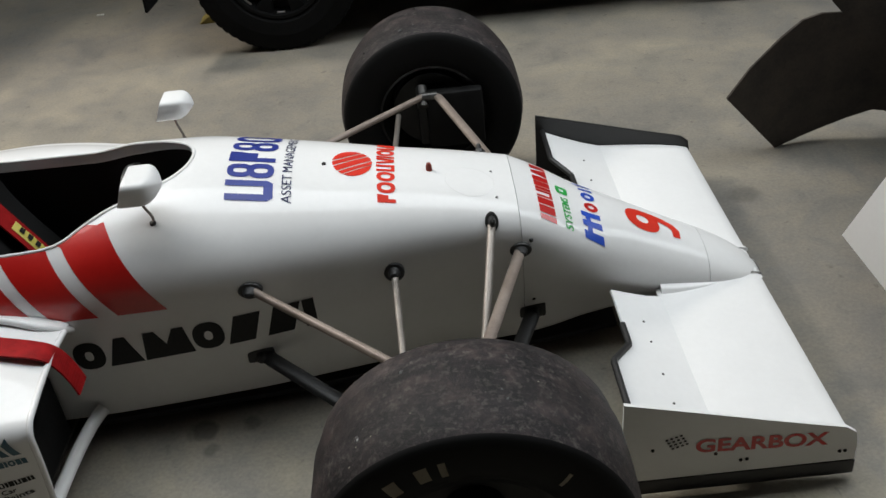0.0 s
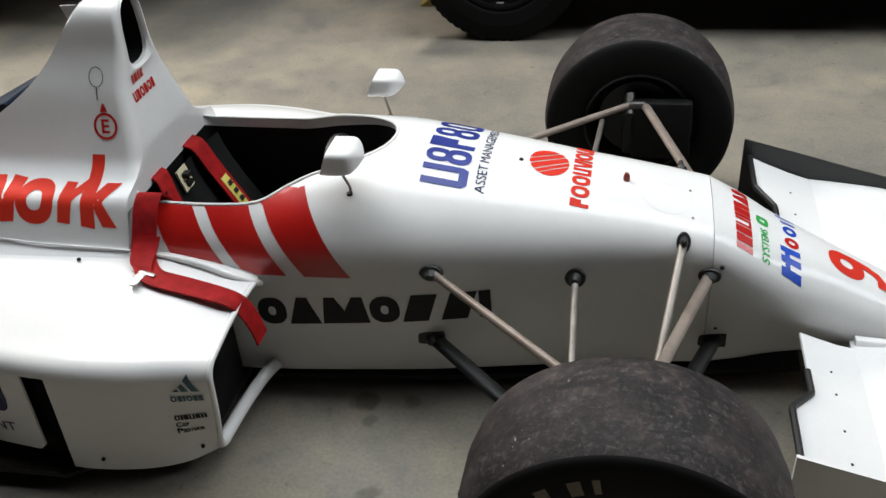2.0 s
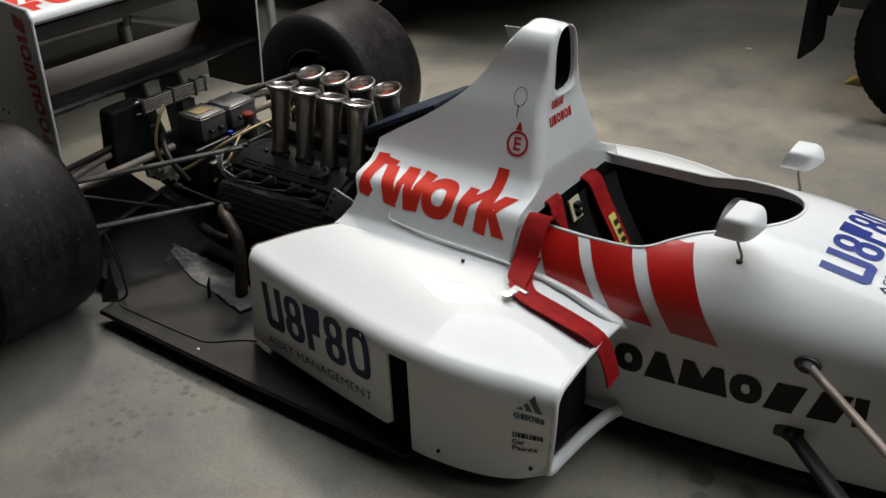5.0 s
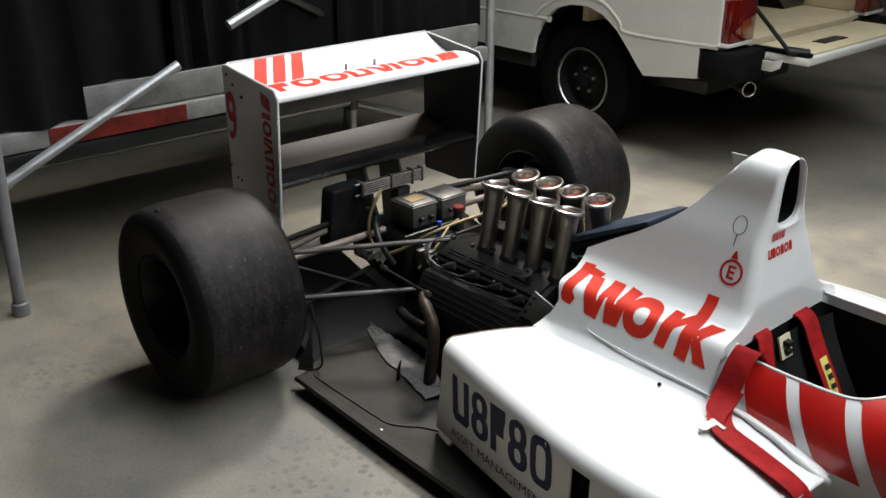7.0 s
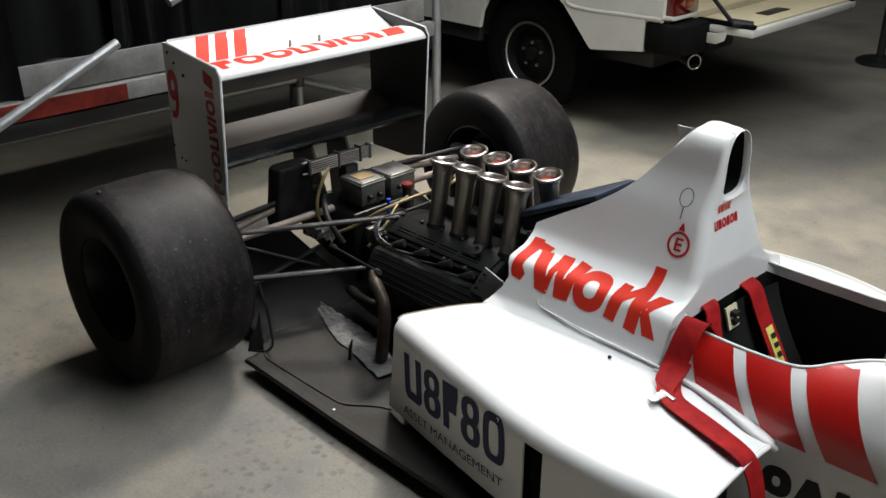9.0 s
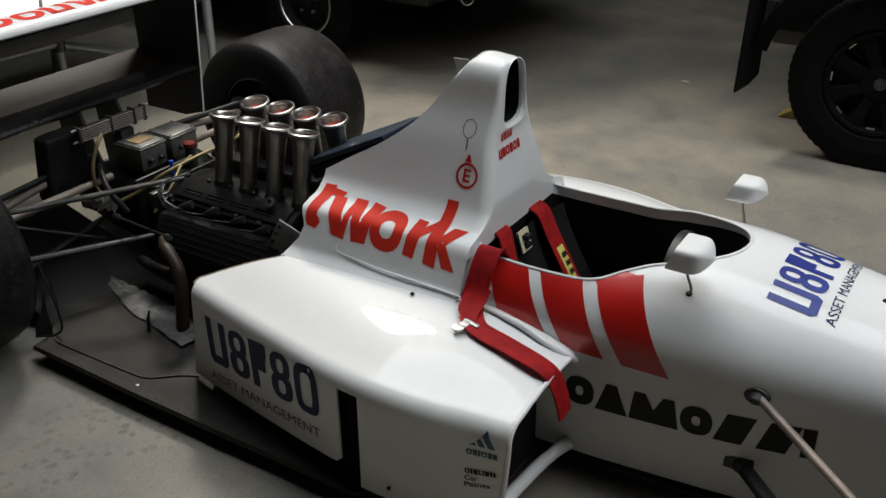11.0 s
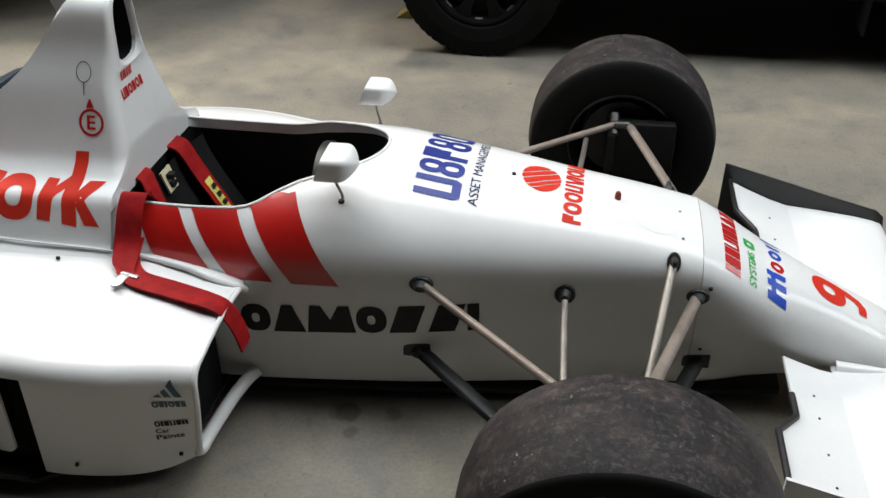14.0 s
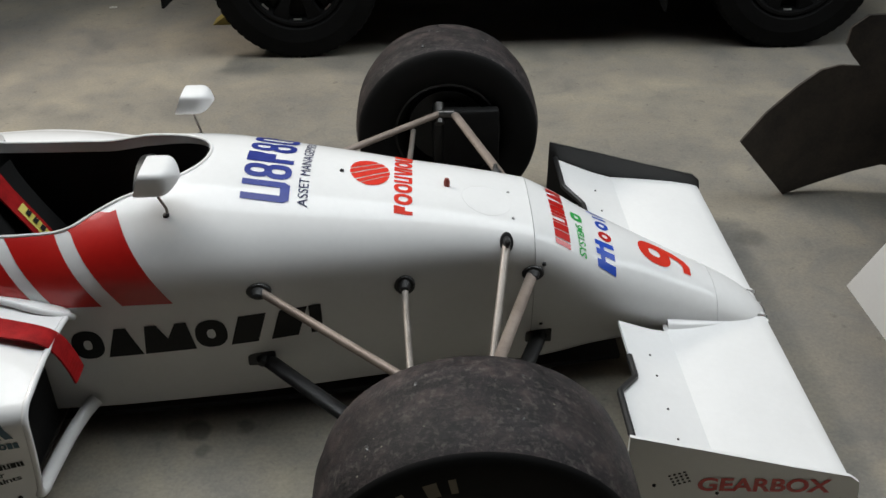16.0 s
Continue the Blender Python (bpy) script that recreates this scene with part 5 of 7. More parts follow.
rear_flaps = [o for o in rear_wing.children if o.name.split(".")[0] == "flap"]
for shape, lift in ((nine_bowl, 0.0014), (nine_tail, 0.0019)):
    decal("race_number", shape, (0.070, 0.185), (-3.325, -1.0, 0.712), ALONG, UP, RED, rear_wing, rear_ends, "red number nine", reach=0.6, lift=lift)
decal("sponsor_mark", blocks("poonwoiz", 0.1, 0.24), (0.46, 0.058), (-3.012, -1.0, 0.48), UP, BACK, RED, rear_wing, rear_ends, "dark red upright marking", reach=0.6)
decal("sponsor_mark", blocks("poonwoiz", 0.1, 0.24), (0.90, 0.095), (-3.005, -0.455, 1.2), ACROSS, BACK, ORANGE_RED, rear_wing, rear_planes, "bright red word-like marking", reach=0.3)
for i in range(3):
    decal("flap_stripe", bar_shape(0, 0.055, slant=0.115), (1, 0.18), (-3.135, -0.485 + 0.082 * i, 1.2), ACROSS, BACK, ORANGE_RED, rear_wing, rear_flaps, "red stripe", reach=0.4)

# ---- suspension ----
def rod(name, a, b, r, mat, flat=1.0, parent=None, bow=None, label=""):
    bm = bmesh.new()
    tube(bm, [a, b] if bow is None else smooth_path([a, bow, b], 6), r, 12, flat, up=(0, 0, 1) if flat != 1 else None)
    return part(name, bm, mat, parent or car, label)


def boot(name, place, normal, rx, rz, parent):
    """A black gaiter with a raised collar where a rod enters the skin."""
    bm = bmesh.new()
    lathe(bm, [(-0.01, 1.0), (0.004, 1.0), (0.007, 0.9), (0.008, 0.62), (0.016, 0.52), (0.030, 0.36), (0.034, 0.0)], 24, "z")
    q = Vector(normal).to_track_quat("Z", "X").to_matrix().to_4x4()
    for v in bm.verts:
        v.co = Vector((v.co.x * rz, v.co.y * rx, v.co.z))
    return part(name, bm, BLACK, parent, m=Matrix.Translation(place) @ q)


def flank_place(table, x, z, s):
    zt, zb, w, zs, wb, n = lerp_table(table, x)
    if z > zs:
        u = (z - zs) / (zt - zs)
        y = w * (1 - u ** n) ** (1 / n)
    else:
        u = (z - zb - 0.025) / (zs - zb - 0.025)
        t = u * u * (3 - 2 * u) * 0.4 + u * 0.6
        y = wb + (w - wb) * math.sin(t * math.pi / 2)
    return Vector((x, s * y, z))


TAN_STEEL = surface("bare_tan_steel", (0.19, 0.15, 0.125), (0.30, 0.25, 0.215), (0.45, 0.6), 16, 220, metal=0.35)
for s in (-1, 1):
    top, low = Vector((-0.03, s * 0.712, 0.408)), Vector((-0.01, s * 0.735, 0.165))
    ur, lr = flank_place(TUB, -0.483, 0.419, s), flank_place(TUB, -0.498, 0.196, s)
    uf, lf = flank_place(TUB, 0.184, 0.382, s), flank_place(NOSE, 0.215, 0.160, s)
    tr, pr = flank_place(TUB, -0.137, 0.384, s), flank_place(TUB, 0.117, 0.465, s)
    bone = new("upper_wishbone")
    bone.parent = car
    rod("rear_leg", ur, top, 0.0105, TAN_STEEL, parent=bone)
    rod("front_leg", uf, top + Vector((0.05, 0, 0)), 0.0145, TAN_STEEL, 0.7, parent=bone)
    rod("apex", top, top + Vector((0.05, 0, 0)), 0.0145, DARK_STEEL, parent=bone)
    rod("outer_joint", top + Vector((0, -s * 0.012, -0.03)), top + Vector((0, s * 0.04, 0.02)), 0.018, DARK_STEEL, parent=bone)
    bone = new("lower_wishbone")
    bone.parent = car
    rod("rear_leg", lr, low, 0.021, BLACK_METAL, 0.62, parent=bone)
    rod("front_leg", lf, low, 0.021, BLACK_METAL, 0.62, parent=bone)
    rod("track_rod", tr, (-0.115, s * 0.72, 0.345), 0.0085, STEEL)
    rod("pushrod", pr, (0.02, s * 0.70, 0.185), 0.0105, STEEL)
    out = Vector((0, s, 0.12))
    for place, rx, rz in ((ur, 0.030, 0.022), (lr, 0.030, 0.024), (tr, 0.026, 0.027), (uf, 0.028, 0.021), (lf, 0.025, 0.025)):
        boot("gaiter", place, out, rx, rz, tub)
    for place in (lr, lf):
        bm = bmesh.new()
        box(bm, -0.040, 0.030, -0.008, 0.012, -0.020, 0.022, 0.004)
        part("arm_flange", bm, BLACK, tub, m=Matrix.Translation(place))
    boot("gaiter", pr, out + Vector((0, 0, 0.5)), 0.017, 0.026, tub)
    # brake duct scoop inside the front wheel
    bm = bmesh.new()
    box(bm, -0.02, 0.17, min(s * 0.70, s * 0.75), max(s * 0.70, s * 0.75), 0.22, 0.42, 0.012)
    part("brake_duct", bm, ENGINE_BLACK, car)

# screws and small fittings on the skin
for x, y, z, r in ((0.212, -0.186, 0.404, 0.006), (0.214, -0.165, 0.205, 0.006), (-0.29, -0.02, 0.0, 0.006), (0.134, 0.0, 0.0, 0.004), (0.138, -0.114, 0.0, 0.004)):
    if not z:
        z = tub_height(x, y)
    bm = bmesh.new()
    bmesh.ops.create_uvsphere(bm, u_segments=12, v_segments=6, radius=r)
    part("screw", bm, BLACK_METAL if r > 0.005 else ALLOY, tub, m=Matrix.Translation((x, y, z)))
for x, y, z in ((-1.377, -0.373, 0.457), (-1.234, -0.708, 0.108), (-1.003, -0.640, 0.112)):
    bm = bmesh.new()
    bmesh.ops.create_uvsphere(bm, u_segments=12, v_segments=6, radius=0.0055)
    part("screw", bm, BLACK_METAL, shell_of["pod_shell"][0].parent, m=Matrix.Translation((x, y, z)))
for x, z in ((0.603, 0.102), (0.617, 0.103), (0.826, 0.097), (0.838, 0.097), (0.545, 0.130), (0.403, 0.160)):
    bm = bmesh.new()
    bmesh.ops.create_uvsphere(bm, u_segments=10, v_segments=6, radius=0.0045)
    part("screw", bm, BLACK_METAL, front_wing, m=Matrix.Translation((x, -0.701, z)))
for y in (-0.30, -0.38, -0.50, -0.60, 0.30, 0.42, 0.55):
    bm = bmesh.new()
    bmesh.ops.create_uvsphere(bm, u_segments=10, v_segments=6, radius=0.0035)
    part("screw", bm, DARK_STEEL, front_wing, m=Matrix.Translation((0.475, y, 0.196)))
bm = bmesh.new()
lathe(bm, [(-0.005, 0.008), (0.012, 0.008), (0.020, 0.005), (0.022, 0.0)], 16, "z")
part("tell_tale", bm, surface("dark_red_cap", (0.22, 0.03, 0.02), (0.30, 0.05, 0.03)), tub, "small dark red cap", m=Matrix.Translation((-0.025, -0.019, tub_height(-0.025, -0.019))))
bm = bmesh.new()
tube(bm, [(0.075 + 0.062 * math.cos(a), -0.055 + 0.062 * math.sin(a), tub_height(0.075 + 0.062 * math.cos(a), -0.055 + 0.062 * math.sin(a)) - 0.0012) for a in steps(0, 2 * math.pi, 48)], 0.0016, 6)
part("hatch_edge", bm, PAINT, tub)

# ---- mirrors ----
def build_mirror(s):
    m = new("wing_mirror")
    m.parent = car
    foot = Vector((-0.690, s * 0.218, tub_height(-0.69, 0.218)))
    c = Vector((-0.694, s * 0.222, 0.696 if s < 0 else 0.690))
    bm = bmesh.new()
    tube(bm, smooth_path([foot, foot + Vector((0.002, -s * 0.004, 0.014)), c + Vector((-0.006, 0, -0.05)), c + Vector((-0.004, 0, -0.02))], 6), 0.0035, 8)
    part("stem", bm, STEEL, m)
    bm = bmesh.new()
    lathe(bm, [(-0.004, 0.008), (0.003, 0.0075), (0.005, 0.0)], 16, "z", foot)
    part("stem_foot", bm, BLACK_METAL, m)
    bm = bmesh.new()
    rows = []
    for u in steps(0, 1, 14):
        x = c.x - 0.036 + 0.090 * u
        k = 1 - 0.015 * (1 - min(1, u / 0.10)) - 0.92 * max(0.0, (u - 0.45) / 0.55) ** 3.0
        hw, hh = (0.056 * k, 0.033 * k) if s < 0 else (0.045 * k, 0.029 * k)
        row = []
        for i in range(28):
            a = 2 * math.pi * i / 28
            cy, cz = math.copysign(abs(math.cos(a)) ** 0.42, math.cos(a)), math.copysign(abs(math.sin(a)) ** 0.42, math.sin(a))
            row.append(Vector((x + 0.012 * cz * (1 - u), c.y + hw * cy, c.z + hh * cz)))
        rows.append(row)
    vs = grid(bm, rows, close_u=True)
    cap(bm, vs[-1])
    part("housing", bm, PAINT, m)
    bm = bmesh.new()
    cap(bm, [bm.verts.new(p + Vector((0.006, 0, 0))) for p in rows[0]])
    part("mirror_glass", bm, CHROME, m, "mirror glass", smooth=False)


for s in (-1, 1):
    build_mirror(s)


# ---- cockpit ----
def ribbon(bm, pts, width, across, thick=0.0025):
    """A strap along pts; across is its width direction, one for each point or one for all."""
    pts = [Vector(p) for p in pts]
    rows = []
    for i, p in enumerate(pts):
        w = Vector(across[i] if isinstance(across[0], (tuple, list, Vector)) else across).normalized() * (width / 2)
        d = (pts[min(i + 1, len(pts) - 1)] - pts[max(i - 1, 0)]).normalized()
        n = d.cross(w).normalized() * thick
        rows.append([p - w + n, p - w * 0.5 + n * 1.25, p + n * 1.3, p + w * 0.5 + n * 1.25, p + w + n, p + w - n, p - w - n])
    vs = grid(bm, rows, close_u=True)
    cap(bm, vs[0]), cap(bm, vs[-1])


def strap(pts, width, across, parent, label="", n=5):
    line = smooth_path(pts, n)
    if isinstance(across[0], (tuple, list)):
        acr = [Vector(a) for a in smooth_path(across, n)]
    else:
        acr = across
    bm = bmesh.new()
    ribbon(bm, line, width, acr)
    return part("strap", bm, WEBBING, parent, label)


seat = new("seat")
seat.parent = car
bm = bmesh.new()
rows = []
for u in steps(0, 1, 10):
    x, z = -1.238 + 0.24 * u ** 1.3, 0.535 - 0.40 * u
    rows.append([Vector((x + 0.03 * (2 * v - 1) ** 2, -0.185 + 0.37 * v, z + 0.008 * abs(2 * v - 1) ** 2)) for v in steps(0, 1, 8)])
grid(bm, rows)
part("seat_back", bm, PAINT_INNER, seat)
bm = bmesh.new()
lathe(bm, [(0, 0.125), (0.02, 0.128), (0.024, 0.112), (0.0, 0.108)], 32, "x", (-0.80, 0, 0.50), close=True)
box(bm, -0.80, -0.785, -0.11, 0.11, 0.49, 0.515)
part("steering_wheel", bm, BLACK, car)
harness = new("harness")
harness.parent = car
strap([(-1.262, -0.11, 0.565), (-1.235, -0.125, 0.56), (-1.20, -0.155, 0.50), (-1.15, -0.165, 0.40), (-1.08, -0.16, 0.28)], 0.062, (0, 1, 0), harness)
strap([(-1.262, 0.092, 0.560), (-1.225, 0.084, 0.548), (-1.19, 0.078, 0.49), (-1.13, 0.074, 0.39), (-1.06, 0.074, 0.26)], 0.070, (0, 1, 0), harness)
bm = bmesh.new()
ribbon(bm, smooth_path([(-1.168, 0.077, 0.455), (-1.135, 0.0755, 0.40), (-1.113, 0.075, 0.360)], 4), 0.036, (0, 1, 0), 0.004)
part("strap_label", bm, YELLOW, harness, "yellow strap label with dark bars")
for t in (0.25, 0.5, 0.75):
    p = Vector((-1.168, 0.077, 0.455)).lerp(Vector((-1.113, 0.075, 0.360)), t)
    bm = bmesh.new()
    slab(bm, [(-0.0045, -0.010, 0.006), (-0.0045, 0.010, 0.006), (0.0035, 0.010, -0.006), (0.0035, -0.010, -0.006)], 0.001)
    bmesh.ops.translate(bm, vec=p + Vector((0.0085, 0, 0.0055)), verts=bm.verts)
    part("label_bar", bm, BLACK_VINYL, harness)
bm = bmesh.new()
slab(bm, [(-1.222, -0.075, 0.548), (-1.222, -0.020, 0.548), (-1.200, -0.028, 0.492), (-1.200, -0.080, 0.492)], 0.006)
buckle_plate = part("harness_plate", bm, CREAM, harness, "cream harness plate with two dark slots")
for dz in (0.532, 0.508):
    bm = bmesh.new()
    box(bm, -1.214, -1.196, -0.064, -0.040, dz - 0.007, dz + 0.007)
    part("plate_slot", bm, BLACK_VINYL, harness)

# the lap strap thrown over the cockpit side and along the sidepod
strap([(-1.19, -0.19, 0.50), (-1.197, -0.235, 0.568), (-1.202, -0.262, 0.590), (-1.205, -0.296, 0.560), (-1.208, -0.318, 0.515), (-1.209, -0.338, 0.482), (-1.208, -0.350, 0.474)], 0.066,
      [(1, 0, 0), (1, 0, 0), (1, 0, 0), (1, 0.02, 0), (1, 0.04, 0.0), (1, 0.02, 0), (1, 0, 0)], harness, "red harness strap hanging over the cockpit side")
# its end, folded under and bunched against the tongue
strap([(-1.196, -0.328, 0.508), (-1.199, -0.338, 0.494), (-1.200, -0.356, 0.480), (-1.198, -0.380, 0.470), (-1.192, -0.398, 0.465), (-1.182, -0.410, 0.461)], 0.066,
      [(1, 0.05, 0), (1, 0.05, 0), (1, 0.02, 0), (1, -0.15, 0), (1, -0.25, 0), (1, -0.3, 0)], harness, "folded end of the red harness strap")
strap([(-1.200, -0.362, 0.468), (-1.178, -0.400, 0.460), (-1.150, -0.424, 0.455), (-1.120, -0.432, 0.451), (-1.06, -0.440, 0.444), (-1.00, -0.449, 0.437), (-0.955, -0.456, 0.431), (-0.928, -0.455, 0.416), (-0.912, -0.447, 0.385), (-0.900, -0.440, 0.340), (-0.892, -0.436, 0.295)], 0.060,
      [(0.85, 0.5, 0), (0.75, 0.65, 0), (0.55, 0.83, 0), (0.25, 0.97, 0.02), (0.1, 1, 0.03), (0.06, 1, 0), (0.04, 1, -0.05), (0.03, 1, -0.03), (0, 1, 0.05), (0, 1, 0.05), (0, 1, 0.05)], harness, "red harness strap lying along the sidepod")
bm = bmesh.new()
box(bm, -0.034, 0.034, -0.006, 0.006, -0.002, 0.003, 0.002)
box(bm, -0.013, 0.013, -0.034, 0.0, -0.002, 0.003, 0.002)
lathe(bm, [(-0.002, 0.0), (-0.002, 0.015), (0.003, 0.015), (0.003, 0.0)], 20, "z", (0, -0.036, 0))
part("strap_tongue", bm, surface("bright_plated_steel", grey(0.40), grey(0.52), (0.3, 0.45), metal=0.5), harness, "bright metal strap tongue", m=Matrix.Translation((-1.176, -0.418, 0.4595)) @ Euler((radians(4), 0, radians(-16))).to_matrix().to_4x4())

# ---- engine bay ----
engine = new("engine")
engine.parent = car
for bank in (-1, 1):
    for i in range(4):
        x, y = -1.961 - 0.1095 * i, bank * 0.072 - 0.012
        bm = bmesh.new()
        prof = [(0.470, 0.0275), (0.49, 0.0285), (0.515, 0.0288), (0.525, 0.0275), (0.56, 0.0285), (0.63, 0.0315), (0.665, 0.0345), (0.685, 0.0395), (0.697, 0.047)]
        lathe(bm, prof, 32, "z", (0, 0, -0.697))
        lathe(bm, [(0.696, 0.044), (0.686, 0.0385), (0.668, 0.034), (0.60, 0.029)], 32, "z", (0, 0, -0.697))
        tr = part("intake_trumpet", bm, TRUMPET, engine, "brushed metal intake trumpet", m=pose(x, y, 0.697, bank * 10, 0, 0))
        bm = bmesh.new()
        lathe(bm, [(0.691, 0.039), (0.699, 0.040), (0.703, 0.044), (0.701, 0.0485), (0.695, 0.050), (0.690, 0.046)], 32, "z", (0, 0, -0.697), close=True)
        part("rolled_lip", bm, LIP, tr)
        bm = bmesh.new()
        lathe(bm, [(0.672, 0.0345), (0.668, 0.02), (0.667, 0.0)], 24, "z", (0, 0, -0.697))
        part("bung", bm, COPPER_RED, tr, "dull red trumpet bung")
        bm = bmesh.new()
        lathe(bm, [(0.43, 0.033), (0.474, 0.033), (0.482, 0.028)], 24, "z", (0, 0, -0.697))
        part("throttle_base", bm, BLACK_METAL, tr)
bm = bmesh.new()
box(bm, -2.42, -1.90, -0.16, 0.16, 0.10, 0.47, 0.02)
part("block", bm, ENGINE_BLACK, engine)
bm = bmesh.new()
box(bm, -2.36, -1.92, -0.035, 0.035, 0.46, 0.52, 0.012)
for i in range(4):
    tube(bm, [(-1.95 - 0.11 * i, -0.03, 0.51), (-1.95 - 0.11 * i, 0.03, 0.51)], 0.018, 10)
part("fuel_rail", bm, BLACK_METAL, engine)
for s in (-1, 1):
    tilt = pose(-2.195, s * 0.180, 0.447, -s * 27, 0, 0)
    bm = bmesh.new()
    box(bm, -0.255, 0.255, -0.056, 0.056, -0.05, 0.006, 0.006)
    box(bm, -0.235, 0.235, -0.040, 0.038, 0.003, 0.016, 0.007)
    cc = part("cam_cover", bm, ENGINE_BLACK, engine, "black ribbed cam cover", m=tilt)
    for dx in (-0.24, -0.145, -0.05, 0.05, 0.145, 0.24):
        for dy in (-0.049, 0.049):
            bm = bmesh.new()
            lathe(bm, [(0.004, 0.008), (0.013, 0.008), (0.015, 0.0)], 8, "z", (dx, dy, 0))
            part("bolt", bm, BLACK_METAL, cc)
    for k in range(4):
        bm = bmesh.new()
        box(bm, -0.20 + 0.1 * k, -0.12 + 0.1 * k, -0.020, -0.016, 0.014, 0.019, 0.001)
        box(bm, -0.20 + 0.1 * k, -0.12 + 0.1 * k, -0.008, -0.004, 0.014, 0.019, 0.001)
        part("rib", bm, ENGINE_BLACK, cc)
    bm = bmesh.new()
    box(bm, -2.45, -1.94, min(s * 0.13, s * 0.272), max(s * 0.13, s * 0.272), 0.20, 0.392, 0.012)
    part("cylinder_head", bm, ENGINE_BLACK, engine)
    bm = bmesh.new()
    box(bm, -0.265, 0.265, -0.060, 0.060, -0.05, 0.022, 0.018)
    lower = part("exhaust_cam_cover", bm, PAINT_INNER, engine, "black lower cam cover", m=pose(-2.185, s * 0.283, 0.335, -s * 62, 0, 0))
    for k in range(5):
        bm = bmesh.new()
        tube(bm, [(-0.24, -0.04 + 0.02 * k, 0.022), (0.24, -0.04 + 0.02 * k, 0.022)], 0.0018, 6)
        part("rib", bm, PAINT_INNER, lower)
    # bracket plate with four bolts at the front of the bank
    bm = bmesh.new()
    slab(bm, [(-1.926, s * 0.262, 0.492), (-1.840, s * 0.262, 0.465), (-1.860, s * 0.268, 0.385), (-1.912, s * 0.268, 0.376), (-1.990, s * 0.268, 0.380)], 0.006 * s, bevel=0.001)
    pl = part("bracket_plate", bm, surface("grey_plate", (0.26, 0.27, 0.28), (0.36, 0.37, 0.38), (0.4, 0.55), metal=0.2), engine, "grey bracket plate")
    for u, v in ((0.12, 0.15), (0.12, 0.38), (0.12, 0.66), (0.12, 0.88)):
        p = Vector((-1.926, s * 0.262, 0.492)).lerp(Vector((-1.990, s * 0.268, 0.380)), v) + Vector((0.013, s * 0.008, -0.003))
        bm = bmesh.new()
        bmesh.ops.create_uvsphere(bm, u_segments=10, v_segments=6, radius=0.0065)
        part("bolt", bm, BLACK_METAL, pl, m=Matrix.Translation(p))
    # ignition leads
    for k in range(4):
        bm = bmesh.new()
        px, pz = ((-2.004, 0.432), (-2.103, 0.440), (-2.212, 0.443), (-2.326, 0.438))[k]
        g = 0.0065 * k
        tube(bm, smooth_path([(-2.400, s * 0.175, 0.500), (-2.440 - 0.5 * g, s * 0.215, 0.490 - 0.3 * g), (-2.462 + g, s * 0.248, 0.462), (-2.444 + g, s * 0.262, 0.428 + 0.5 * g), (-2.385 + 0.6 * g, s * 0.268, 0.406 + g), ((px - 2.36) / 2, s * 0.266, 0.408 + g), (px - 0.03, s * 0.262, pz - 0.012)], 7), 0.0024, 6)
        lead = part("ignition_lead", bm, GREY_LEAD, engine, "grey ignition lead")
        bm = bmesh.new()
        tube(bm, [(px - 0.035, s * 0.262, pz - 0.013), (px - 0.010, s * 0.256, pz - 0.004), (px + 0.012, s * 0.246, pz + 0.002)], [0.006, 0.011, 0.014], 10)
        part("plug_cap", bm, BLACK, lead)
    # exhaust primaries and collector
    for k in range(4):
        bm = bmesh.new()
        x1 = -2.02 - 0.105 * k
        tube(bm, smooth_path([(x1, s * 0.235, 0.25), (x1 - 0.02, s * 0.262, 0.215), (x1 - 0.06, s * 0.275, 0.17), (-2.42 - 0.03 * k, s * (0.25 + 0.010 * k), 0.12 + 0.016 * k), (-2.62, s * 0.24, 0.15)], 6), 0.019, 10)
        part("exhaust_primary", bm, PAINT_INNER, engine)
    bm = bmesh.new()
    tube(bm, smooth_path([(-2.37, s * 0.345, 0.345), (-2.335, s * 0.372, 0.346), (-2.295, s * 0.388, 0.333), (-2.260, s * 0.396, 0.300), (-2.246, s * 0.40, 0.25), (-2.255, s * 0.40, 0.17), (-2.27, s * 0.40, 0.066)], 6), [0.011] * 5 + [0.013, 0.014, 0.016, 0.018, 0.020] + [0.0215] * 30, 12)
    pipe = part("water_pipe", bm, BROWN_PIPE, engine, "brown heat-stained pipe")
    for a, b, r in (((-2.318, s * 0.380, 0.3425), (-2.306, s * 0.384, 0.338), 0.0155), ((-2.268, s * 0.394, 0.312), (-2.262, s * 0.395, 0.302), 0.0195)):
        bm = bmesh.new()
        tube(bm, [a, b], r, 14)
        part("hose_clip", bm, ALLOY, pipe)
bm = bmesh.new()
box(bm, -0.006, 0.046, -0.010, 0.010, -0.003, 0.003, 0.003)
lathe(bm, [(-0.004, 0.018), (0.006, 0.018), (0.007, 0.008), (-0.004, 0.007)], 18, "z", (0.05, 0, 0))
part("throttle_lever", bm, DARK_STEEL, engine, m=pose(-2.085, -0.190, 0.488, 42, 0, 8))

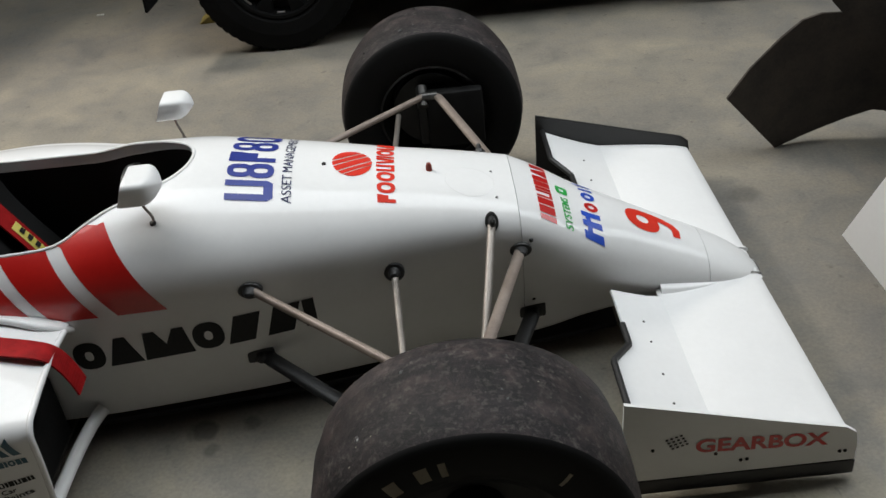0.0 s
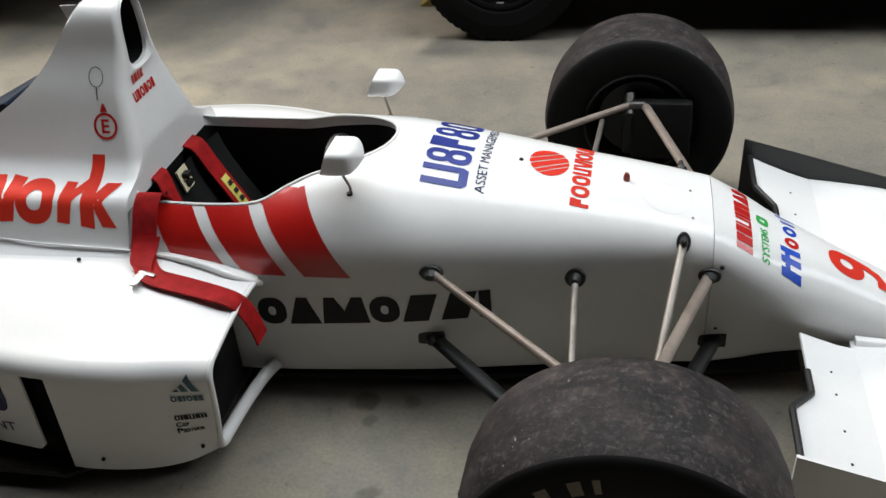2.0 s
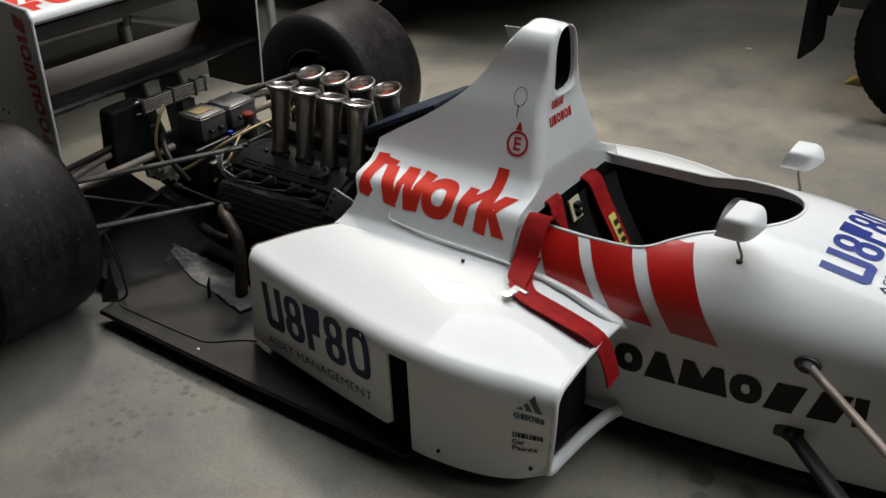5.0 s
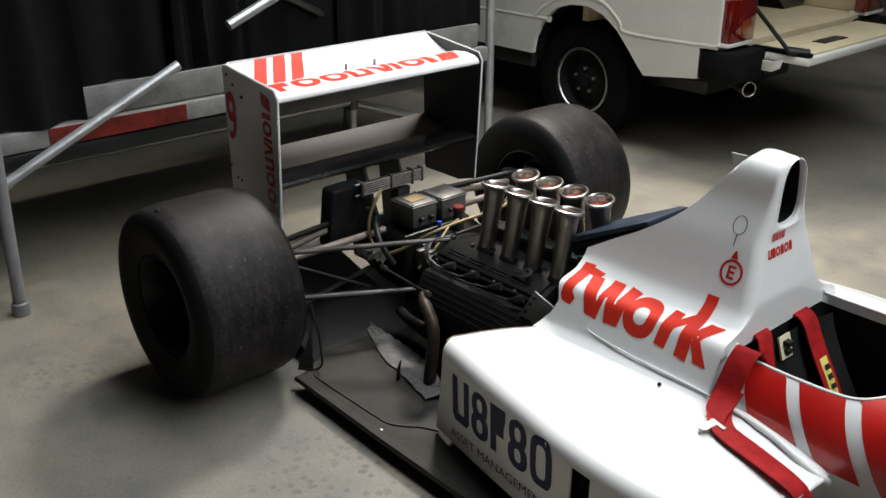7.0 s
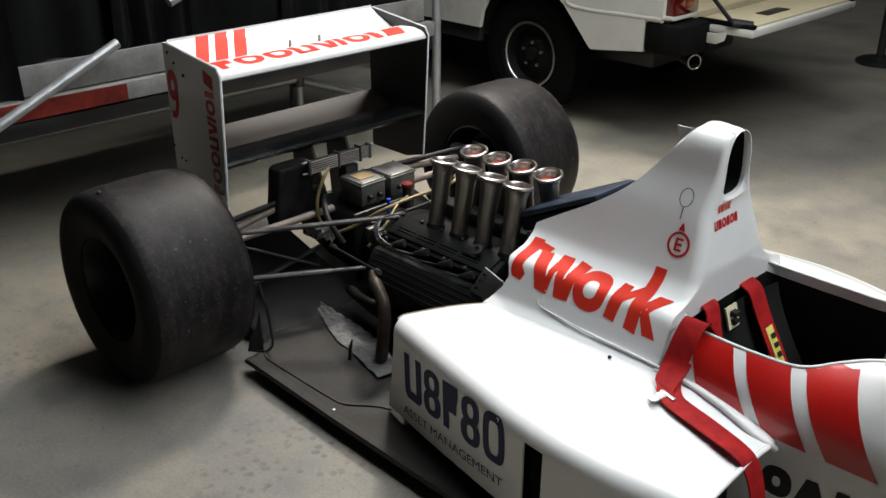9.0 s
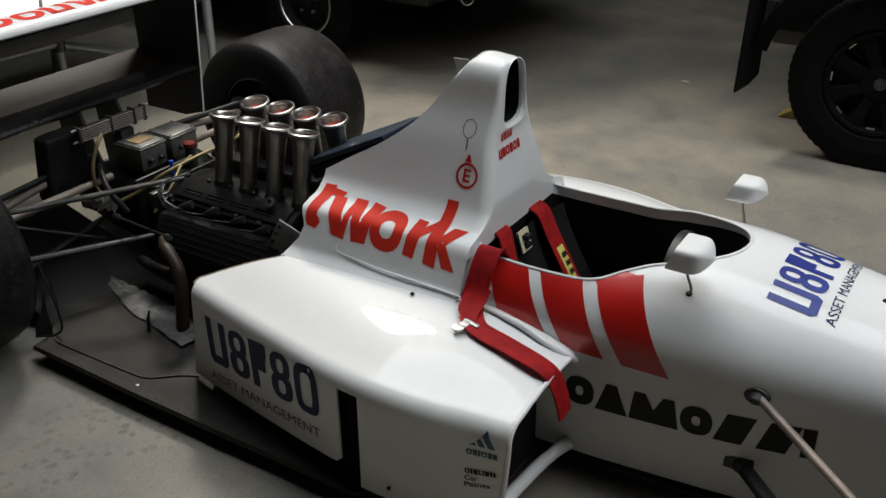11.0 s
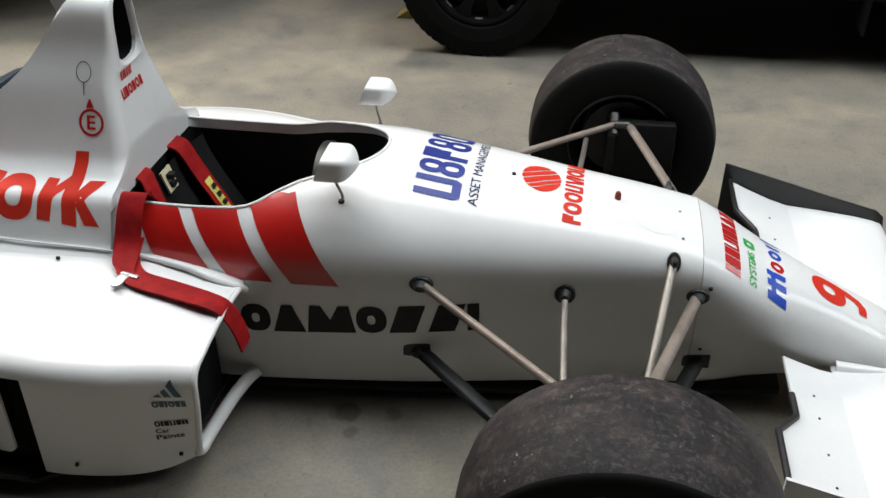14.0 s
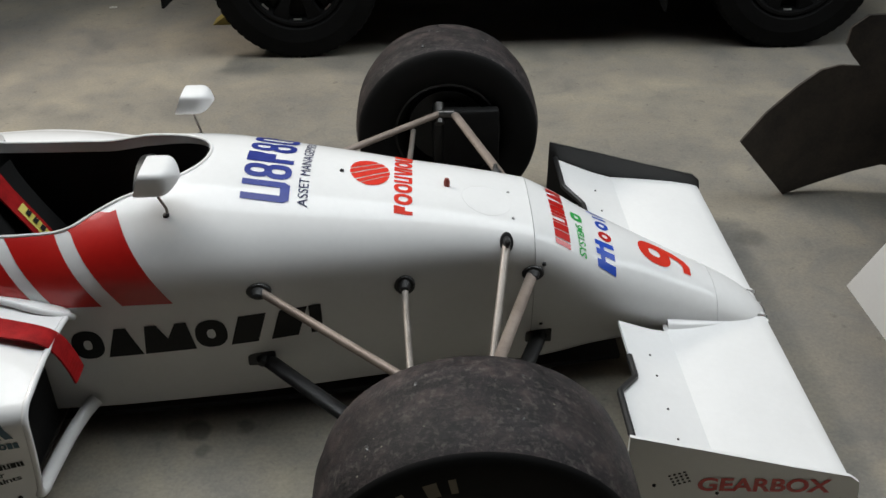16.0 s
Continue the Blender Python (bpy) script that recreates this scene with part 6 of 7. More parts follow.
# torn heat shield beside the gearbox
SCRAP = surface("torn_bright_shield", (0.45, 0.44, 0.43), (0.68, 0.67, 0.65), (0.35, 0.5), 20, 90, metal=0.2, relief=0.4, depth=0.004)
bm = bmesh.new()
rng = random.Random(5)
rows = []
for i in range(9):
    u = i / 8
    rows.append([Vector((-2.905 + 0.175 * u + (0.012 if i % 2 else -0.006) * (1 - v), -0.225 + 0.012 * rng.uniform(-1, 1) + 0.012 * math.sin(9 * v), 0.275 + 0.030 * u + 0.055 * v * (0.75 + 0.25 * math.sin(3 * u)) + (0.010 if i % 2 else -0.008) * (1 - v))) for v in steps(0, 1, 3)])
grid(bm, rows)
bmesh.ops.solidify(bm, geom=bm.faces[:], thickness=0.003)
part("heat_shield_scrap", bm, SCRAP, engine, "torn silver heat shield", smooth=False)

gearbox = new("gearbox")
gearbox.parent = car
bm = bmesh.new()
rows = []
for x, w, z0, z1 in ((-2.42, 0.17, 0.09, 0.42), (-2.55, 0.14, 0.09, 0.40), (-2.75, 0.11, 0.10, 0.36), (-2.95, 0.10, 0.12, 0.36), (-3.08, 0.08, 0.15, 0.33)):
    rows.append([Vector((x, w * math.copysign(abs(math.cos(a)) ** 0.5, math.cos(a)), (z0 + z1) / 2 + (z1 - z0) / 2 * math.copysign(abs(math.sin(a)) ** 0.5, math.sin(a)))) for a in (2 * math.pi * j / 28 for j in range(28))])
vs = grid(bm, rows, close_u=True)
cap(bm, vs[0]), cap(bm, vs[-1])
part("casing", bm, ENGINE_BLACK, gearbox)
for i, x in enumerate((-2.50, -2.60, -2.70)):
    bm = bmesh.new()
    box(bm, x - 0.008, x + 0.008, -0.15, 0.15, 0.12, 0.40, 0.006)
    part("rib", bm, BLACK_METAL, gearbox)
bm = bmesh.new()
for i in range(4):
    box(bm, -2.535 + 0.032 * i, -2.512 + 0.032 * i, -0.235, -0.185, 0.395, 0.425, 0.004)
box(bm, -2.54, -2.41, -0.225, -0.19, 0.365, 0.40, 0.004)
part("finned_junction", bm, DARK_STEEL, gearbox, "bright finned junction block")
BOX_GREY = surface("dull_alloy_box", (0.10, 0.097, 0.092), (0.20, 0.195, 0.185), (0.38, 0.55), 14, 180, metal=0.55)
# two alloy control boxes on the gearbox
for y0, y1, x0, x1, z0, z1 in ((-0.060, 0.060, -2.886, -2.756, 0.385, 0.480), (0.084, 0.212, -2.880, -2.752, 0.390, 0.478)):
    b = new("control_box")
    b.parent = car
    bm = bmesh.new()
    box(bm, x0, x1, y0, y1, z0, z1, 0.006)
    part("case", bm, BOX_GREY, b)
    bm = bmesh.new()
    box(bm, x0 + 0.032, x1 - 0.034, y0 + 0.022, y1 - 0.026, z1 - 0.001, z1 + 0.0032)
    if y0 < 0:
        part("lid_label", bm, surface("amber_label", (0.30, 0.20, 0.09), (0.40, 0.28, 0.14)), b, "faded amber label")
    bm = bmesh.new()
    box(bm, x0 - 0.003, x1 + 0.003, y0 - 0.003, y1 + 0.003, z1 - 0.014, z1 - 0.008, 0.002)
    part("lid_flange", bm, BOX_GREY, b)
    for u in (0.010, x1 - x0 - 0.010):
        for v in (0.010, y1 - y0 - 0.010):
            bm = bmesh.new()
            lathe(bm, [(z1 - 0.001, 0.0045), (z1 + 0.003, 0.004), (z1 + 0.0035, 0.0)], 8, "z", (x0 + u, y0 + v, 0))
            part("lid_screw", bm, DARK_STEEL, b)
    # cable glands on the side
    for v in (0.3, 0.7):
        bm = bmesh.new()
        yy = y0 + (y1 - y0) * v
        tube(bm, [(x1 - 0.002, yy, z0 + 0.035), (x1 + 0.012, yy, z0 + 0.035), (x1 + 0.020, yy, z0 + 0.034)], [0.010, 0.010, 0.007], 10)
        part("cable_gland", bm, BLACK, b)
    bm = bmesh.new()
    box(bm, x0 + 0.02, x1 - 0.02, y0 + 0.02, y1 - 0.02, 0.34, z0, 0.004)
    part("mount", bm, BLACK, b)
bm = bmesh.new()
lathe(bm, [(0.40, 0.034), (0.455, 0.036), (0.46, 0.030), (0.458, 0.0)], 24, "z", (-2.56, 0.16, 0))
part("filler_cap", bm, BRASS, gearbox, "small brass filler cap")
RED_CAP = surface("dull_red_plastic", (0.12, 0.010, 0.008), (0.20, 0.018, 0.014), (0.55, 0.7), 8, 90, spec=0.2)
bm = bmesh.new()
lathe(bm, [(0.455, 0.020), (0.457, 0.023), (0.468, 0.023), (0.472, 0.018), (0.473, 0.0)], 18, "z", (-2.668, 0.092, 0))
part("reservoir_cap", bm, RED_CAP, gearbox, "small flat red cap")
bm = bmesh.new()
lathe(bm, [(0.34, 0.019), (0.456, 0.019), (0.456, 0.0)], 16, "z", (-2.668, 0.092, 0))
part("reservoir", bm, BLACK, gearbox)
bm = bmesh.new()
lathe(bm, [(0.36, 0.007), (0.418, 0.007), (0.420, 0.009), (0.429, 0.009), (0.430, 0.0)], 14, "z", (-2.672, 0.0, 0))
part("union", bm, BRIGHT_BLUE, gearbox, "small blue union")
# oil cooler behind the boxes
cooler = new("oil_cooler")
cooler.parent = car
bm = bmesh.new()
box(bm, -2.892, -2.872, -0.205, 0.072, 0.528, 0.576, 0.003)
part("core", bm, BLACK_METAL, cooler)
for k in range(6):
    bm = bmesh.new()
    tube(bm, [(-2.868, -0.212, 0.531 + k * 0.0084), (-2.868, 0.080, 0.531 + k * 0.0084)], 0.0026, 6)
    part("fin", bm, STEEL, cooler)
for y in (-0.212, 0.080):
    bm = bmesh.new()
    box(bm, -2.893, -2.864, y - 0.006, y + 0.006, 0.522, 0.583, 0.003)
    part("end_tank", bm, DARK_STEEL, cooler)
    o = -1 if y < 0 else 1
    for z in (0.531, 0.574):
        bm = bmesh.new()
        tube(bm, [(-2.878, y, z), (-2.878, y + o * 0.026, z)], 0.0042, 8)
        part("mount_tab", bm, ALLOY, cooler)
for y in (-0.075, 0.030):
    bm = bmesh.new()
    box(bm, -2.898, -2.862, y - 0.004, y + 0.004, 0.521, 0.584, 0.002)
    part("strap_band", bm, BLACK, cooler)
bm = bmesh.new()
rows = []
for z, k in ((0.330, 0.90), (0.336, 0.97), (0.35, 1.0), (0.545, 0.97), (0.553, 0.93), (0.557, 0.86)):
    rows.append([Vector((-2.952 + 0.042 * k * math.copysign(abs(math.cos(a)) ** 0.28, math.cos(a)), -0.245 + 0.085 * k * math.copysign(abs(math.sin(a)) ** 0.28, math.sin(a)) + 0.10 * (z - 0.45), z)) for a in (2 * math.pi * j / 24 for j in range(24))])
vs = grid(bm, rows, close_u=True)
cap(bm, vs[0]), cap(bm, vs[-1])
part("catch_tank", bm, ENGINE_BLACK, cooler, "black catch tank")
bm = bmesh.new()
box(bm, -2.93, -2.88, -0.03, 0.03, 0.36, 0.51, 0.004)
part("cooler_stay", bm, BLACK, cooler)
for pts, r, m in (([(-2.865, -0.125, 0.535), (-2.855, -0.160, 0.505), (-2.852, -0.195, 0.44), (-2.842, -0.205, 0.37), (-2.80, -0.20, 0.325), (-2.74, -0.195, 0.33), (-2.68, -0.16, 0.365), (-2.61, -0.09, 0.425), (-2.57, 0.02, 0.455), (-2.56, 0.12, 0.46)], 0.0066, BRASS),
                  ([(-2.62, 0.05, 0.44), (-2.58, -0.04, 0.44), (-2.55, -0.12, 0.40), (-2.56, -0.2, 0.33)], 0.0055, BRASS),
                  ([(-2.56, 0.18, 0.455), (-2.54, 0.22, 0.48), (-2.58, 0.26, 0.47), (-2.64, 0.27, 0.42)], 0.006, BRASS),
                  ([(-2.46, 0.0, 0.40), (-2.44, 0.06, 0.47), (-2.48, 0.10, 0.50), (-2.52, 0.06, 0.46)], 0.012, BLACK_METAL),
                  ([(-2.45, -0.06, 0.38), (-2.42, -0.02, 0.46), (-2.40, 0.05, 0.49), (-2.38, 0.10, 0.45)], 0.010, BLACK_METAL),
                  ([(-2.70, -0.20, 0.30), (-2.76, -0.22, 0.38), (-2.86, -0.16, 0.42), (-2.95, -0.08, 0.38)], 0.011, BLACK_METAL)):
    bm = bmesh.new()
    tube(bm, smooth_path(pts, 7), r, 8)
    part("hose", bm, m, gearbox)
# rear suspension
for s in (-1, 1):
    up, lo = Vector((-2.86, s * 0.64, 0.415)), Vector((-2.84, s * 0.66, 0.165))
    rod("top_link", (-2.445, s * 0.15, 0.470), up, 0.014, DARK_STEEL, 0.6, label="grey streamlined top link")
    rod("top_link", (-2.98, s * 0.10, 0.42), up + Vector((-0.02, 0, 0.02)), 0.011, BLACK_METAL)
    rod("lower_arm", (-2.60, s * 0.14, 0.215), (-2.82, s * 0.66, 0.26), 0.015, BLACK_METAL, 0.7)
    rod("lower_arm", (-2.98, s * 0.10, 0.165), lo, 0.013, BLACK_METAL, 0.6)
    rod("drive_shaft", (-2.86, s * 0.12, 0.372), (-2.875, s * 0.66, 0.365), 0.014, TAN_STEEL, label="tan drive shaft")
    rod("rear_pushrod", (-2.98, s * 0.14, 0.410), (-2.90, s * 0.64, 0.385), 0.016, TAN_STEEL, label="thick tan strut")
    rod("toe_link", (-2.80, s * 0.24, 0.185), (-2.86, s * 0.64, 0.400), 0.005, DARK_STEEL)
    line = rod("brake_line", (-2.72, s * 0.235, 0.288), (-2.34, s * 0.340, 0.354), 0.0055, BLACK_METAL)
    bm = bmesh.new()
    tube(bm, [(-2.735, s * 0.232, 0.286), (-2.712, s * 0.237, 0.290), (-2.695, s * 0.242, 0.293)], [0.012, 0.013, 0.009], 10)
    part("copper_union", bm, BROWN_PIPE, line, "dull copper union")
    bm = bmesh.new()
    tube(bm, [(-2.36, s * 0.334, 0.351), (-2.335, s * 0.341, 0.355)], 0.010, 10)
    part("end_fitting", bm, DARK_STEEL, line)
    bm = bmesh.new()
    box(bm, -2.96, -2.80, min(s * 0.60, s * 0.66), max(s * 0.60, s * 0.66), 0.14, 0.44, 0.02)
    part("rear_upright", bm, BLACK_METAL, car)
# filter tray on top of the engine, tucked under the cover
bm = bmesh.new()
slab(bm, [(-1.955, -0.10, 0.592), (-1.66, -0.085, 0.735), (-1.64, 0.085, 0.745), (-1.68, 0.115, 0.728), (-1.93, 0.125, 0.605)], 0.018, bevel=0.006)
part("filter_tray", bm, BLUE_PLASTIC, engine, "dark blue filter tray")
bm = bmesh.new()
ring = [Vector(p) for p in ((-1.945, -0.095, 0.590), (-1.66, -0.080, 0.728), (-1.64, 0.080, 0.738), (-1.68, 0.110, 0.721), (-1.92, 0.118, 0.602))]
under = [Vector((min(p.x + 0.02, -1.66), p.y * 0.92, max(p.z - 0.085, 0.560))) for p in ring]
vs = grid(bm, [ring, under], close_u=True)
cap(bm, vs[0])
cap(bm, vs[1])
part("filter_box", bm, PAINT_INNER, engine, "black filter box")
bm = bmesh.new()
box(bm, -1.90, -1.45, -0.12, 0.12, 0.42, 0.575, 0.02)
part("airbox_base", bm, BLACK, engine)
bm = bmesh.new()
slab(bm, [(-1.463, 0.0, 0.90), (-1.463, 0.0, 0.948), (-1.476, 0.0, 0.987), (-1.427, 0.0, 0.988), (-1.41, 0.0, 0.95)], 0.003)
part("aerial_tab", bm, PAINT, cover)
# raised cream marks on the front tyres' outer walls
CREAM_MARK = surface("faded_cream_print", (0.36, 0.32, 0.24), (0.48, 0.43, 0.33), (0.5, 0.7))
for s in (-1, 1):
    wheel = [o for o in scene.objects if o.name.startswith("front_wheel") and o.location.y * s > 0][0]
    for a0, wd in ((123.4, 2.9), (109.4, 2.7), (100.8, 1.5), (49.0, 0.9)):
        bm = bmesh.new()
        rows = []
        for r in (0.228, 0.243, 0.259):
            rows.append([Vector((r * math.cos(radians(a0 + d)), s * (FW / 2 + 0.0035 - 0.3 * abs(r - 0.236) ** 1.2), r * math.sin(radians(a0 + d)))) for d in steps(-wd, wd, 3)])
        grid(bm, rows)
        bmesh.ops.solidify(bm, geom=bm.faces[:], thickness=0.0012)
        part("wall_mark", bm, CREAM_MARK, wheel)

# ---- other vehicles ----
def block_tyre(bm, R, W, rim_r, lugs, depth):
    """A tyre round y whose tread stands up in staggered blocks, all in one skin."""
    h = W / 2
    wall = [(h - 0.03, rim_r), (h - 0.005, rim_r + 0.02), (h, (R + rim_r) / 2), (h - 0.006, R - 0.05)]
    tread = [h - 0.012, h - 0.02, h * 0.42, h * 0.36, h * 0.30, -h * 0.30, -h * 0.36, -h * 0.42, -h + 0.02, -h + 0.012]
    n = lugs * 6
    rows = []
    for i in range(n):
        a = 2 * math.pi * i / n
        row = [Vector((r * math.cos(a), y, r * math.sin(a))) for y, r in wall]
        for j, y in enumerate(tread):
            shift = 3 if 3 < j < 6 else 0
            up = (i + shift) % 6 < 4 and j not in (3, 6)
            r = (R if up else R - depth) - (0.014 if j in (0, 9) else 0.0)
            row.append(Vector((r * math.cos(a), y, r * math.sin(a))))
        row += [Vector((r * math.cos(a), -y, r * math.sin(a))) for y, r in wall[::-1]]
        rows.append(row)
    grid(bm, rows, close_v=True)


def build_wagon():
    """A white estate off-roader with its lower tailgate let down."""
    v = thing("estate_car", (-4.0, 3.1, 0), "white estate off-roader with lowered tailgate, parked beside the stage", "car")
    inv = Matrix.Translation((4.0, -3.1, 0))

    def add(name, bm, mat, parent=v, label="", smooth=True):
        if parent is v:
            bmesh.ops.transform(bm, matrix=inv, verts=bm.verts)
        return part(name, bm, mat, parent, label, smooth)

    Y0, Y1 = 2.28, 4.02
    # side skin with the wheel arch cut out, then the swage step above it
    for y, s in ((Y0, 1), (Y1, -1)):
        arch = [(-4.335, 0.50), (-4.315, 0.60), (-4.25, 0.72), (-4.15, 0.805), (-4.03, 0.84), (-3.90, 0.845), (-3.78, 0.81), (-3.67, 0.735), (-3.58, 0.64), (-3.50, 0.55), (-3.455, 0.505)]
        bm = bmesh.new()
        out = [(-7.2, 0.50)] + arch + [(-3.10, 0.55), (-3.10, 0.738), (-2.99, 0.74), (-2.99, 1.02), (-7.2, 1.02)]
        slab(bm, [(x, y, z) for x, z in out], 0.03 * s)
        add("body_side", bm, VAN_WHITE)
        bm = bmesh.new()
        tube(bm, smooth_path([(-7.2, y - 0.012 * s, 0.725), (-4.45, y - 0.012 * s, 0.727), (-4.33, y - 0.013 * s, 0.735), (-4.25, y - 0.014 * s, 0.80), (-4.10, y - 0.014 * s, 0.875), (-3.93, y - 0.014 * s, 0.895), (-3.78, y - 0.014 * s, 0.875), (-3.66, y - 0.014 * s, 0.79), (-3.58, y - 0.013 * s, 0.727), (-3.0, y - 0.012 * s, 0.738)], 5), 0.021, 12)
        add("swage_line", bm, VAN_WHITE)
        bm = bmesh.new()
        grid(bm, [[Vector((x, y + k * s, z)) for k in (0.01, 0.36)] for x, z in arch])
        bmesh.ops.solidify(bm, geom=bm.faces[:], thickness=0.01)
        add("wheel_arch", bm, BLACK)
        bm = bmesh.new()
        slab(bm, [(-4.62, y - 0.004 * s, 0.50), (-4.60, y - 0.004 * s, 0.50), (-4.60, y - 0.004 * s, 1.02), (-4.62, y - 0.004 * s, 1.02)], 0.002 * s)
        add("door_gap", bm, BLACK)
        bm = bmesh.new()
        box(bm, -7.2, -4.36, min(y, y + 0.05 * s), max(y, y + 0.05 * s), 0.40, 0.50, 0.01)
        add("sill", bm, BLACK)
    bm = bmesh.new()
    box(bm, -7.2, -3.3, Y0 + 0.40, Y1 - 0.40, 0.34, 0.52, 0.02)
    add("chassis", bm, BLACK)
    bm = bmesh.new()
    box(bm, -7.2, -3.42, Y0 + 0.38, Y1 - 0.38, 0.70, 0.735)
    box(bm, -3.42, -2.99, Y0 + 0.03, Y1 - 0.03, 0.70, 0.735)
    add("load_floor", bm, CREAM_TRIM, label="cream load floor")
    for y in (Y0 + 0.05, Y1 - 0.12):
        bm = bmesh.new()
        box(bm, -4.6, -3.05, y, y + 0.07, 0.90, 1.30, 0.02)
        box(bm, -3.42, -3.05, y, y + 0.07, 0.735, 0.92, 0.01)
        box(bm, -4.6, -3.42, min(y, y + (0.30 if y < 3 else -0.23)), max(y + 0.07, y + (0.37 if y < 3 else -0.16)), 0.87, 0.91, 0.01)
        add("load_wall", bm, CREAM_TRIM)
    bm = bmesh.new()
    box(bm, -7.2, -2.96, Y0 + 0.06, Y1 - 0.06, 1.70, 1.78, 0.03)
    add("roof", bm, VAN_WHITE)
    for y in (Y0 + 0.05, Y1 - 0.05):
        for x in (-7.0, -5.8, -4.62, -3.05):
            bm = bmesh.new()
            box(bm, x - 0.05, x + 0.05, y - 0.03, y + 0.03, 1.0, 1.72, 0.01)
            add("roof_pillar", bm, VAN_WHITE)
    # opaque panes above the view, added to block light crossing under the roof
    for y in (Y0 + 0.05, Y1 - 0.05):
        for x0, x1 in ((-6.95, -5.85), (-5.75, -4.67), (-4.57, -3.10)):
            bm = bmesh.new()
            box(bm, x0, x1, y - 0.006, y + 0.006, 1.02, 1.70, 0.003)
            add("light_block_pane", bm, BLACK_GLOSS, label="opaque black side pane above the view, added to block light")
    bm = bmesh.new()
    slab(bm, [(-4.0, Y0 + 0.05, 0.74), (-4.0, Y1 - 0.05, 0.74), (-4.0, Y1 - 0.05, 1.4), (-4.0, Y0 + 0.05, 1.4)], 0.05)
    add("seat_back", bm, CREAM_TRIM)
    # rear corner: lamp cluster, bumper, tailgate
    for y, s in ((Y0, 1), (Y1, -1)):
        bm = bmesh.new()
        a, b = sorted((y - 0.004 * s, y + 0.235 * s))
        box(bm, -3.015, -2.935, a, b, 0.755, 0.985, 0.012)
        lamp = add("tail_lamp", bm, TAIL_RED, label="dark red tail lamp")
        bm = bmesh.new()
        box(bm, -2.938, -2.931, min(y + 0.10 * s, y + 0.18 * s), max(y + 0.10 * s, y + 0.18 * s), 0.79, 0.87, 0.002)
        bmesh.ops.transform(bm, matrix=inv, verts=bm.verts)
        part("indicator", bm, AMBER, lamp)
        bm = bmesh.new()
        a, b = sorted((y - 0.008 * s, y + 0.22 * s))
        box(bm, -3.05, -2.935, a, b, 0.735, 0.757, 0.004)
        add("lamp_sill", bm, VAN_WHITE)
        # stay that holds the tailgate
        bm = bmesh.new()
        tube(bm, [(-2.95, y + 0.24 * s, 0.92), (-2.70, y + 0.22 * s, 0.715)], 0.012, 8)
        tube(bm, [(-2.72, y + 0.22 * s, 0.73), (-2.64, y + 0.30 * s, 0.715)], 0.022, 8)
        add("gate_stay", bm, BLACK_METAL)
    for y0, y1 in ((Y0 - 0.03, Y0 + 0.27), (Y1 - 0.27, Y1 + 0.03)):
        bm = bmesh.new()
        box(bm, -3.10, -2.86, y0, y1, 0.55, 0.715, 0.02)
        add("rear_bumper", bm, TRUCK_RUBBER, label="black corner bumper")
    bm = bmesh.new()
    box(bm, -3.08, -2.98, Y0 + 0.26, Y1 - 0.26, 0.58, 0.65, 0.01)
    add("rear_crossmember", bm, PAINT_INNER)
    bm = bmesh.new()
    box(bm, -2.94, -2.60, Y0 + 0.24, Y1 - 0.24, 0.655, 0.70, 0.012)
    gate = add("tailgate", bm, VAN_WHITE, label="lowered white tailgate with cream lining")
    bm = bmesh.new()
    box(bm, -2.96, -2.63, Y0 + 0.28, Y1 - 0.28, 0.699, 0.712, 0.003)
    bmesh.ops.transform(bm, matrix=inv, verts=bm.verts)
    part("gate_lining", bm, CREAM_TRIM, gate, "cream lining")
    for y0, y1 in ((Y0 + 0.245, Y0 + 0.285), (Y1 - 0.285, Y1 - 0.245)):
        bm = bmesh.new()
        box(bm, -2.95, -2.605, y0, y1, 0.700, 0.722, 0.004)
        bmesh.ops.transform(bm, matrix=inv, verts=bm.verts)
        part("gate_seal", bm, TRUCK_RUBBER, gate, "black rubber edge seal")
        bm = bmesh.new()
        slab(bm, [(-2.93, y0 - 0.012, 0.675), (-2.93, y0 - 0.012, 0.625), (-2.90, y0 - 0.012, 0.600), (-2.80, y0 - 0.012, 0.600), (-2.755, y0 - 0.012, 0.625), (-2.74, y0 - 0.012, 0.680), (-2.80, y0 - 0.012, 0.655), (-2.87, y0 - 0.012, 0.655)], 0.010, bevel=0.002)
        bmesh.ops.transform(bm, matrix=inv, verts=bm.verts)
        part("gate_hinge_plate", bm, VAN_WHITE, gate)
    bm = bmesh.new()
    box(bm, -2.80, -2.72, Y0 + 0.62, Y0 + 0.88, 0.711, 0.716, 0.002)
    bmesh.ops.transform(bm, matrix=inv, verts=bm.verts)
    part("lock_plate", bm, BLACK, gate, "black lock plate")
    bm = bmesh.new()
    tube(bm, smooth_path([(-3.7, 2.62, 0.44), (-3.35, 2.66, 0.47), (-3.12, 2.60, 0.50), (-2.91, 2.49, 0.485)], 5), 0.042, 18, ends=False)
    tube(bm, smooth_path([(-3.35, 2.66, 0.47), (-3.12, 2.60, 0.50), (-2.91, 2.49, 0.485)], 5), 0.037, 18, ends=False)
    pipe = add("tailpipe", bm, BROWN_PIPE, label="rusty tailpipe")
    bm = bmesh.new()
    tube(bm, [Vector((-2.91, 2.49, 0.485)) + 0.040 * (Vector((0, 0, 1)) * math.sin(a) + Vector((0.46, 0.89, 0)).normalized() * math.cos(a)) for a in steps(0, 2 * math.pi, 24)], 0.004, 6)
    bmesh.ops.transform(bm, matrix=inv, verts=bm.verts)
    part("bright_tip", bm, LIP, pipe, "worn bright tip")
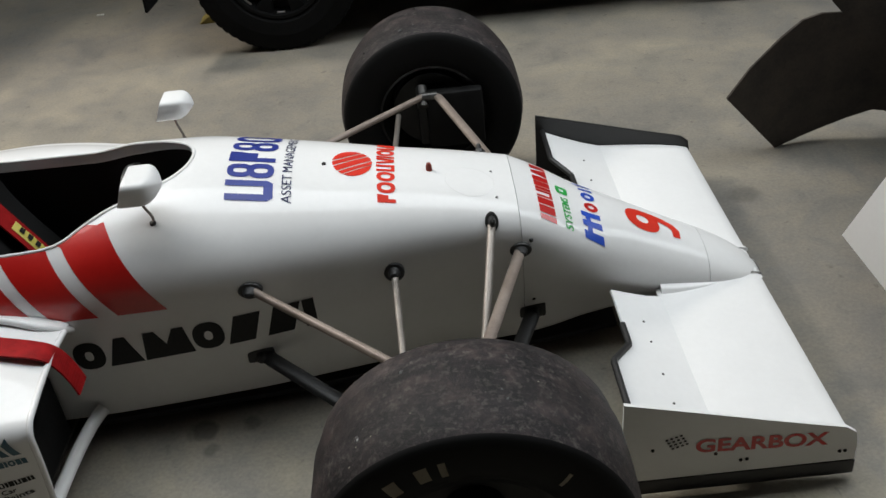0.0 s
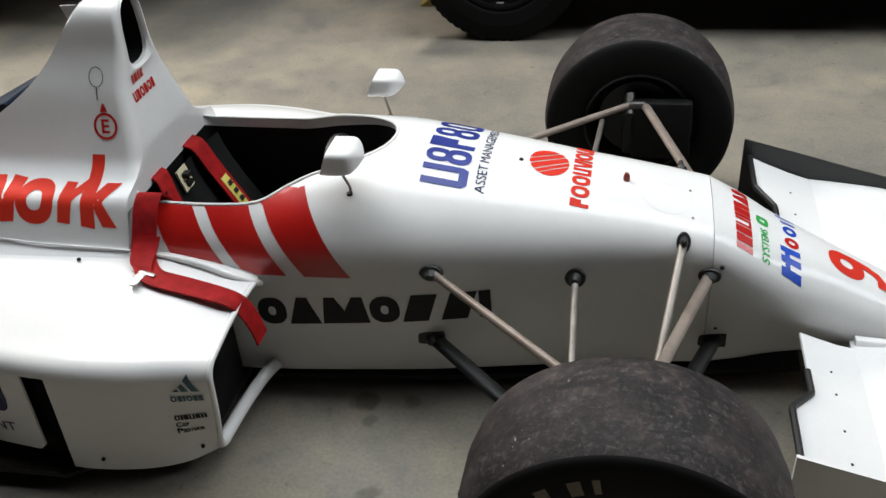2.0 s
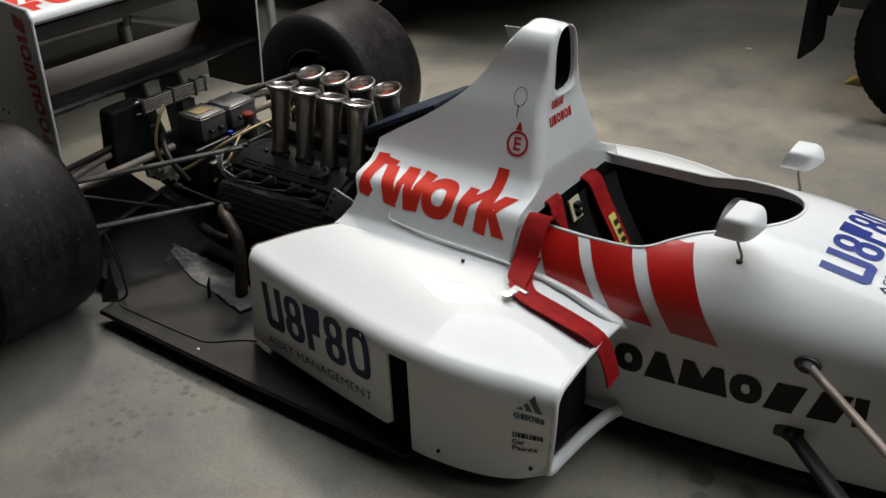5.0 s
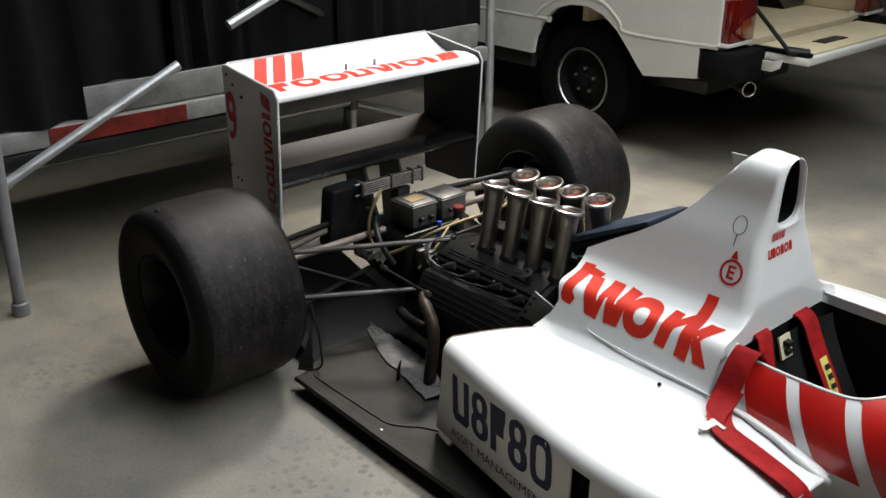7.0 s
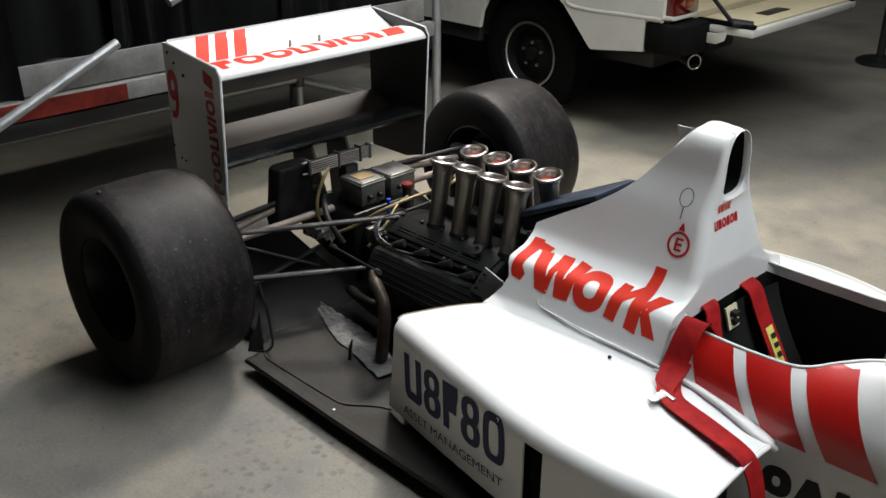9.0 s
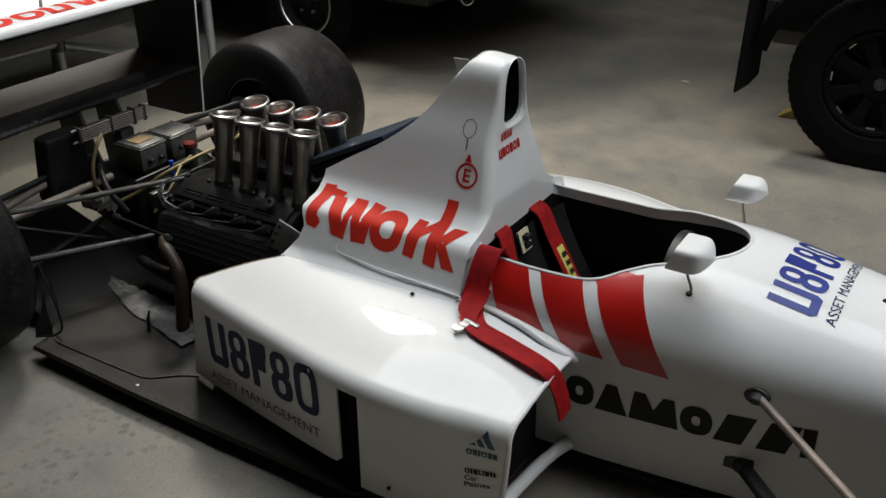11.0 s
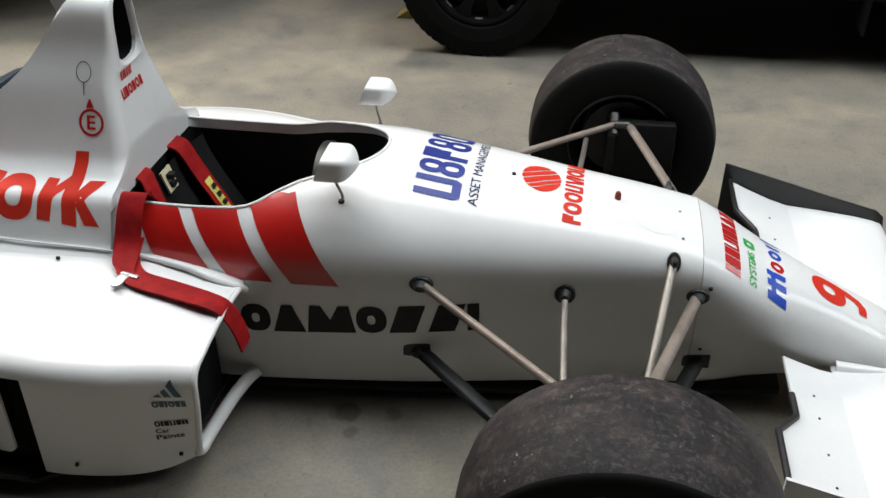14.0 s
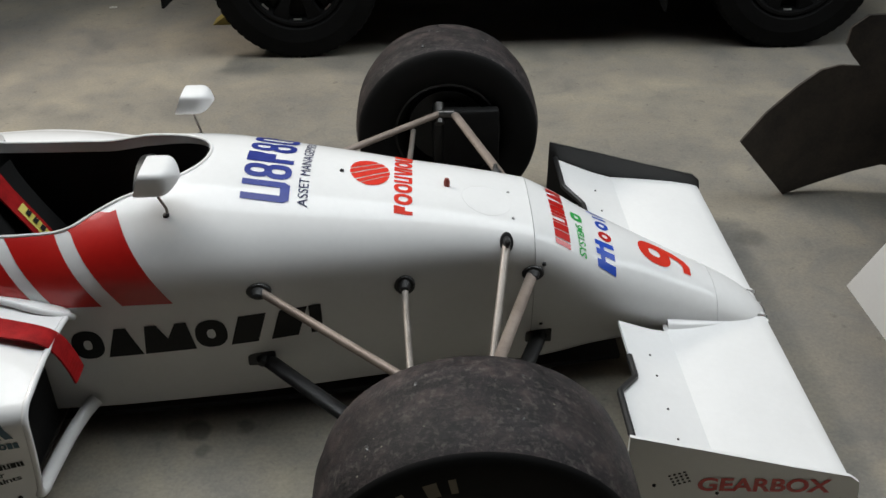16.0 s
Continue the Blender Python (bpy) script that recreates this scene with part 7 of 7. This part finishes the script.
    for x in (-3.995, -6.55):
        for y, s in ((2.44, -1), (3.86, 1)):
            w = new("wheel")
            w.parent = v
            w.location = (x + 4.0, y - 3.1, 0.365)
            bm = bmesh.new()
            block_tyre(bm, 0.362, 0.205, 0.205, 60, 0.004)
            part("tyre", bm, TRUCK_RUBBER, w, smooth=False)
            bm = bmesh.new()
            lathe(bm, [(s * 0.085, 0.207), (s * 0.085, 0.19), (s * 0.06, 0.18), (s * 0.03, 0.172), (s * 0.035, 0.12), (s * 0.055, 0.09), (s * 0.055, 0.045), (s * 0.075, 0.04), (s * 0.078, 0.0)], 48)
            part("rim", bm, PAINT_INNER, w)
            bm = bmesh.new()
            lathe(bm, [(s * 0.084, 0.208), (s * 0.092, 0.206), (s * 0.093, 0.194), (s * 0.086, 0.190)], 48, close=True)
            part("trim_ring", bm, LIP, w, "bright trim ring")
            for i in range(5):
                a = 2 * math.pi * i / 5 + 0.3
                bm = bmesh.new()
                lathe(bm, [(s * 0.05, 0.011), (s * 0.07, 0.010), (s * 0.073, 0.0)], 8, centre=(0.075 * math.cos(a), 0, 0.075 * math.sin(a)))
                part("wheel_nut", bm, LIP, w)


build_wagon()


def build_four_by_four():
    """A black short-wheelbase off-roader seen low down behind the racing car."""
    v = thing("off_road_car", (0.5, 3.2, 0), "black short off-road car on chunky tyres, parked on the concrete", "car")
    inv = Matrix.Translation((-0.5, -3.2, 0))

    def add(name, bm, mat, label="", parent=v, smooth=True):
        bmesh.ops.transform(bm, matrix=inv, verts=bm.verts)
        return part(name, bm, mat, parent, label, smooth)

    for y, s in ((2.30, 1), (4.05, -1)):
        bm = bmesh.new()
        out = [(-1.20, 0.72), (-1.12, 0.72), (-1.10, 0.80), (-0.98, 0.92), (-0.67, 0.97), (-0.36, 0.92), (-0.22, 0.75), (-0.20, 0.50), (1.20, 0.50), (1.24, 0.78), (1.40, 0.92), (1.70, 0.97), (2.00, 0.92), (2.16, 0.76), (2.45, 0.76), (2.45, 1.20), (-1.20, 1.20)]
        slab(bm, [(x, y, z) for x, z in out], 0.03 * s)
        add("body_side", bm, BLACK_GLOSS)
        for cx in (-0.67, 1.70):
            bm = bmesh.new()
            grid(bm, [[Vector((cx + r * math.cos(a), y - k * s, 0.40 + r * math.sin(a))) for k, r in ((0.10, 0.50), (0.09, 0.565), (0.0, 0.58))] for a in steps(radians(12), radians(168), 16)])
            bmesh.ops.solidify(bm, geom=bm.faces[:], thickness=0.008)
            add("wheel_arch_flare", bm, TRUCK_RUBBER)
        bm = bmesh.new()
        a, b = sorted((y - 0.02 * s, y + 0.14 * s))
        box(bm, -0.20, 1.20, a, b, 0.36, 0.50, 0.02)
        add("side_step", bm, PAINT_INNER)
    bm = bmesh.new()
    box(bm, -1.20, 2.45, 2.40, 3.95, 0.55, 0.95, 0.03)
    add("underbody", bm, PAINT_INNER)
    bm = bmesh.new()
    box(bm, -1.20, 0.95, 2.36, 3.99, 1.20, 1.95, 0.06)
    add("cabin", bm, BLACK_GLOSS)
    bm = bmesh.new()
    box(bm, 0.95, 2.42, 2.42, 3.93, 0.90, 1.28, 0.05)
    add("bonnet", bm, BLACK_GLOSS)
    for y in (2.72, 3.60):
        bm = bmesh.new()
        box(bm, -1.25, 2.5, y - 0.05, y + 0.05, 0.42, 0.56, 0.01)
        add("chassis_rail", bm, BLACK)
    for x in (-0.67, 1.70):
        bm = bmesh.new()
        tube(bm, [(x, 2.45, 0.40), (x, 3.15, 0.40), (x, 3.9, 0.40)], [0.06, 0.07, 0.06], 14)
        add("axle", bm, BLACK)
    bm = bmesh.new()
    box(bm, -1.30, -1.18, 2.34, 4.01, 0.56, 0.70, 0.02)
    add("rear_crossmember", bm, BLACK)
    for y0, s in ((2.15, 1), (4.20, -1)):
        bm = bmesh.new()
        slab(bm, [(-1.27, y0, 0.31), (-1.25, y0 + 0.13 * s, 0.315), (-1.235, y0 + 0.24 * s, 0.34), (-1.23, y0 + 0.22 * s, 0.78), (-1.26, y0 + 0.02 * s, 0.78)], 0.012)
        add("mud_flap", bm, TRUCK_RUBBER, "hanging black rubber mud flap")
        bm = bmesh.new()
        slab(bm, [(1.06, y0 + 0.02 * s, 0.24), (1.075, y0 + 0.26 * s, 0.24), (1.09, y0 + 0.26 * s, 0.62), (1.07, y0 + 0.02 * s, 0.62)], 0.010)
        add("mud_flap", bm, TRUCK_RUBBER)
    for x in (-0.672, 1.705):
        for y, s in ((2.405, -1), (3.95, 1)):
            w = new("wheel")
            w.parent = v
            w.location = (x - 0.5, y - 3.2, 0.40)
            bm = bmesh.new()
            block_tyre(bm, 0.398, 0.245, 0.235, 60, 0.004)
            part("tyre", bm, TRUCK_RUBBER, w, "chunky black off-road tyre", smooth=False)
            bm = bmesh.new()
            lathe(bm, [(s * 0.095, 0.240), (s * 0.112, 0.236), (s * 0.112, 0.222), (s * 0.085, 0.214), (-s * 0.05, 0.20)], 56)
            part("rim", bm, TRUCK_RUBBER, w)
            bm = bmesh.new()
            lathe(bm, [(s * 0.03, 0.215), (s * 0.03, 0.0)], 40)
            part("brake_drum", bm, PAINT_INNER, w)
            for i in range(8):
                a = 2 * math.pi * (i + 0.5) / 8
                m = Matrix.Rotation(a, 4, "Y")
                bm = bmesh.new()
                rows = []
                for r, hw, yy in ((0.075, 0.030, 0.086), (0.12, 0.026, 0.093), (0.17, 0.030, 0.097), (0.216, 0.046, 0.095)):
                    rows.append([Vector((-hw, s * (yy - 0.02), r)), Vector((-hw * 0.8, s * yy, r)), Vector((hw * 0.8, s * yy, r)), Vector((hw, s * (yy - 0.02), r))])
                grid(bm, rows)
                bmesh.ops.transform(bm, matrix=m, verts=bm.verts)
                part("spoke", bm, TRUCK_RUBBER, w)
                # machined lip in the window beside each spoke
                bm = bmesh.new()
                tube(bm, [(0.212 * math.cos(b), s * 0.088, 0.212 * math.sin(b)) for b in steps(a + radians(22.5) - 0.11, a + radians(22.5) + 0.07, 6)], 0.0055, 6)
                part("machined_lip", bm, LIP, w)
            bm = bmesh.new()
            lathe(bm, [(s * 0.07, 0.080), (s * 0.095, 0.076), (s * 0.10, 0.05), (s * 0.10, 0.0)], 32)
            part("hub", bm, TRUCK_RUBBER, w)
            bm = bmesh.new()
            lathe(bm, [(s * 0.098, 0.028), (s * 0.108, 0.026), (s * 0.109, 0.021), (s * 0.102, 0.018), (s * 0.104, 0.0)], 28)
            part("centre_cap", bm, DARK_STEEL, w, "dull silver centre cap")


build_four_by_four()

bm = bmesh.new()
slab(bm, [(-1.195, 2.80, 0.0), (-1.08, 2.80, 0.0), (-1.08, 2.80, 0.06), (-1.11, 2.80, 0.06)], -0.12, bevel=0.004)
tagged(part("wheel_chock", bm, YELLOW_PAINT), "yellow wedge chock on the concrete behind the off-road tyre", "wheel chock")
bm = bmesh.new()
box(bm, -1.83, -1.79, 3.12, 3.14, 0.0, 0.004, 0.001)
tagged(part("paper_scrap", bm, VAN_WHITE), "tiny white paper scrap on the concrete", "litter")


# ---- staging with black drapes ----
def build_stage():
    st = thing("stage_frame", (-4.1, 0, 0), "galvanised staging frame with red and white edge beam", "staging")
    inv = Matrix.Translation((4.1, 0, 0))

    def add(name, bm, mat, label="", smooth=True):
        bmesh.ops.transform(bm, matrix=inv, verts=bm.verts)
        return part(name, bm, mat, st, label, smooth)

    for x, y, lean in ((-3.90, -1.20, 0.06), (-5.04, -1.15, 0.0), (-5.04, 1.30, 0.0)):
        bm = bmesh.new()
        tube(bm, [(x + lean, y - 0.02, 0.0), (x + lean * 0.9, y - 0.018, 0.05), (x - lean * 0.35, y + 0.03, 1.12 if lean else 0.72)], 0.026, 12)
        lathe(bm, [(0, 0.036), (0.05, 0.034), (0.055, 0.027)], 14, "z", (x + lean, y - 0.02, 0))
        for z in (0.12, 0.16):
            tube(bm, [(x + lean * 0.85 + 0.024, y - 0.02, z), (x + lean * 0.85 + 0.029, y - 0.02, z)], 0.006, 8)
        add("leg", bm, surface("grey_painted_leg", (0.15, 0.145, 0.155), (0.22, 0.215, 0.225), (0.4, 0.55), 10, 150))
    bm = bmesh.new()
    box(bm, -4.13, -4.07, -2.4, 1.6, 0.585, 0.665, 0.006)
    add("edge_beam", bm, surface("scuffed_white_beam", (0.15, 0.146, 0.14), (0.32, 0.31, 0.30), (0.4, 0.6), 6, 80))
    for y0, y1 in ((-0.92, -0.30), (-2.2, -1.5)):
        bm = bmesh.new()
        box(bm, -4.067, -4.064, y0, y1, 0.588, 0.662)
        add("red_panel", bm, surface("scuffed_red_paint", (0.05, 0.008, 0.006), (0.27, 0.022, 0.012), (0.4, 0.6), 5, 40), "scuffed red paint")
    bm = bmesh.new()
    box(bm, -4.14, -4.09, -2.4, 1.6, 0.505, 0.575, 0.006)
    add("lower_beam", bm, BLACK)
    # hidden dark slab, added at a depth that shades the floor underneath
    bm = bmesh.new()
    box(bm, -5.1, -4.13, -2.4, 1.55, 0.72, 0.77, 0.006)
    add("deck", bm, surface("hidden_dark_slab", grey(0.03), grey(0.06), (0.5, 0.7), 4, 60))
    bm = bmesh.new()
    box(bm, -4.128, -4.105, -0.74, 1.55, 0.672, 0.798, 0.004)
    add("fascia_board", bm, surface("grey_scuffed_board", (0.15, 0.145, 0.14), (0.27, 0.26, 0.25), (0.4, 0.6), 7, 60), "scuffed grey fascia board")
    bm = bmesh.new()
    tube(bm, [(-4.0, -1.14, 0.495), (-4.0, -0.347, 0.857)], 0.022, 14)
    tube(bm, [(-4.0, -1.16, 0.487), (-4.0, -1.125, 0.503)], 0.027, 12)
    add("brace_pole", bm, GALV, "loose galvanised brace pole")
    bm = bmesh.new()
    tube(bm, [(-4.05, -0.06, 0.985), (-4.05, 0.52, 1.22)], 0.024, 14)
    add("brace_pole", bm, GALV)
    bm = bmesh.new()
    tube(bm, [(-4.15, 0.22, 1.12), (-4.25, 0.62, 0.92)], 0.020, 12)
    add("brace_pole", bm, DARK_STEEL)
    for a, b in (((-4.6, 1.01, 0.02), (-4.6, 1.01, 0.74)), ((-4.6, 1.01, 0.335), (-4.55, 1.62, 0.12)), ((-4.6, 1.01, 0.345), (-4.6, -1.2, 0.36))):
        bm = bmesh.new()
        tube(bm, [a, b], 0.024, 12)
        add("tie_bar", bm, GALV)
    bm = bmesh.new()
    lathe(bm, [(-0.04, 0.036), (0.04, 0.036)], 14, "z", (-4.6, 1.01, 0.34))
    add("clamp", bm, DARK_STEEL)
    bm = bmesh.new()
    tube(bm, [(-4.12, 1.66, 0.0), (-4.12, 1.66, 1.02)], 0.026, 14)
    post = add("post", bm, GALV)
    bm = bmesh.new()
    tube(bm, [(-4.12, 1.66, 1.02), (-4.12, 1.66, 2.4)], 0.027, 14)
    add("post_sleeve", bm, ORANGE_RED, "orange-red sleeve")
    for y in (-2.3, 1.75):
        bm = bmesh.new()
        tube(bm, [(-4.62, y, 0.0), (-4.62, y, 3.12)], 0.024, 12)
        add("back_post", bm, GALV)
    bm = bmesh.new()
    tube(bm, [(-4.62, -2.5, 3.10), (-4.62, 2.0, 3.10)], 0.022, 12)
    add("curtain_rail", bm, GALV)


build_stage()


def curtain(y0, y1, x, z0, z1, folds, label, hem=0.0):
    bm = bmesh.new()
    rows = []
    n = max(24, folds * 10)
    for i in range(n + 1):
        u = i / n
        wob = 0.030 * math.sin(u * folds * 2 * math.pi) + 0.014 * math.sin(u * folds * 5.3 + 1.3)
        rows.append([Vector((x + wob * (0.5 + 0.5 * (1 - v)), y0 + (y1 - y0) * u + 0.012 * math.sin(v * 5 + u * 9), z0 + hem * math.sin(u * 4.0) + (z1 - z0) * v)) for v in steps(0, 1, 10)])
    grid(bm, rows)
    bmesh.ops.solidify(bm, geom=bm.faces[:], thickness=0.004)
    tagged(part("drape", bm, DRAPE), label, "drape", group="black drapes on the staging")


# tops are carried up past the view to hold lamp light off the floor
curtain(-2.5, -0.75, -4.085, 0.671, 3.05, 7, "heavy black drape hanging low over the staging", 0.004)
curtain(-0.28, 0.12, -4.178, 0.773, 3.05, 3, "black drape hanging in narrow folds")
curtain(0.62, 1.62, -4.18, 0.773, 3.05, 6, "black drape hanging in narrow folds")
curtain(-0.72, 1.65, -4.225, 0.773, 3.05, 9, "long black drape along the back of the staging")


# ---- loose body section of another racing car ----
def build_spare_section():
    sp = thing("spare_body_section", (1.3, 0.85, 0), "white and black nose section standing on the concrete", "car body part")
    inv = Matrix.Translation((-1.3, -0.85, 0))
    bm = bmesh.new()
    out = [(1.222, 0.0), (1.006, 0.254), (1.09, 0.340), (1.20, 0.425), (1.274, 0.474), (1.34, 0.488), (1.41, 0.482), (1.375, 0.52), (1.345, 0.56), (1.35, 0.62), (1.40, 0.66), (1.47, 0.665), (1.60, 0.60), (1.75, 0.45), (1.75, 0.12), (1.66, 0.085), (1.60, 0.108), (1.561, 0.112), (1.45, 0.075), (1.325, 0.03)]
    slab(bm, [(x, 0.86 - 0.10 * ((x - 1.4) / 0.4) ** 2, z) for x, z in out], 0.012)
    bmesh.ops.transform(bm, matrix=inv, verts=bm.verts)
    part("black_panel", bm, surface("scuffed_black_panel", (0.014, 0.012, 0.010), (0.055, 0.042, 0.032), (0.45, 0.65), 7, 90), sp, "scuffed black panel")
    bm = bmesh.new()
    rows = []
    for u in steps(0, 1, 8):
        a = u * math.pi / 2
        rows.append([Vector((1.50 + 0.5 * v - 0.03 * math.sin(a), 0.78 - 0.16 * math.sin(a), 0.40 + 0.10 * v + 0.20 * math.cos(a) ** 1)) for v in steps(0, 1, 6)])
    grid(bm, rows)
    bmesh.ops.solidify(bm, geom=bm.faces[:], thickness=0.008)
    bmesh.ops.transform(bm, matrix=inv, verts=bm.verts)
    part("white_skin", bm, PAINT, sp)
    bm = bmesh.new()
    slab(bm, [(1.232, 0.255, 0.0), (1.238, 0.06, 0.34), (1.245, -0.08, 0.58), (1.26, -0.5, 0.60), (1.25, -0.5, 0.0)], 0.012)
    bmesh.ops.transform(bm, matrix=inv, verts=bm.verts)
    part("white_plate", bm, PAINT, sp)
    # unseen arch added beyond the panel so that the floor there falls in shadow
    bm = bmesh.new()
    rows = []
    for x in steps(1.56, 2.9, 8):
        rows.append([Vector((x, 0.24 + 0.60 * math.cos(a), 0.36 + 0.34 * math.sin(a))) for a in steps(-0.2, math.pi + 0.2, 18)])
    grid(bm, rows)
    bmesh.ops.solidify(bm, geom=bm.faces[:], thickness=0.008)
    bmesh.ops.transform(bm, matrix=inv, verts=bm.verts)
    part("shell", bm, BLACK, sp, "unseen black arch added to shade the floor")
    bm = bmesh.new()
    box(bm, 1.62, 1.9, -0.45, 0.80, 0.30, 0.34, 0.01)
    bmesh.ops.transform(bm, matrix=inv, verts=bm.verts)
    part("cross_plane", bm, BLACK, sp)
    bm = bmesh.new()
    slab(bm, [(1.85, -0.45, 0.0), (1.85, 0.80, 0.0), (1.85, 0.80, 0.32), (1.85, -0.45, 0.32)], 0.02)
    bmesh.ops.transform(bm, matrix=inv, verts=bm.verts)
    part("rear_plate", bm, BLACK, sp)


build_spare_section()

# barrier post far off
bm = bmesh.new()
lathe(bm, [(0.0, 0.0), (0.0, 0.17), (0.025, 0.17), (0.045, 0.12), (0.05, 0.03), (0.95, 0.028), (0.97, 0.04), (1.0, 0.03), (1.01, 0.0)], 28, "z", (-2.95, 5.25, 0))
tagged(part("barrier_post", bm, BLACK), "black barrier post on a round foot", "barrier post")
bm = bmesh.new()
box(bm, -2.98, -2.55, 5.50, 5.85, 0.0, 0.03, 0.006)
box(bm, -2.86, -2.66, 5.60, 5.75, 0.03, 0.9, 0.012)
tagged(part("machine_stand", bm, DARK_STEEL), "dark grey steel stand on a plate foot", "stand")
